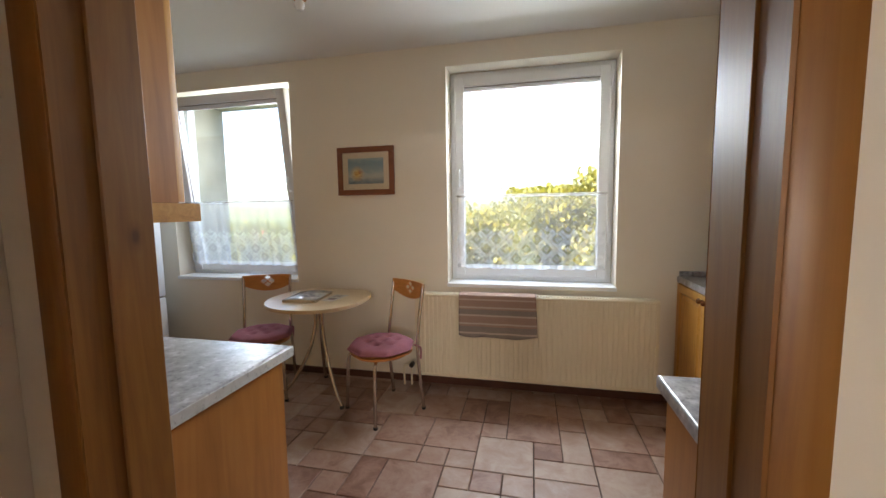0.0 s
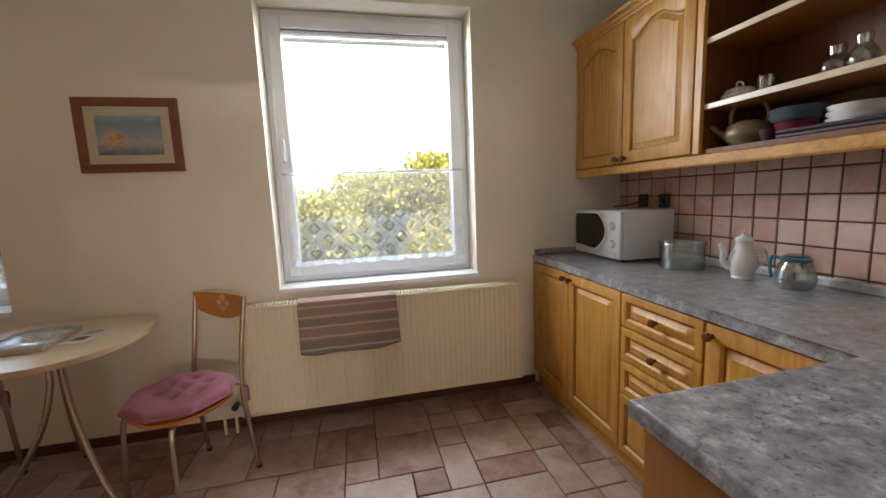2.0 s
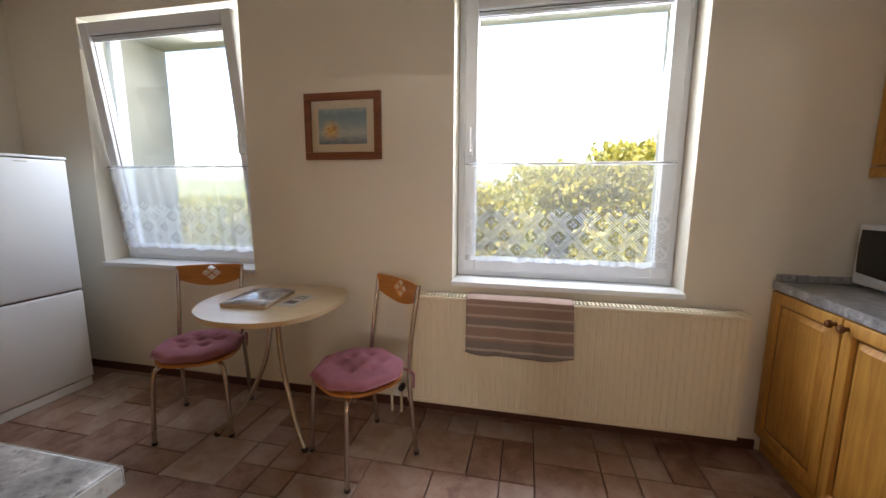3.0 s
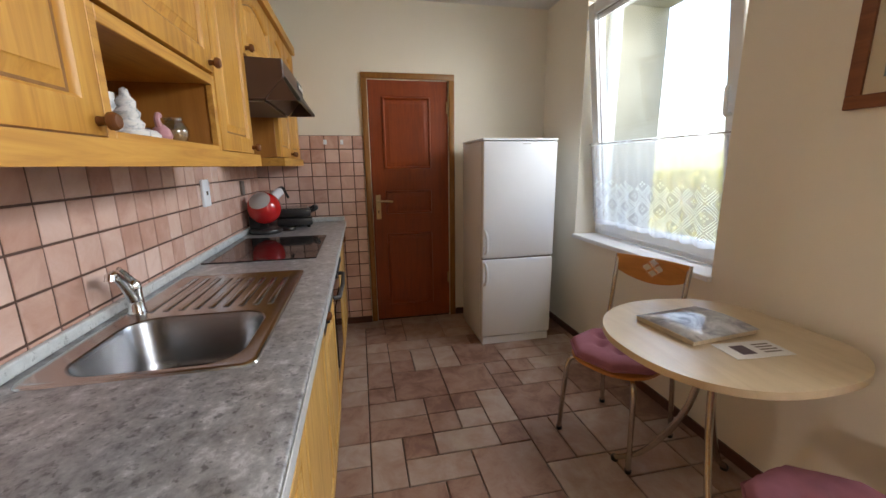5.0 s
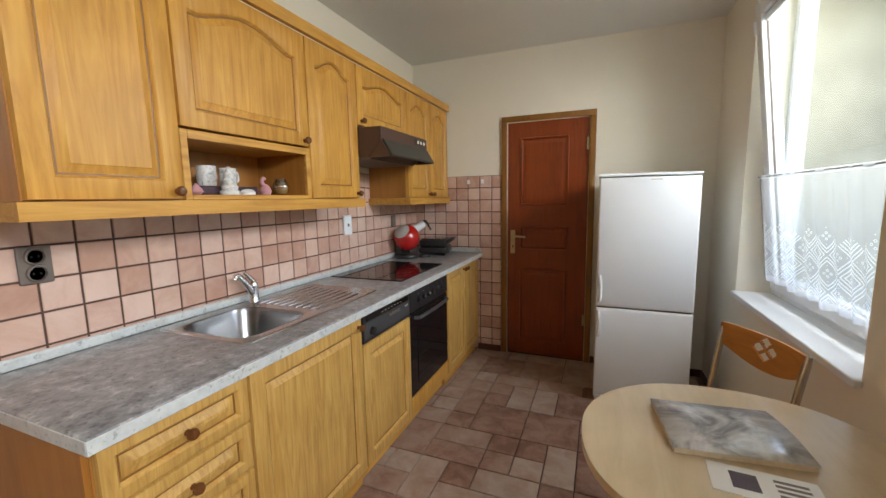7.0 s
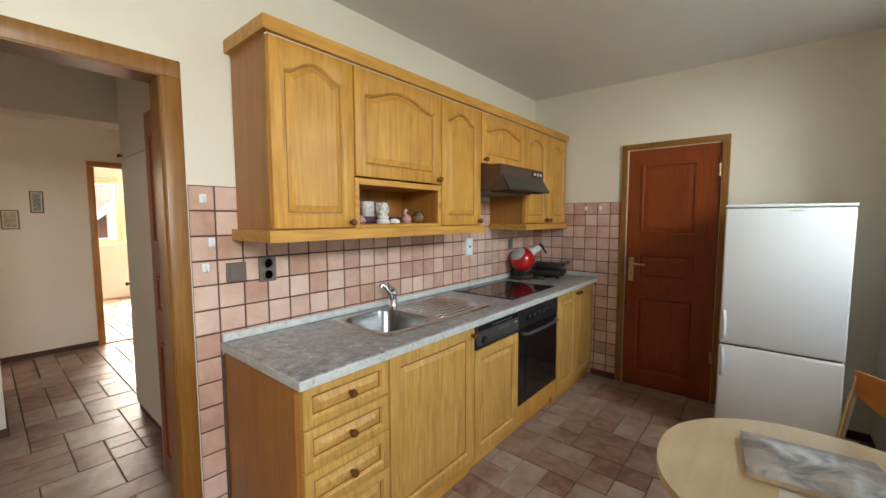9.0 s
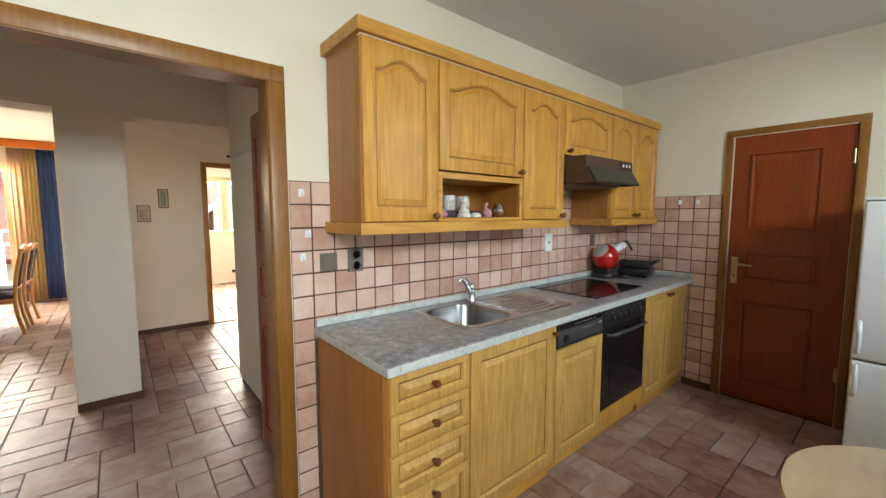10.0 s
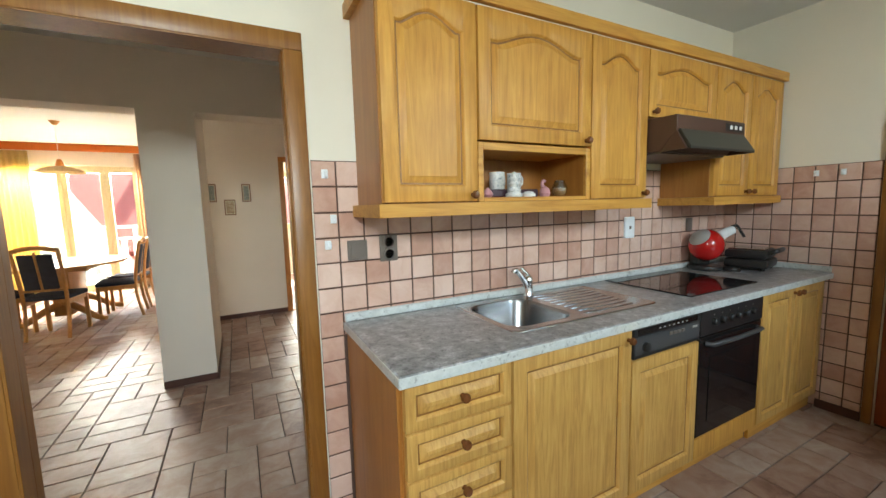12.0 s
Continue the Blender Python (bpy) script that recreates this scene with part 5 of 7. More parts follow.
M["yellowcloth"] = cloth("golden_yellow_curtain", (0.78, 0.62, 0.30), 0.5)
M["bluecloth"] = cloth("blue_curtain", (0.06, 0.13, 0.36), 0.35)
M["sheer"] = cloth("peach_sheer", (0.80, 0.62, 0.46), 0.7)
M["valance"] = cloth("orange_valance", (0.62, 0.17, 0.03), 0.2)
CY = DIN_S + 0.09
drape("sheer_curtain", 4.62, 4.80, CY - 0.045, 0.03, 2.41, 3, 0.018, "sheer", "peach sheer curtain drawn to the side")
drape("curtain", 4.48, 4.62, CY, 0.03, 2.41, 3, 0.03, "yellowcloth", "golden yellow floor-length curtain")
drape("curtain", 4.27, 4.48, CY, 0.03, 2.41, 4, 0.03, "bluecloth", "blue floor-length curtain hanging beside the window")
drape("curtain", 6.15, 6.8, CY, 0.03, 2.41, 9, 0.03, "yellowcloth", "golden yellow floor-length curtain")
va = thing("valance", pose(4.2, CY - 0.02, 2.415), "orange pelmet over the balcony window", "valance")
part("front", boxed(0, 2.8, 0.09, 0.105, 0, 0.12, 0.003), M["valance"], va)
part("rail", boxed(0, 2.8, -0.02, 0.089, 0.10, 0.119), M["pvc"], va, "white curtain rail")

# dining table and chairs
M["dinewood"] = wood("warm_dining_beech", (0.42, 0.19, 0.05), (0.52, 0.25, 0.07), (0.58, 0.30, 0.09), rough=0.3)
M["darkcloth"] = paint("dark_blue_upholstery", (0.025, 0.03, 0.05), 0.9, 0.15, 20, 300, 0.4)
dt = thing("dining_table", pose(5.28, -5.2, 0), "large oval beech dining table on a pedestal", "dining table")
part("tabletop", prism([(0.62 * math.cos(t), 0.78 * math.sin(t)) for t in (2 * math.pi * k / 48 for k in range(48))], 0.725, 0.755, 0.006), M["dinewood"], dt, "", True)
part("pedestal", boxed(-0.09, 0.09, -0.32, 0.32, 0.10, 0.72, 0.012, 2), M["dinewood"], dt, "", True)
part("apron", boxed(-0.3, 0.3, -0.4, 0.4, 0.66, 0.724, 0.006), M["dinewood"], dt)
for sy in (-1, 1):
    for sx in (-1, 1):
        part("foot", tube(curve([(sx * 0.02, sy * 0.28, 0.26), (sx * 0.16, sy * 0.33, 0.19), (sx * 0.32, sy * 0.38, 0.07), (sx * 0.44, sy * 0.42, 0.032)], 5), lambda s: 0.05 - 0.02 * s, 10), M["dinewood"], dt, "", True)


def dining_chair(m, label):
    """Local: the sitter looks along +y."""
    c = thing("dining_chair", m, label, "chair", "dining chairs")
    for sx in (-1, 1):
        part("front_leg", boxed(sx * 0.19 - 0.018, sx * 0.19 + 0.018, 0.175, 0.211, 0, 0.43, 0.004), M["dinewood"], c)
        part("back_post", tube(curve([(sx * 0.19, -0.25, 0.0), (sx * 0.19, -0.205, 0.25), (sx * 0.19, -0.20, 0.45), (sx * 0.195, -0.23, 0.72), (sx * 0.20, -0.285, 1.0)], 5), 0.019, 8), M["dinewood"], c, "", True)
        part("side_rail", boxed(sx * 0.19 - 0.01, sx * 0.19 + 0.01, -0.19, 0.18, 0.38, 0.43, 0.003), M["dinewood"], c)
    part("front_rail", boxed(-0.175, 0.175, 0.183, 0.203, 0.38, 0.43, 0.003), M["dinewood"], c)
    part("seat", boxed(-0.21, 0.21, -0.20, 0.22, 0.432, 0.485, 0.02, 3), M["darkcloth"], c, "dark blue padded seat", True)
    part("top_rail", tube(curve([(-0.205, -0.285, 0.985), (-0.1, -0.295, 1.015), (0, -0.298, 1.025), (0.1, -0.295, 1.015), (0.205, -0.285, 0.985)], 4), 0.026, 8), M["dinewood"], c, "", True)
    for x0, x1 in ((-0.15, -0.012), (0.012, 0.15)):
        b = boxed(x0, x1, -0.012, 0.012, 0, 0.40, 0.01, 2)
        p = part("back_pad", b, M["darkcloth"], c, "dark blue padded back panel", True)
        p.matrix_basis = pose(0, -0.222, 0.56, 10)
    part("back_bar", tube([(-0.19, -0.215, 0.55), (0.19, -0.215, 0.55)], 0.016, 8), M["dinewood"], c, "", True)
    part("back_slat", boxed(-0.010, 0.010, -0.012, 0.012, 0, 0.43, 0.003), M["dinewood"], c).matrix_basis = pose(0, -0.222, 0.555, 10)
    return c


dc = dining_chair(pose(5.16, -4.36, 0, 0, 0, 172), "beech dining chair with dark blue padding")
copy_thing(dc, pose(4.72, -5.02, 0, 0, 0, -88))
copy_thing(dc, pose(4.70, -5.55, 0, 0, 0, -92))
copy_thing(dc, pose(5.72, -4.62, 0, 0, 0, 130))
# pendant
M["shade"] = cloth("cream_lamp_shade", (0.80, 0.66, 0.40), 0.4)
pl = thing("pendant_lamp", pose(5.18, -5.05, 0), "cream dish pendant lamp over the dining table", "pendant lamp")
part("ceiling_rose", lathe([(0.0001, 2.49), (0.02, 2.49), (0.05, 2.53), (0.055, 2.539), (0.0001, 2.539)], 18), M["orangewood"], pl, "", True)
part("cord", tube([(0, 0, 2.49), (0, 0, 2.05)], 0.004, 6), M["white"], pl)
part("cap", lathe([(0.0001, 2.07), (0.02, 2.07), (0.035, 2.03), (0.045, 1.985), (0.0001, 1.985)], 18), M["orangewood"], pl, "turned wooden cap", True)
part("shade", lathe([(0.04, 1.985), (0.12, 1.965), (0.20, 1.94), (0.255, 1.905), (0.25, 1.903), (0.195, 1.932), (0.11, 1.957), (0.04, 1.975)], 30), M["shade"], pl, "", True)

# ---- outside, to the street side ----
balcony = structure("balcony", boxed(3.6, 8.0, DIN_S - 1.75, DIN_S - 0.3, -0.25, -0.03), M["ceiling"], "pale concrete balcony slab", "balcony")
rl = thing("balcony_railing", pose(3.6, DIN_S - 1.7, -0.03), "white balcony railing with flat balusters", "railing")
part("top_rail", boxed(0, 4.4, -0.03, 0.03, 1.10, 1.15, 0.006), M["pvc"], rl)
part("mid_rail", boxed(0, 4.4, -0.015, 0.015, 0.86, 0.90, 0.004), M["pvc"], rl)
part("bottom_rail", boxed(0, 4.4, -0.015, 0.015, 0.10, 0.14, 0.004), M["pvc"], rl)
for k in range(23):
    part("baluster", boxed(0.02 + k * 0.195, 0.11 + k * 0.195, -0.0145, 0.0145, 0.001 if k % 6 == 0 else 0.141, 0.859, 0.003), M["pvc"], rl)
    if k % 2 == 0:
        part("upper_baluster", boxed(0.03 + k * 0.195, 0.09 + k * 0.195, -0.0145, 0.0145, 0.901, 1.099, 0.003), M["pvc"], rl)


def rooftiles(name, colour):
    m, nt, links, b = nodes_of(name)
    vec = coords(nt, links, (1, 1, 1), False)
    w = nt.new("ShaderNodeTexBrick")
    w.inputs["Scale"].default_value = 3.0
    w.inputs["Color1"].default_value = (*colour, 1)
    w.inputs["Color2"].default_value = (*[c * 0.8 for c in colour], 1)
    w.inputs["Mortar"].default_value = (*[c * 0.45 for c in colour], 1)
    w.inputs["Mortar Size"].default_value = 0.03
    links.new(vec, w.inputs["Vector"])
    links.new(w.outputs["Color"], b.inputs["Base Color"])
    b.inputs["Roughness"].default_value = 0.8
    return m


M["roof"] = rooftiles("red_roof_tiles", (0.34, 0.065, 0.05))
M["roofbrown"] = rooftiles("brown_roof_tiles", (0.11, 0.05, 0.045))
M["render"] = paint("pale_house_render", (0.72, 0.68, 0.60), 0.9, 0.06, 0.6, 20, 0.2)
M["darkpane"] = paint("dark_window_pane", (0.03, 0.035, 0.04), 0.08, 0.05)
GROUND = -3.3


def house(x, y, rz, length, depth, eaves, ridge, roof, label, windows=4, ground=GROUND):
    """A gabled house; the ridge runs along its length."""
    h = thing("house", pose(x, y, ground, 0, 0, rz), label, "house", "houses")
    b = bmesh.new()
    pr = [(-depth / 2, 0), (depth / 2, 0), (depth / 2, eaves), (0, ridge - 0.12), (-depth / 2, eaves)]
    part("wall", extrude_yz(pr, -length / 2, length / 2), M["render"], h)
    for s in (-1, 1):
        o = 0.5
        k = (ridge - eaves) / (depth / 2)
        b = extrude_yz([(s * (depth / 2 + o), eaves - k * o), (0, ridge), (0, ridge + 0.14), (s * (depth / 2 + o), eaves - k * o + 0.14)], -length / 2 - 0.4, length / 2 + 0.4)
        r = part("roof", b, M[roof], h)
        for e in (-1, 1):
            xa = e * (length / 2 + 0.4)
            part("verge_board", extrude_yz([(s * (depth / 2 + o), eaves - k * o - 0.1), (0, ridge - 0.1), (0, ridge + 0.17), (s * (depth / 2 + o), eaves - k * o + 0.17)], xa, xa + e * 0.12), M["pvc"], r, "white verge board")
    for side in (-1, 1):
        for k2 in range(windows):
            for z in ((0.9, 3.6) if eaves > 4.5 else (0.9,)):
                xx = -length / 2 + (k2 + 0.5) * length / windows
                w = part("window", boxed(xx - 0.5, xx + 0.5, side * depth / 2 - 0.02, side * (depth / 2 + 0.03), z, z + 1.3), M["pvc"], h)
                part("pane", boxed(xx - 0.42, xx + 0.42, side * (depth / 2 + 0.031), side * (depth / 2 + 0.04), z + 0.08, z + 1.22), M["darkpane"], w)
    part("chimney", boxed(length * 0.2, length * 0.2 + 0.6, -0.3, 0.3, ridge - 0.6, ridge + 0.9), M["roofbrown"], h)
    return h


house(4.2, -20.5, 0, 9.0, 8.0, 3.6, 7.0, "roof", "neighbouring house with a red tiled roof and white trim")
house(9.4, -17.0, 90, 7.0, 5.0, 3.2, 6.0, "roof", "small gabled house with a red tiled roof and white verges")
house(3.0, -34.0, 0, 16.0, 10.0, 6.0, 10.6, "roofbrown", "large pale house with a brown roof behind", 6)
house(-3.5, -19.0, 80, 8.0, 7.0, 5.0, 8.2, "roof", "pale house with a red tiled roof")

# ---- ground, valley, hills ----


def meadow(name):
    m, nt, links, b = nodes_of(name)
    vec = coords(nt, links, (1, 1, 1), False)
    n1 = noise_tex(nt, links, vec, 0.02, 6, 0.6)
    n2 = noise_tex(nt, links, vec, 1.5, 6, 0.7)
    c1 = ramp(nt, links, n1, [(0.35, (0.04, 0.065, 0.016)), (0.5, (0.07, 0.09, 0.024)), (0.65, (0.11, 0.115, 0.04))])
    c2 = ramp(nt, links, n2, [(0.3, (0.55, 0.55, 0.5)), (0.7, (1, 1, 1))])
    links.new(blend(nt, links, 0.8, c1, c2, "MULTIPLY"), b.inputs["Base Color"])
    b.inputs["Roughness"].default_value = 0.95
    return m


M["meadow"] = meadow("meadow_grass")
b = bmesh.new()
nr, na = 46, 72
rows = []
for k in range(nr + 1):
    r = 1800 * (k / nr) ** 2.6
    row = []
    for j in range(na):
        a = 2 * math.pi * j / na
        x, y = 2 + r * math.cos(a), r * math.sin(a)
        down = -9.0 * min(1.0, max(0.0, (r - 18) / 110)) if y > 0 else 0.0
        hill = max(0.0, (r - 500) / 1300) ** 1.2 * (34 + 26 * noise.noise((a * 2.2, 0.3, 0.1))) if y > 0 else 0.0
        row.append(b.verts.new((x, y, GROUND + down + hill)))
    rows.append(row)
for r0, r1 in zip(rows, rows[1:]):
    for j in range(na):
        b.faces.new((r0[j], r0[(j + 1) % na], r1[(j + 1) % na], r1[j]))
bmesh.ops.remove_doubles(b, verts=b.verts, dist=0.001)
structure("ground", b, M["meadow"], "green garden ground falling to a valley with low hills", "ground", True)


def leafy(name, colour, spread):
    m, nt, links, b = nodes_of(name)
    g = nt.new("ShaderNodeNewGeometry")
    col = ramp(nt, links, g.outputs["Random Per Island"], [(0.0, tuple(c * (1 - spread) for c in colour)), (0.55, colour), (1.0, (colour[0] * 1.7, colour[1] * 1.35, colour[2] * 0.9))])
    links.new(col, b.inputs["Base Color"])
    b.inputs["Roughness"].default_value = 0.5
    tl, mx = nt.new("ShaderNodeBsdfTranslucent"), nt.new("ShaderNodeMixShader")
    links.new(col, tl.inputs[0])
    mx.inputs[0].default_value = 0.4
    links.new(b.outputs[0], mx.inputs[1])
    links.new(tl.outputs[0], mx.inputs[2])
    links.new(mx.outputs[0], nt["Material Output"].inputs[0])
    return m


M["leaf"] = leafy("yellow_green_leaves", (0.15, 0.15, 0.014), 0.3)
M["leaf2"] = leafy("mid_green_leaves", (0.12, 0.135, 0.016), 0.35)
M["bark"] = paint("grey_brown_bark", (0.10, 0.075, 0.055), 0.95, 0.3, 9, 40, 0.8)


def tree(x, y, top, spread, leaf, seed, count, label, ground=GROUND, size=0.11):
    """A trunk with forking limbs and a crown of many separate leaves in uneven clumps."""
    rnd = random.Random(seed)
    t = thing("tree", pose(x, y, ground), label, "tree", "garden trees")
    hgt = top - ground
    fork = hgt * 0.3
    part("trunk", tube(curve([(0, 0, -0.1), (0.05, 0.02, fork * 0.5), (0.0, 0.06, fork), (0.05, 0.0, hgt * 0.6), (0.1, 0.05, hgt * 0.88)], 5), lambda s: 0.16 * hgt / 6 * (1 - 0.85 * s) + 0.01, 10), M["bark"], t, "", True)
    clumps = []
    b = bmesh.new()
    for k in range(19):
        a = rnd.uniform(0, 6.283)
        f = rnd.uniform(0.38, 0.97)
        reach = spread * (1 - abs(f - 0.55) * 1.3) * rnd.uniform(0.55, 1.05)
        end = Vector((reach * math.cos(a), reach * math.sin(a), hgt * f))
        start = Vector((0.03, 0.02, hgt * max(0.26, f - 0.25)))
        mid = (start + end) / 2 + Vector((0, 0, 0.12 * hgt * rnd.uniform(-0.3, 0.6)))
        tube(curve([start, mid, end], 4), lambda s: 0.05 * hgt / 6 * (1 - 0.8 * s) + 0.004, 6, b)
        clumps += [(end, spread * rnd.uniform(0.26, 0.44)), (mid, spread * rnd.uniform(0.2, 0.34))]
    part("limbs", b, M["bark"], t, "", True)
    verts, faces = [], []
    for k in range(count):
        c, rad = rnd.choice(clumps)
        d = Vector((rnd.gauss(0, 1), rnd.gauss(0, 1), rnd.gauss(0, 0.8))).normalized() * rad * rnd.uniform(0.35, 1.05)
        p = c + d
        if p.z > hgt:
            p.z = hgt - rnd.uniform(0, 0.2)
        s = size * rnd.uniform(0.6, 1.3)
        e = Euler((rnd.uniform(0, 6.28), rnd.uniform(0, 6.28), rnd.uniform(0, 6.28))).to_matrix()
        i = len(verts)
        for q in ((-0.5, 0, 0), (0, 0.32, 0.05), (0.55, 0, 0), (0, -0.32, 0.05)):
            verts.append(p + e @ (Vector(q) * s))
        faces.append((i, i + 1, i + 2, i + 3))
    me = bpy.data.meshes.new("crown")
    me.from_pydata(verts, [], faces)
    me.materials.append(M[leaf])
    c = new("crown", me)
    c.parent = t
    return t


for x, y, top, spread, leaf, n, label in ((5.5, 8.6, 2.3, 1.7, "leaf", 15000, "yellow-green leafy tree close to the house"), (3.9, 9.0, 1.9, 1.5, "leaf", 13000, "yellow-green leafy tree close to the house"), (2.7, 8.8, 1.6, 1.4, "leaf", 12000, "low yellow-green leafy tree in the garden"), (7.2, 9.0, 2.9, 2.0, "leaf", 15000, "tall yellow-green leafy tree in the garden"), (4.6, 10.6, 1.9, 1.8, "leaf2", 11000, "green leafy tree behind the nearer ones"), (1.5, 9.6, 1.35, 1.5, "leaf2", 11000, "rounded green fruit tree in the garden"), (0.2, 11.5, 1.05, 1.6, "leaf2", 8000, "rounded green fruit tree in the garden"), (-1.6, 11.5, 0.95, 1.6, "leaf", 6000, "rounded yellow-green fruit tree in the garden"), (-5.2, 10.5, 1.1, 2.3, "leaf2", 6000, "green leafy tree below the window"), (-9.5, 13.0, 1.05, 2.8, "leaf", 6000, "yellow-green tree at the garden end")):
    tree(x, y, top, spread, leaf, int(1000 + x * 10 + y), n, label)

rnd = random.Random(5)
for k in range(16):
    a = radians(rnd.uniform(48, 150))
    r = rnd.uniform(70, 330)
    house(2 + r * math.cos(a), r * math.sin(a), rnd.uniform(0, 180), rnd.uniform(9, 15), rnd.uniform(7, 9), rnd.choice((3.2, 5.4)), rnd.uniform(7.4, 9.2), "roof" if k % 3 else "roofbrown", "distant pale house with a tiled roof", 3, GROUND - 9.0 * min(1.0, (r - 18) / 110))
# far woods
verts, faces = [], []
for k in range(2600):
    a = radians(rnd.uniform(35, 165))
    r = rnd.uniform(45, 420)
    if noise.noise((r * 0.012 * math.cos(a), r * 0.012 * math.sin(a), 0.5)) < 0.02:
        continue
    g = GROUND - 9.0 * min(1.0, max(0.0, (r - 18) / 110))
    cx2, cy2, hh = 2 + r * math.cos(a), r * math.sin(a), rnd.uniform(2.5, 6.5)
    for q in range(26):
        p = Vector((cx2 + rnd.gauss(0, 1.3), cy2 + rnd.gauss(0, 1.3), g + hh * rnd.uniform(0.2, 1.0)))
        e = Euler((rnd.uniform(0, 6.28), rnd.uniform(0, 6.28), rnd.uniform(0, 6.28))).to_matrix()
        i = len(verts)
        for w in ((-0.7, 0, 0), (0, 0.6, 0.1), (0.7, 0, 0), (0, -0.6, 0.1)):
            verts.append(p + e @ Vector(w))
        faces.append((i, i + 1, i + 2, i + 3))
me = bpy.data.meshes.new("far_woods")
me.from_pydata(verts, [], faces)
me.materials.append(M["leaf2"])
tagged(new("far_woods", me), "scattered green trees filling the valley", "woods", "", "stuff")

# unseen box added behind the closed door to stop light leaking in
structure("store_wall", boxed(-1.2, -1.05, -0.15, D + 0.4, -0.1, H), M["wall"], "unseen wall added behind the door to block light", "wall")
structure("store_side", boxed(-1.05, -0.15, -0.15, 0.0, -0.1, H), M["wall"], "unseen wall added behind the door to block light", "wall")
structure("store_north", boxed(-1.05, -0.2, D, D + 0.15, -0.1, H), M["wall"], "unseen wall added behind the door to block light", "wall")
structure("store_floor", boxed(-1.2, -0.3, -0.3, D + 0.4, -0.2, -0.012), M["grout"], "unseen floor added behind the door to block light", "floor")
structure("store_ceiling", boxed(-1.2, -0.3, -0.3, D + 0.4, H, H + 0.2), M["ceiling"], "unseen ceiling added behind the door to block light", "ceiling")

# ---- small things ----
M["darkglaze"] = paint("dark_brown_glaze", (0.05, 0.032, 0.022), 0.25, 0.2, 9)
M["khaki"] = paint("khaki_stoneware", (0.22, 0.17, 0.09), 0.35, 0.15, 14)
M["cane"] = paint("cane_handle", (0.36, 0.24, 0.11), 0.6, 0.15, 30)
M["maroon"] = paint("maroon_ceramic", (0.17, 0.02, 0.03), 0.25, 0.1, 9)
M["bluegrey"] = paint("blue_grey_ceramic", (0.12, 0.17, 0.20), 0.3, 0.15, 9)
M["plum"] = paint("dark_plum_plastic", (0.05, 0.022, 0.035), 0.4, 0.1, 9)
M["pink"] = paint("pink_figurine_glaze", (0.55, 0.28, 0.30), 0.3, 0.1, 20)
M["blueplastic"] = paint("petrol_blue_plastic", (0.03, 0.17, 0.24), 0.3, 0.05)
M["cork"] = paint("amber_jar_contents", (0.42, 0.24, 0.09), 0.7, 0.3, 60)
M["grey_print"] = tile_mat("blue_grey_sprigged_china", [(0.36, (0.36, 0.40, 0.42)), (0.44, (0.66, 0.66, 0.65)), (0.55, (0.78, 0.77, 0.74))], 0.25, 60.0, 0.02, 0.02)

# microwave
mw = thing("microwave", Matrix.Translation((4.925, 1.835, TOP)) @ pose(0, 0, 0, 0, 0, 88) @ pose(0, 0, 0), "white microwave oven with dark door window", "microwave")
MWW, MWH, MWD = 0.475, 0.272, 0.335
part("body", boxed(0, MWW, -MWD, -0.022, 0.014, MWH + 0.012, 0.006, 2), M["enamel"], mw, "", True)
fp = part("front_panel", boxed(0, MWW, -0.0215, 0, 0.014, MWH + 0.012, 0.008, 3), M["enamel"], mw, "", True)
arc = [(0.225 - 0.085 * math.sin(math.pi * k / 12) ** 0.8, 0.255 - 0.212 * k / 12) for k in range(13)]
win_pts = [(0.452, 0.055), (0.458, 0.15), (0.452, 0.248)] + arc
b = prism([(x, z) for x, z in win_pts], -0.004, 0.0, 0.001)
w = part("door_window", b, M["blackglass"], fp, "dark tinted door window")
w.matrix_basis = Matrix(((1, 0, 0, 0), (0, 0, 1, 0.0045), (0, 1, 0, 0.012), (0, 0, 0, 1)))
part("door_grip", tube(curve([(x - 0.012, 0.004, z + 0.012) for x, z in arc[5:]], 2), lambda s: 0.004 + 0.008 * s, 8), M["enamel"], fp, "moulded door grip", True)
for z in (0.10, 0.20):
    k = part("dial", lathe([(0.024, 0), (0.022, 0.014), (0.018, 0.018), (0.0001, 0.019)], 20, m=pose(0, 0, 0, -90)), M["enamel"], fp, "white round dial", True)
    k.location = (0.065, 0.0, z)
    part("dial_grip", boxed(0.062, 0.068, 0.017, 0.023, z - 0.018, z + 0.018, 0.002), M["enamel"], fp)
part("door_button", boxed(0.04, 0.09, -0.001, 0.006, 0.03, 0.055, 0.003), M["enamel"], fp)
for x in (0.04, MWW - 0.04):
    for y in (-0.29, -0.05):
        part("foot", lathe([(0.014, 0), (0.014, 0.014), (0.0001, 0.014)], 10, at=(x, y, 0.0005)), M["black"], mw, "black rubber foot")
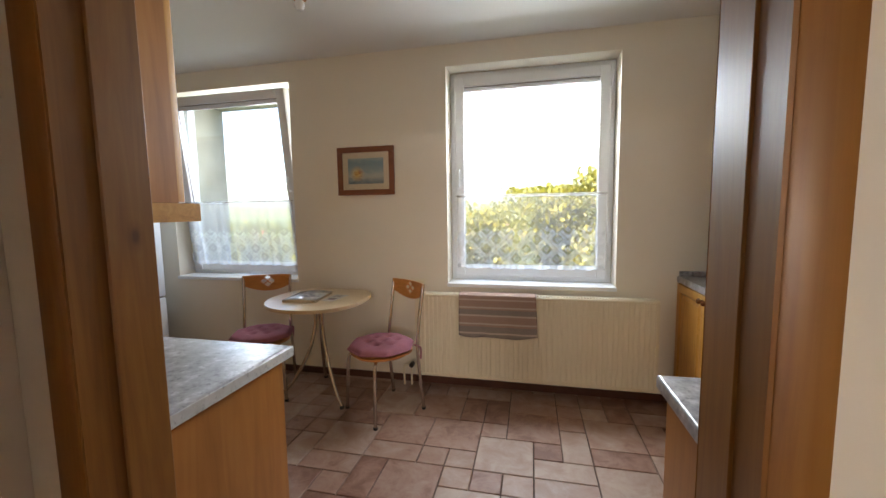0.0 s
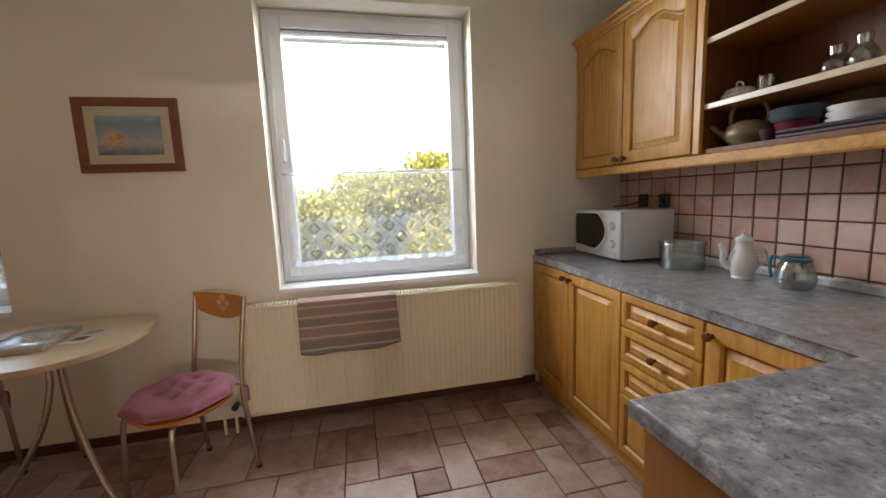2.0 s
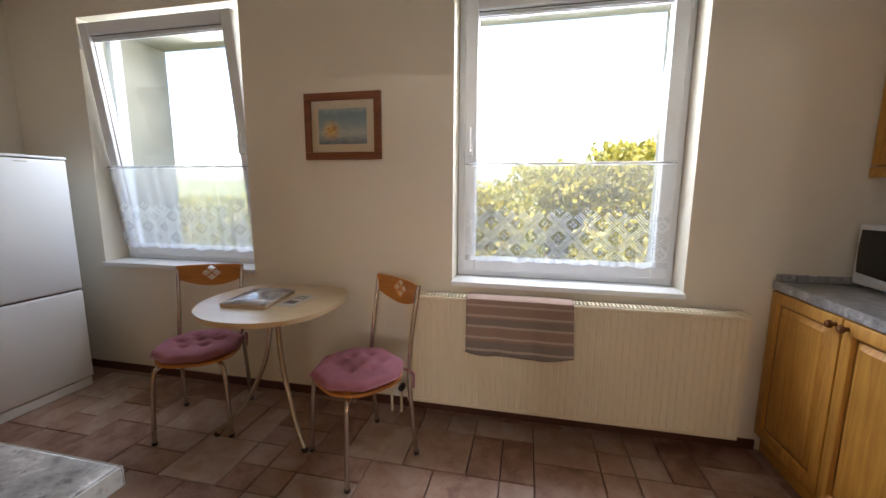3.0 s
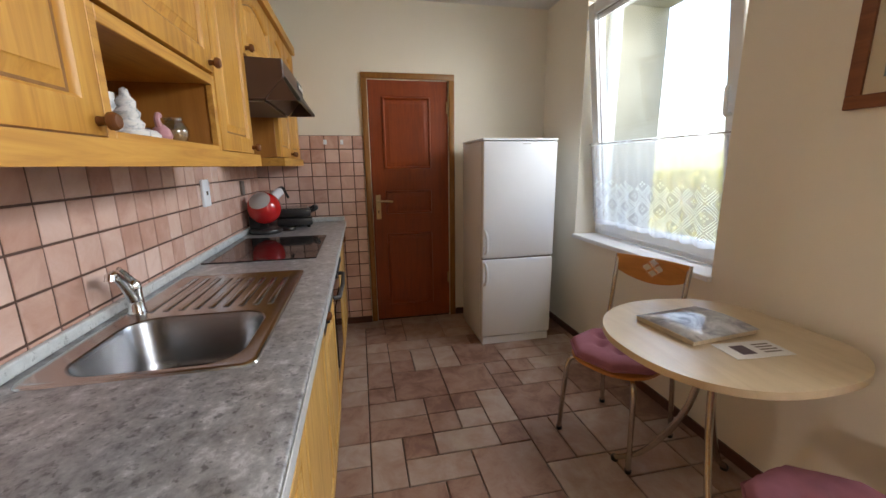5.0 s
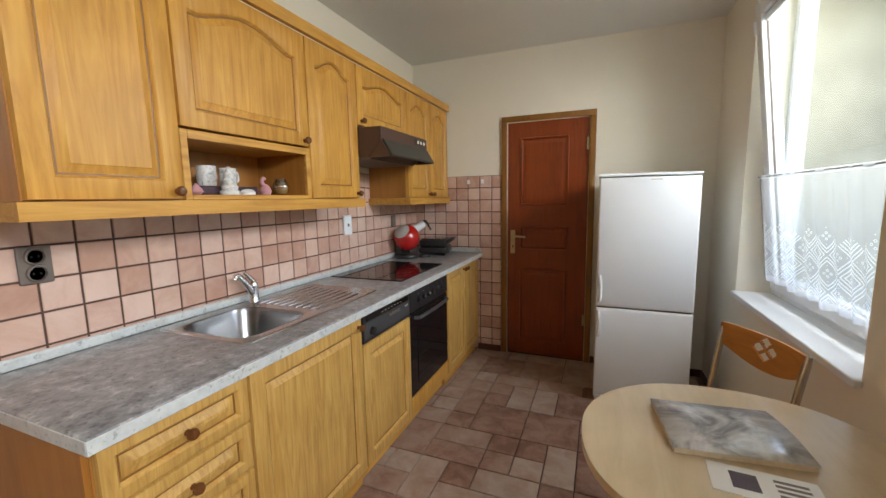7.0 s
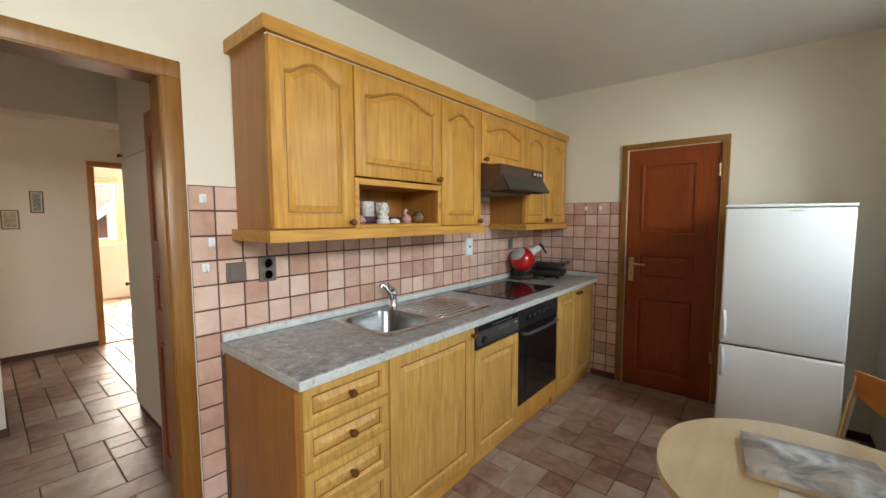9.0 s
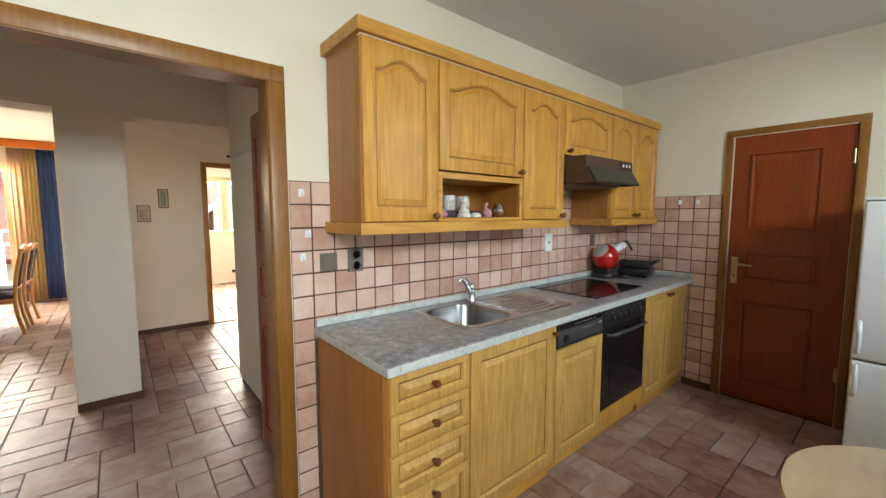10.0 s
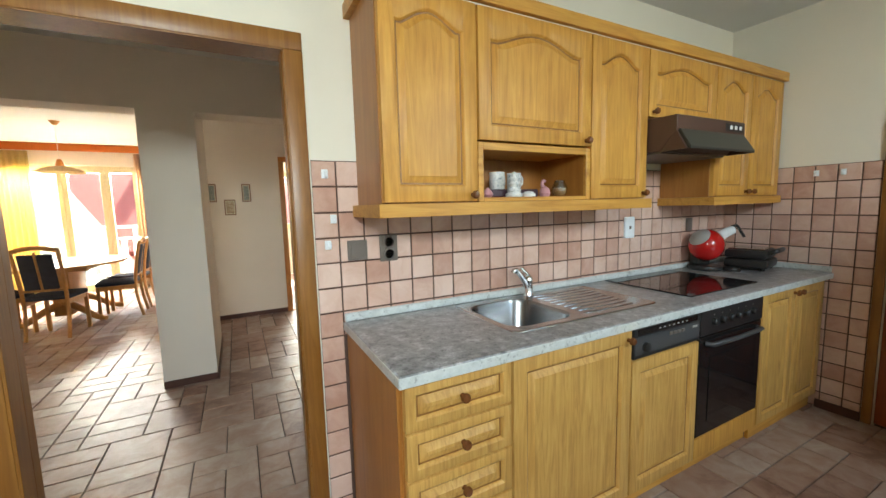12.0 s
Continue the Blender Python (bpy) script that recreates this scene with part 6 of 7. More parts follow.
# sockets above the microwave
for y in (2.10, 1.93):
    s = thing("wall_socket", Matrix.Translation((W - 0.010, y, 1.215)) @ pose(0, 0, 0, 0, 0, 90), "small dark square wall socket on the tiles", "socket", "dark wall sockets")
    part("plate", boxed(-0.04, 0.04, 0, 0.012, -0.04, 0.04, 0.004, 2), M["black"], s)
    part("insert", lathe([(0.024, 0), (0.022, 0.004), (0.018, -0.002), (0.0001, -0.002)], 18, at=(0, 0.012, 0), m=pose(0, 0, 0, -90)), M["switch"], s, "", True)
cord = tagged(part("power_cord", tube(curve([(W - 0.03, 2.10, 1.215), (W - 0.06, 2.12, 1.20), (W - 0.10, 2.18, 1.185), (W - 0.12, 2.25, 1.1815)], 6), 0.004, 6), M["black"], None, "", True), "black power cord of the microwave", "cable")

# glass bowl, coffee pot, carafe on the worktop
gb = thing("glass_bowl", pose(5.10, 1.60, TOP), "straight-sided clear glass dish on the worktop", "bowl")
part("bowl", lathe([(0.0001, 0.001), (0.095, 0.001), (0.10, 0.008), (0.102, 0.125), (0.105, 0.13), (0.099, 0.13), (0.096, 0.012), (0.0001, 0.008)], 40), M["ware"], gb, "", True)
lidr = part("rim", tube([(0.1025 * math.cos(t), 0.1025 * math.sin(t), 0.13) for t in (2 * math.pi * k / 40 for k in range(40))], 0.003, 6, closed=True), M["ware"], gb, "", True)
cp_ = thing("coffee_pot", pose(5.14, 1.32, TOP, 0, 0, 150) @ Matrix.Scale(0.84, 4), "white china coffee pot with a lid", "coffee pot")
part("body", lathe([(0.0001, 0.001), (0.045, 0.001), (0.048, 0.008), (0.042, 0.018), (0.058, 0.05), (0.064, 0.085), (0.055, 0.125), (0.038, 0.16), (0.034, 0.185), (0.040, 0.2), (0.0001, 0.2)], 28), M["white"], cp_, "", True)
part("lid", lathe([(0.041, 0.2), (0.036, 0.212), (0.014, 0.222), (0.008, 0.232), (0.013, 0.242), (0.0001, 0.25)], 24), M["white"], cp_, "", True)
part("spout", tube(curve([(0.055, 0, 0.06), (0.085, 0, 0.09), (0.088, 0, 0.14), (0.105, 0, 0.18)], 6), lambda s: 0.02 - 0.011 * s, 10), M["white"], cp_, "", True)
part("handle", tube(curve([(-0.05, 0, 0.13), (-0.09, 0, 0.15), (-0.10, 0, 0.10), (-0.058, 0, 0.06)], 6), 0.007, 8), M["white"], cp_, "", True)
cf = thing("glass_carafe", pose(5.15, 1.12, TOP) @ Matrix.Scale(0.8, 4), "glass coffee carafe with petrol blue handle", "carafe")
part("jug", lathe([(0.0001, 0.001), (0.06, 0.001), (0.078, 0.02), (0.082, 0.06), (0.07, 0.11), (0.052, 0.135), (0.055, 0.145), (0.05, 0.142), (0.066, 0.108), (0.078, 0.06), (0.0001, 0.006)], 30), M["ware"], cf, "", True)
part("handle", tube(curve([(-0.02, 0.055, 0.142), (-0.025, 0.09, 0.145), (-0.025, 0.10, 0.10), (-0.024, 0.088, 0.04)], 6), 0.008, 10), M["blueplastic"], cf, "petrol blue plastic handle", True)
part("collar", lathe([(0.056, 0.134), (0.06, 0.138), (0.06, 0.15), (0.054, 0.152)], 28), M["blueplastic"], cf, "blue plastic collar", True)
part("lid", lathe([(0.052, 0.153), (0.04, 0.165), (0.0001, 0.168)], 24), M["ware"], cf, "", True)

# crockery on the open shelf
SX = 5.12
tk = thing("teapot", pose(SX - 0.02, 1.30, SHELF[0], 0, 0, 125), "khaki stoneware teapot with a cane handle", "teapot")
part("body", lathe([(0.0001, 0.001), (0.05, 0.001), (0.078, 0.03), (0.082, 0.055), (0.066, 0.085), (0.035, 0.1), (0.0001, 0.1)], 28), M["khaki"], tk, "", True)
part("lid", lathe([(0.036, 0.1), (0.026, 0.108), (0.006, 0.112), (0.011, 0.124), (0.0001, 0.128)], 22), M["darkglaze"], tk, "dark glazed lid", True)
part("spout", tube(curve([(0.065, 0, 0.04), (0.10, 0, 0.07), (0.125, 0, 0.095)], 6), lambda s: 0.016 - 0.008 * s, 10), M["khaki"], tk, "", True)
part("handle", tube(curve([(-0.055, 0, 0.085), (-0.062, 0, 0.13), (-0.035, 0, 0.175), (0.02, 0, 0.18), (0.055, 0, 0.14), (0.056, 0, 0.085)], 6), 0.007, 8), M["cane"], tk, "bent cane handle", True)
cupd = thing("cup", pose(SX - 0.03, 1.205, SHELF[0]), "small dark glazed cup beside the teapot", "cup")
part("body", lathe([(0.0001, 0.001), (0.02, 0.001), (0.034, 0.03), (0.036, 0.05), (0.033, 0.05), (0.0001, 0.01)], 20), M["darkglaze"], cupd, "", True)


def bowl_stack(x, y, z, n, r, material, label, step=0.014, height=0.045):
    for k in range(n):
        o = thing("bowl", pose(x + 0.002 * (k % 3), y - 0.002 * (k % 2), z + k * step), label, "bowl", "stacked crockery")
        part("body", lathe([(0.0001, 0.0005), (r * 0.45, 0.0005), (r * 0.9, height * 0.55), (r, height), (r - 0.004, height), (r * 0.85, height * 0.6), (0.0001, 0.006)], 28), M[material], o, "", True)


bowl_stack(SX - 0.02, 1.115, SHELF[0], 1, 0.068, "maroon", "deep maroon ceramic bowl on the shelf", 0.02, 0.06)
bowl_stack(SX - 0.02, 1.115, SHELF[0] + 0.056, 3, 0.085, "bluegrey", "blue-grey ceramic bowl in a stack", 0.012, 0.03)
for k in range(3):
    o = thing("plate", pose(SX + 0.02, 0.96, SHELF[0] + 0.03 + k * 0.02), "white lidded plastic dish in a stack", "dish", "stacked dishes")
    part("dish", lathe([(0.0001, 0.0005), (0.072, 0.0005), (0.082, 0.012), (0.084, 0.0195), (0.0001, 0.0195)], 32), M["white"], o, "", True)
for k in range(2):
    o = thing("tray", pose(SX - 0.02, 0.93, SHELF[0] + k * 0.0145, 0, 0, 4 * k), "flat dark plum tray under the dishes", "tray", "stacked trays")
    part("tray", boxed(-0.12, 0.12, -0.17, 0.17, 0.0005, 0.014, 0.004, 2), M["plum"], o)
tu = thing("butter_dish", pose(SX - 0.02, 1.345, SHELF[1]), "small white china lidded dish", "dish")
part("dish", lathe([(0.0001, 0.0005), (0.045, 0.0005), (0.062, 0.02), (0.064, 0.028), (0.0001, 0.028)], 26), M["white"], tu, "", True)
part("lid", lathe([(0.06, 0.0285), (0.05, 0.05), (0.02, 0.06), (0.0001, 0.061)], 26), M["grey_print"], tu, "", True)
part("loop", tube(curve([(-0.018, 0, 0.058), (-0.012, 0, 0.078), (0.012, 0, 0.078), (0.018, 0, 0.058)], 5), 0.004, 8), M["white"], tu, "", True)
gl = thing("drinking_glass", pose(SX - 0.02, 1.235, SHELF[1]), "small clear drinking glass on the shelf", "glass")
part("glass", lathe([(0.0001, 0.001), (0.026, 0.001), (0.03, 0.03), (0.036, 0.07), (0.0345, 0.07), (0.027, 0.012), (0.0001, 0.01)], 22), M["ware"], gl, "", True)
for y, h, r in ((1.02, 0.10, 0.045), (0.95, 0.11, 0.04), (0.80, 0.06, 0.08)):
    j = thing("glass_jar", pose(SX - 0.01, y, SHELF[1]), "clear glass jar with a swelling body", "jar", "glass jars")
    part("jar", lathe([(0.0001, 0.001), (r * 0.7, 0.001), (r, h * 0.25), (r * 0.9, h * 0.55), (r * 0.5, h * 0.75), (r * 0.55, h), (r * 0.5, h), (r * 0.45, h * 0.75), (r * 0.85, h * 0.5), (0.0001, 0.01)], 24), M["ware"], j, "", True)
sp = thing("sugar_bowl", pose(SX, 1.10, SHELF[2]), "white china sugar bowl on the top shelf", "bowl")
part("bowl", lathe([(0.0001, 0.001), (0.03, 0.001), (0.055, 0.03), (0.05, 0.06), (0.02, 0.075), (0.0001, 0.085)], 24), M["white"], sp, "", True)

# things in the niche
NZ = ZB + 0.0185


def mug(x, y, z, r, h, material, label, turn=0):
    m = thing("mug", pose(x, y, z, 0, 0, turn), label, "mug", "mugs in the niche")
    part("body", lathe([(0.0001, 0.0005), (r * 0.92, 0.0005), (r, 0.006), (r, h), (r - 0.004, h), (r - 0.005, 0.008), (0.0001, 0.007)], 26), M[material], m, "", True)
    part("handle", tube(curve([(r - 0.003, 0, h * 0.8), (r + 0.022, 0, h * 0.78), (r + 0.024, 0, h * 0.35), (r - 0.003, 0, h * 0.25)], 6), 0.005, 8), M[material], m, "", True)


tr = thing("tray", pose(2.15, 0.17, NZ), "dark flat tray under the mugs", "tray")
part("tray", boxed(-0.13, 0.13, -0.06, 0.06, 0.0005, 0.035, 0.006, 2), M["plum"], tr)
mug(2.205, 0.165, NZ + 0.0355, 0.034, 0.078, "grey_print", "tall sprigged china mug in the niche", 200)
mug(2.11, 0.165, NZ + 0.0355, 0.032, 0.074, "grey_print", "sprigged china mug with handle turned out", 190)
bu = thing("china_boot", pose(2.18, 0.255, NZ, 0, 0, 0), "white ruffled china ornament standing in front", "ornament")
part("body", lathe([(0.0001, 0.0005), (0.036, 0.0005), (0.038, 0.014), (0.028, 0.02), (0.031, 0.032), (0.022, 0.042), (0.026, 0.055), (0.018, 0.066), (0.02, 0.08), (0.010, 0.092), (0.008, 0.105), (0.0001, 0.11)], 18), M["grey_print"], bu, "", True)
wl2 = thing("trinket_box", pose(2.094, 0.25, NZ), "small white china trinket box", "ornament")
part("body", lathe([(0.0001, 0.0005), (0.03, 0.0005), (0.03, 0.012), (0.02, 0.022), (0.0001, 0.026)], 22), M["white"], wl2, "", True)
pf = thing("figurine", pose(1.992, 0.24, NZ), "pink glazed little animal ornament", "ornament")
b = lathe([(0.0001, 0.0005), (0.02, 0.0005), (0.026, 0.016), (0.02, 0.035), (0.008, 0.046), (0.0001, 0.048)], 18)
tube(curve([(0.008, 0, 0.04), (0.016, 0, 0.058), (0.008, 0, 0.072), (-0.003, 0, 0.068)], 5), lambda s: 0.009 - 0.003 * s, 8, b)
part("body", b, M["pink"], pf, "", True)
pr_ = thing("shell", pose(2.30, 0.23, NZ), "small white and pink shell ornament", "ornament")
part("body", lathe([(0.0001, 0.0005), (0.014, 0.0005), (0.024, 0.012), (0.018, 0.026), (0.006, 0.038), (0.0001, 0.044)], 14), M["pink"], pr_, "", True)
jr = thing("glass_jar", pose(1.897, 0.235, NZ), "squat glass jar with amber contents", "jar")
part("jar", lathe([(0.0001, 0.0005), (0.024, 0.0005), (0.036, 0.02), (0.038, 0.04), (0.028, 0.062), (0.024, 0.064), (0.026, 0.074), (0.022, 0.074), (0.022, 0.062), (0.034, 0.04), (0.0001, 0.006)], 24), M["ware"], jr, "", True)
part("contents", lathe([(0.0001, 0.007), (0.022, 0.007), (0.031, 0.022), (0.031, 0.038), (0.0001, 0.04)], 20), M["cork"], jr, "amber contents", True)

# coffee machine, kettle and grill at the far end of the worktop
cm = thing("coffee_machine", pose(0.47, 0.132, TOP, 0, 0, -25), "red ball-shaped capsule coffee machine", "coffee machine")
part("base", prism([(0.10 * math.cos(t), 0.105 * math.sin(t)) for t in (2 * math.pi * k / 28 for k in range(28))], 0.0005, 0.03, 0.008), M["black"], cm, "", True)
part("neck", boxed(-0.05, 0.05, -0.09, -0.01, 0.028, 0.12, 0.015, 3), M["black"], cm, "", True)
b = bmesh.new()
bmesh.ops.create_uvsphere(b, u_segments=36, v_segments=22, radius=0.106, matrix=Matrix.Translation((0, 0.005, 0.166)))
part("ball", b, M["red"], cm, "glossy red round body", True)
b = bmesh.new()
bmesh.ops.create_uvsphere(b, u_segments=36, v_segments=22, radius=0.1075, matrix=Matrix.Translation((0, 0.005, 0.166)))
bmesh.ops.bisect_plane(b, geom=b.verts[:] + b.edges[:] + b.faces[:], plane_co=(0.060, 0.022, 0.222), plane_no=(0.72, 0.2, 0.66), clear_inner=True)
part("cap", b, M["capgrey"], cm, "pale grey upper cap", True)
part("head", tube(curve([(-0.085, 0.01, 0.222), (-0.115, 0.01, 0.238), (-0.15, 0.01, 0.254), (-0.175, 0.01, 0.263)], 4), lambda s: 0.034 - 0.005 * s, 18), M["enamel"], cm, "pale metal brewing head", True)
part("lever", tube(curve([(-0.165, 0.01, 0.285), (-0.20, 0.015, 0.29), (-0.225, 0.02, 0.25), (-0.25, 0.02, 0.215)], 5), 0.009, 8), M["black"], cm, "", True)
pk = thing("coaster", pose(0.40, 0.262, TOP), "small round black cup stand", "stand")
part("disc", lathe([(0.0001, 0.0005), (0.05, 0.0005), (0.052, 0.006), (0.048, 0.01), (0.048, 0.016), (0.044, 0.022), (0.0001, 0.022)], 26), M["black"], pk, "", True)
cg = thing("contact_grill", pose(0.21, 0.28, TOP, 0, 0, 10) @ Matrix.Diagonal((1, 1, 1.35, 1)), "black and silver contact grill, closed", "contact grill")
part("base", boxed(-0.12, 0.12, -0.12, 0.12, 0.012, 0.055, 0.014, 2), M["black"], cg, "", True)
lid = part("lid", boxed(-0.118, 0.118, -0.118, 0.112, 0.058, 0.10, 0.014, 2), M["black"], cg, "", True)
part("top_plate", boxed(-0.10, 0.10, -0.10, 0.095, 0.0995, 0.106, 0.003, 2), M["steel"], lid, "brushed steel top plate")
part("grip", tube(curve([(-0.08, 0.11, 0.085), (-0.07, 0.155, 0.10), (0.07, 0.155, 0.10), (0.08, 0.11, 0.085)], 6), 0.011, 8), M["black"], lid, "black grip", True)
for x in (-0.09, 0.09):
    for y in (-0.09, 0.09):
        part("foot", lathe([(0.012, 0), (0.012, 0.012), (0.0001, 0.012)], 8, at=(x, y, 0.0005)), M["black"], cg)
# wall fittings
ws = thing("wall_socket", pose(2.677, 0.010, 1.186), "brown-grey double wall socket on the tiles", "socket")
pl_ = part("plate", boxed(-0.04, 0.04, 0, 0.012, -0.057, 0.057, 0.004, 2), M["switch"], ws)
for z in (-0.026, 0.026):
    part("insert", lathe([(0.027, 0), (0.025, 0.008), (0.021, 0.009), (0.019, -0.001), (0.0001, -0.001)], 20, at=(0, 0.012, z), m=pose(0, 0, 0, -90)), M["switch"], pl_, "", True)
    for x in (-0.008, 0.008):
        part("pin_hole", lathe([(0.003, 0), (0.003, 0.0015), (0.0001, 0.0015)], 8, at=(x, 0.0125, z), m=pose(0, 0, 0, -90)), M["black"], pl_)
sw = thing("light_switch", pose(2.814, 0.010, 1.186), "brown-grey square rocker light switch", "light switch")
part("plate", boxed(-0.042, 0.042, 0, 0.010, -0.042, 0.042, 0.004, 2), M["switch"], sw)
part("rocker", boxed(-0.030, 0.030, 0.0102, 0.016, -0.030, 0.030, 0.003, 2), M["switch"], sw)
gs = thing("wall_switch", pose(1.098, 0.010, 1.198), "white rounded wall switch above the worktop", "switch")
part("plate", boxed(-0.044, 0.044, 0, 0.012, -0.066, 0.066, 0.011, 3), M["pvc"], gs, "", True)
part("key", boxed(-0.009, 0.009, 0.0122, 0.0165, -0.010, 0.010, 0.002), M["switch"], gs, "small grey key")
ds = thing("wall_socket", pose(0.47, 0.010, 1.19), "narrow dark wall socket behind the coffee machine", "socket")
part("plate", boxed(-0.03, 0.03, 0, 0.014, -0.045, 0.045, 0.004, 2), M["switch"], ds)


def hook(m, label="small white adhesive hook stuck to a tile"):
    h = thing("wall_hook", m, label, "hook", "adhesive hooks")
    part("pad", boxed(-0.013, 0.013, 0, 0.004, -0.018, 0.018, 0.003, 2), M["pvc"], h)
    part("hook", tube(curve([(0, 0.003, 0.008), (0, 0.012, 0.0), (0, 0.016, -0.014), (0, 0.022, -0.012), (0, 0.023, -0.004)], 4), 0.004, 8), M["pvc"], h, "", True)


for x, z in ((2.93, 1.50), (2.905, 1.32), (2.932, 1.215)):
    hook(pose(x, 0.0095, z))
for x, z in ((3.995, 1.50), (3.998, 1.17)):
    hook(pose(x, 0.0095, z))
for y in (0.52, 0.645):
    hook(Matrix.Translation((0.0095, y, 1.503)) @ pose(0, 0, 0, 0, 0, -90))

# on the table
# grey photo print, its tones lightened to include the window's reflection
M["glossy"] = canvas("glossy_magazine_cover", [(0.32, (0.20, 0.21, 0.23)), (0.45, (0.40, 0.42, 0.46)), (0.56, (0.60, 0.62, 0.65)), (0.70, (0.76, 0.77, 0.79))], 8)
nt_ = M["glossy"].node_tree.nodes["Principled BSDF"]
nt_.inputs["Roughness"].default_value = 0.12
M["paper"] = paint("paper_edges", (0.66, 0.55, 0.40), 0.9, 0.1, 60)
mg = thing("magazine", pose(2.155, 1.905, 0.7455, 0, 0, 6), "thick glossy grey magazine lying on the table", "magazine")
part("page_block", boxed(-0.118, 0.116, -0.142, 0.142, 0.001, 0.016, 0.001), M["paper"], mg, "worn page edges")
b = bmesh.new()
rows = []
for k in range(9):
    u = k / 8
    rows.append([b.verts.new((-0.12 + 0.24 * u, y, 0.0163 + 0.010 * math.sin(math.pi * u) * (0.4 + 0.6 * (y > 0)) + 0.002 * u)) for y in (-0.145, -0.05, 0.05, 0.145)])
for r0, r1 in zip(rows, rows[1:]):
    for j in range(3):
        b.faces.new((r0[j], r1[j], r1[j + 1], r0[j + 1]))
c = part("cover", b, M["glossy"], mg, "glossy grey cover", True)
md3 = c.modifiers.new("thick", "SOLIDIFY")
md3.thickness = 0.0008
lf = thing("leaflet", pose(2.345, 1.935, 0.7455, 0, 0, -4), "folded white leaflet with a dark printed block", "leaflet")
part("sheet", boxed(-0.05, 0.05, -0.10, 0.10, 0.0003, 0.002), M["white"], lf)
part("printed_block", boxed(-0.028, 0.028, -0.06, -0.01, 0.0021, 0.0026), M["plum"], lf, "dark printed block")
for k in range(4):
    part("text_bar", boxed(-0.03 + k * 0.016, -0.022 + k * 0.016, 0.02, 0.08, 0.0021, 0.0026), M["switch"], lf)

# kitchen pendant
kp = thing("pendant_lamp", pose(2.65, 1.16, 0), "small turned wooden pendant lamp holder with bulb", "pendant lamp")
part("ceiling_rose", lathe([(0.0001, 2.50), (0.02, 2.50), (0.045, 2.525), (0.05, 2.539), (0.0001, 2.539)], 18), M["beech"], kp, "", True)
part("cord", tube([(0, 0, 2.50), (0, 0, 2.40)], 0.004, 6), M["white"], kp)
part("holder", lathe([(0.0001, 2.405), (0.018, 2.405), (0.03, 2.38), (0.034, 2.33), (0.032, 2.315), (0.0001, 2.315)], 20), M["orangewood"], kp, "turned wooden holder", True)
part("bulb", lathe([(0.012, 2.316), (0.022, 2.30), (0.024, 2.285), (0.015, 2.268), (0.0001, 2.264)], 18), M["white"], kp, "frosted unlit bulb", True)

# ---- floor and wall tiles ----
FLOOR = bpy.data.objects["floor"]
MOD, FX0, FY0 = 0.155, -0.008, -0.029


def tile_mesh(name, w, h, t, gap, chamfer, material):
    """One tile lying in x and y, its face up at 0."""
    b = bmesh.new()
    rows = []
    for i, z in ((gap / 2, -t), (gap / 2, -chamfer), (gap / 2 + chamfer * 1.2, 0.0)):
        rows.append([b.verts.new(p) for p in ((i, i, z), (w - i, i, z), (w - i, h - i, z), (i, h - i, z))])
    for r0, r1 in zip(rows, rows[1:]):
        for k in range(4):
            b.faces.new((r0[k], r0[(k + 1) % 4], r1[(k + 1) % 4], r1[k]))
    b.faces.new(rows[-1])
    return mesh_of(name, b, material)


SIZES = {s: tile_mesh("floor_tile", s[0] * MOD, s[1] * MOD, 0.012, 0.0055, 0.0025, M["floor_tile"]) for s in ((1, 1), (2, 1), (1, 2), (2, 2), (3, 2), (2, 3))}
rnd = random.Random(11)
taken, laid = set(), []
i0, i1, j0, j1 = 0, 46, -47, 16
for j in range(j1 - 1, j0 - 1, -1):
    for i in range(i0, i1):
        if (i, j) in taken:
            continue
        order = [s for s in ((2, 2), (2, 1), (1, 2), (1, 1), (1, 1), (2, 1), (1, 2), (2, 2))]
        rnd.shuffle(order)
        for w, h in order + [(1, 1)]:
            cells = [(i + a, j - c) for a in range(w) for c in range(h)]
            if all(c not in taken and c[0] < i1 for c in cells):
                taken.update(cells)
                laid.append((i, j - h + 1, w, h))
                break


def floor_seen(x, y):
    if y > 0:
        return x < 4.85 and not (y < 0.42 and x < 2.8) and not (y < 0.42 and x > 4.1) and y < D + 0.1
    return True


far_verts, far_faces = [], []
for i, j, w, h in laid:
    x, y = FX0 + i * MOD, FY0 + j * MOD
    cx3, cy3 = x + w * MOD / 2, y + h * MOD / 2
    if cy3 > -0.0 and floor_seen(cx3, cy3) or (-2.2 < cy3 <= 0 and 2.7 < cx3 < 4.6):
        ob = new("floor_tile", SIZES[w, h])
        ob.location = (x, y, rnd.uniform(-0.0012, 0.0002))
        ob.parent = FLOOR
    elif cy3 <= 0:
        z, g, c = rnd.uniform(-0.001, 0.0), 0.0028, 0.006
        n = len(far_verts)
        far_verts += [(x + g, y + g, z - 0.011), (x + w * MOD - g, y + g, z - 0.011), (x + w * MOD - g, y + h * MOD - g, z - 0.011), (x + g, y + h * MOD - g, z - 0.011)]
        far_verts += [(x + c, y + c, z), (x + w * MOD - c, y + c, z), (x + w * MOD - c, y + h * MOD - c, z), (x + c, y + h * MOD - c, z)]
        far_faces += [(n + 4, n + 5, n + 6, n + 7)] + [(n + k, n + (k + 1) % 4, n + 4 + (k + 1) % 4, n + 4 + k) for k in range(4)]
me = bpy.data.meshes.new("far_floor_tiles")
me.from_pydata(far_verts, [], far_faces)
me.materials.append(M["floor_tile_far"])
ft = new("far_floor_tiles", me)
ft.parent = FLOOR
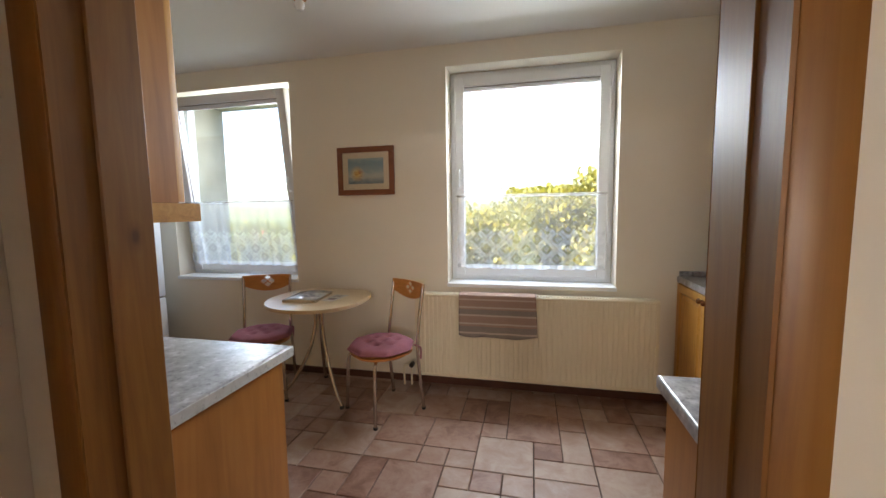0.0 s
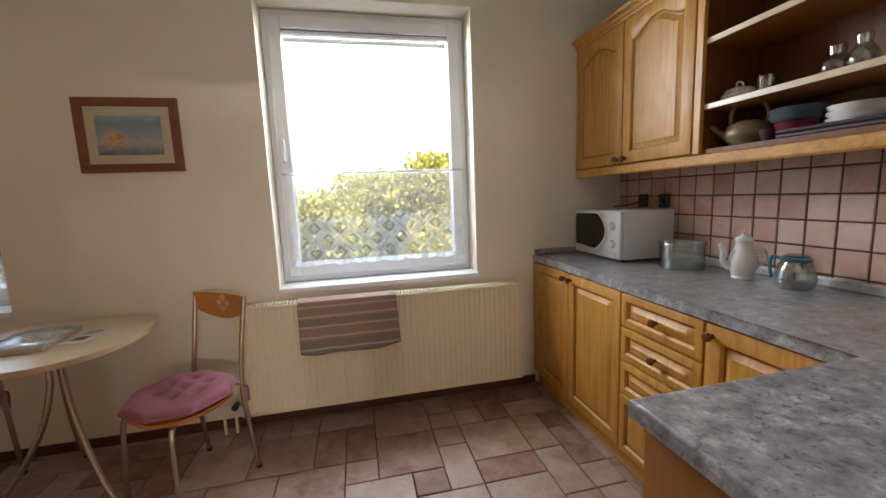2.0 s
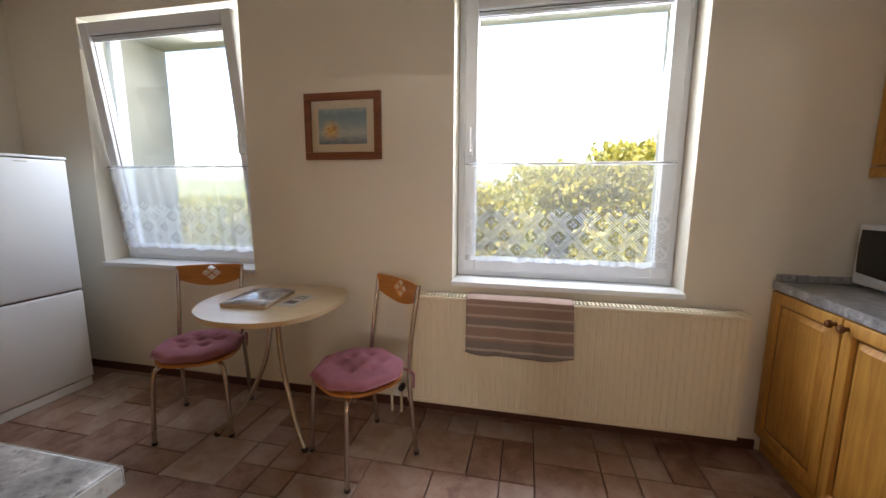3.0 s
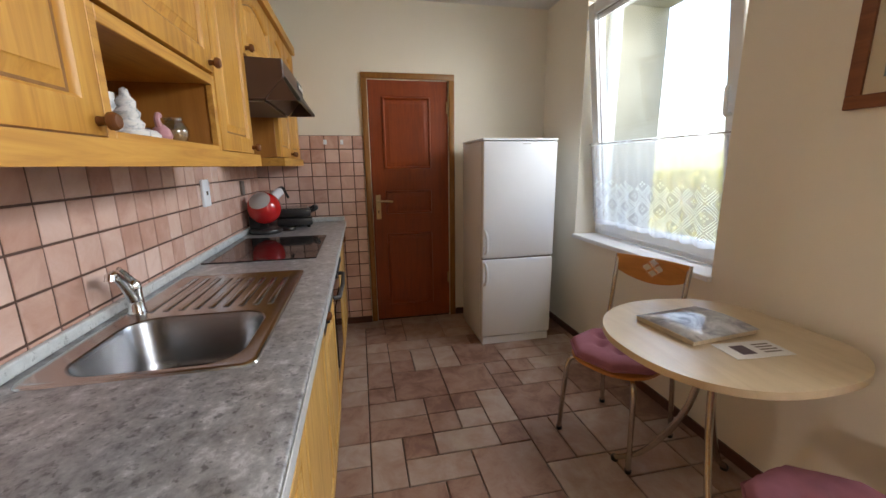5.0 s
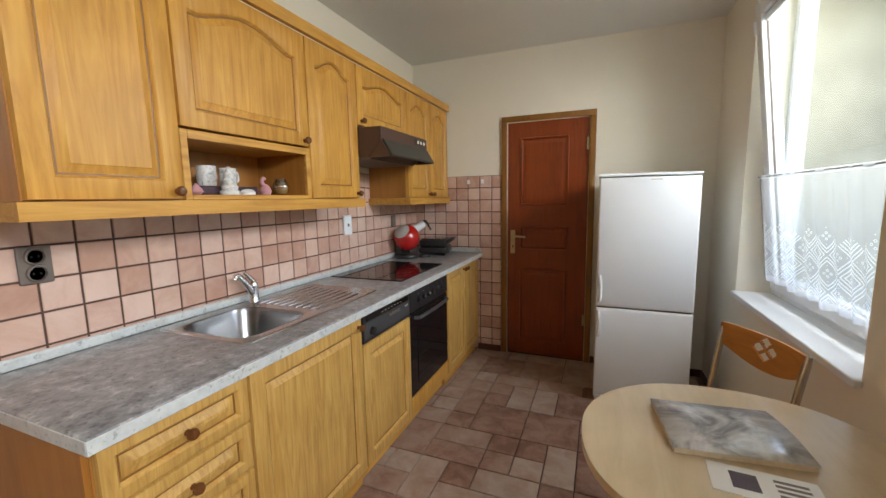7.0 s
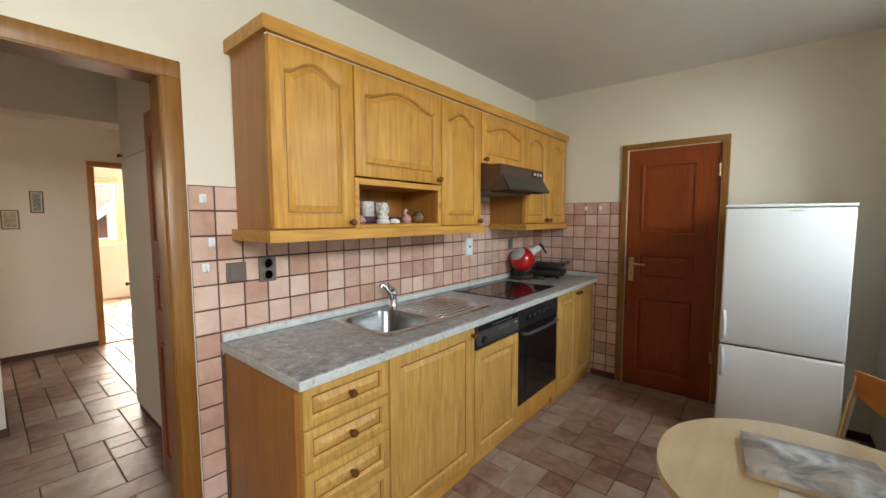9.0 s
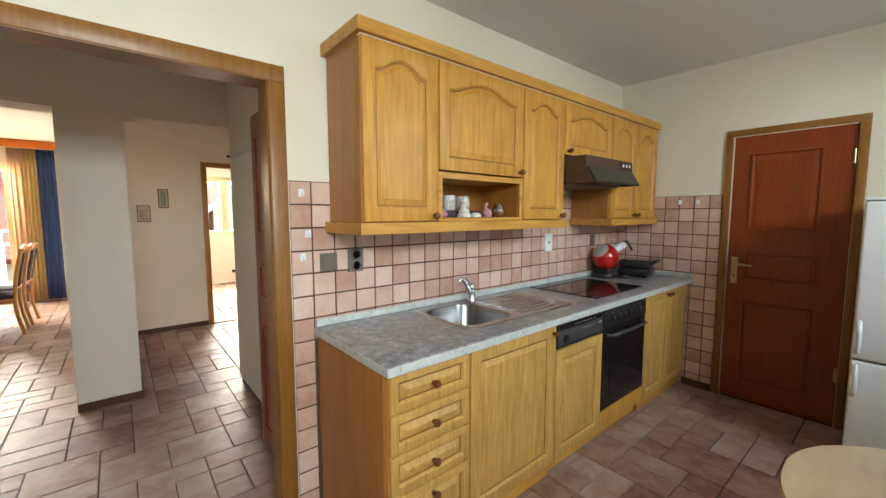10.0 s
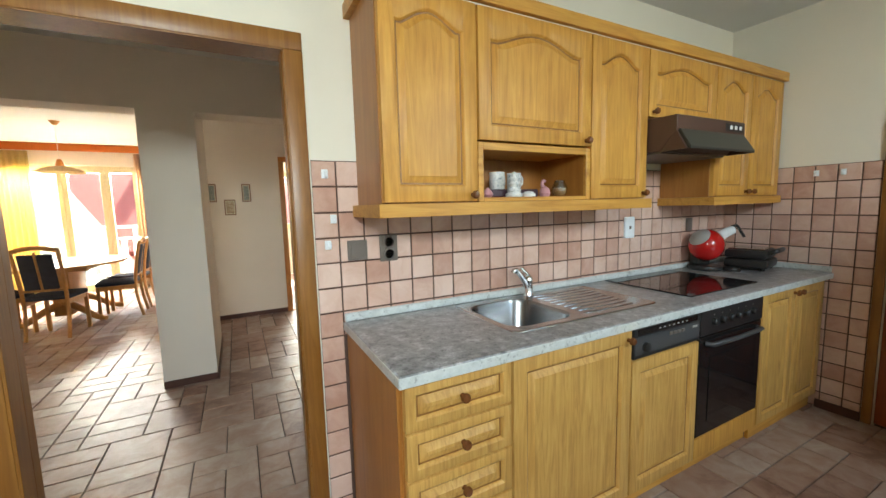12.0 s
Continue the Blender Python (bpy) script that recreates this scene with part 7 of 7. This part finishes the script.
tagged(ft, "rustic floor tiles of the hall and dining room", "", "", "stuff")

PX, PZ, ZTOP = 0.1065, 0.1035, 1.553
full = tile_mesh("wall_tile", PX, PZ, 0.005, 0.0068, 0.0022, M["wall_tile"])
cuts = {}


def lay(wall, m, w, z0, z1, start, skip):
    """Lays tiles in x (from start) and down from the top line, in the plane of m; skip tells which stay hidden."""
    k0 = math.floor((0 - start) / PX) - 1
    for k in range(k0, int(w / PX) + 3):
        a, b2 = max(0, start + k * PX), min(w, start + (k + 1) * PX)
        if b2 - a < 0.015:
            continue
        for r in range(16):
            hi, lo = ZTOP - r * PZ, ZTOP - (r + 1) * PZ
            lo2, hi2 = max(lo, z0), min(hi, z1)
            if hi2 - lo2 < 0.012 or skip((a + b2) / 2, (lo2 + hi2) / 2):
                continue
            key = (round(b2 - a, 3), round(hi2 - lo2, 3))
            if abs(key[0] - PX) < 0.002 and abs(key[1] - PZ) < 0.002:
                me2 = full
            else:
                if key not in cuts:
                    cuts[key] = tile_mesh("wall_tile", key[0], key[1], 0.005, 0.0068, 0.0022, M["wall_tile"])
                me2 = cuts[key]
            ob2 = new("wall_tile", me2)
            ob2.matrix_basis = m @ Matrix.Translation((a, lo2, 0.0085 + rnd.uniform(-0.0004, 0.0003))) @ pose(0, 0, 0, rnd.uniform(-0.25, 0.25), rnd.uniform(-0.25, 0.25))
            ob2.parent = wall


SOUTH, WEST, EAST = bpy.data.objects["wall_south"], bpy.data.objects["wall_west"], bpy.data.objects["wall_east"]
# the plane's own x runs along the wall, its y upwards, and its face looks into the room
south_m = Matrix(((-1, 0, 0, 2.983), (0, 0, 1, 0), (0, 1, 0, 0), (0, 0, 0, 1)))
west_m = Matrix(((0, 0, 1, 0), (1, 0, 0, 0), (0, 1, 0, 0), (0, 0, 0, 1)))
east_m = Matrix(((0, 0, -1, W), (-1, 0, 0, D - 0.002), (0, 1, 0, 0), (0, 0, 0, 1)))
south2_m = Matrix(((-1, 0, 0, 4.5), (0, 0, 1, 0), (0, 1, 0, 0), (0, 0, 0, 1)))


def skip_south(a, z):
    x = 2.983 - a
    if x < 2.86 and z < 0.87:
        return True
    if z > 1.40 and (x < 0.76 or 1.44 < x < 2.76):
        return True
    return z > 1.63


lay(SOUTH, south_m, 2.975, 0.004, ZTOP, -0.009, skip_south)
lay(SOUTH, south2_m, 4.5 - DOOR_R - 0.070, 0.004, ZTOP, -0.04, lambda a, z: a < 0.42 and z < 0.87)
lay(WEST, west_m, 0.808, 0.004, ZTOP, -0.02, lambda a, z: (a < 0.56 and z < 0.87) or (a < 0.28 and z > 1.4))
lay(EAST, east_m, 2.0, 0.90, 1.42, -0.03, lambda a, z: False)
structure("wall_grout", boxed(0.004, 2.98, 0.0005, 0.0045, 0.002, ZTOP), M["wgrout"], "brownish grout between the wall tiles", "grout")
structure("wall_grout", boxed(DOOR_R + 0.072, 4.5, 0.0005, 0.0045, 0.002, ZTOP), M["wgrout"], "brownish grout between the wall tiles", "grout")
structure("wall_grout", boxed(0.0005, 0.0045, 0.005, 0.808, 0.002, ZTOP), M["wgrout"], "brownish grout between the wall tiles", "grout")
structure("wall_grout", boxed(W - 0.0045, W - 0.0005, 0.33, D - 0.001, 0.89, 1.425), M["wgrout"], "brownish grout between the wall tiles", "grout")
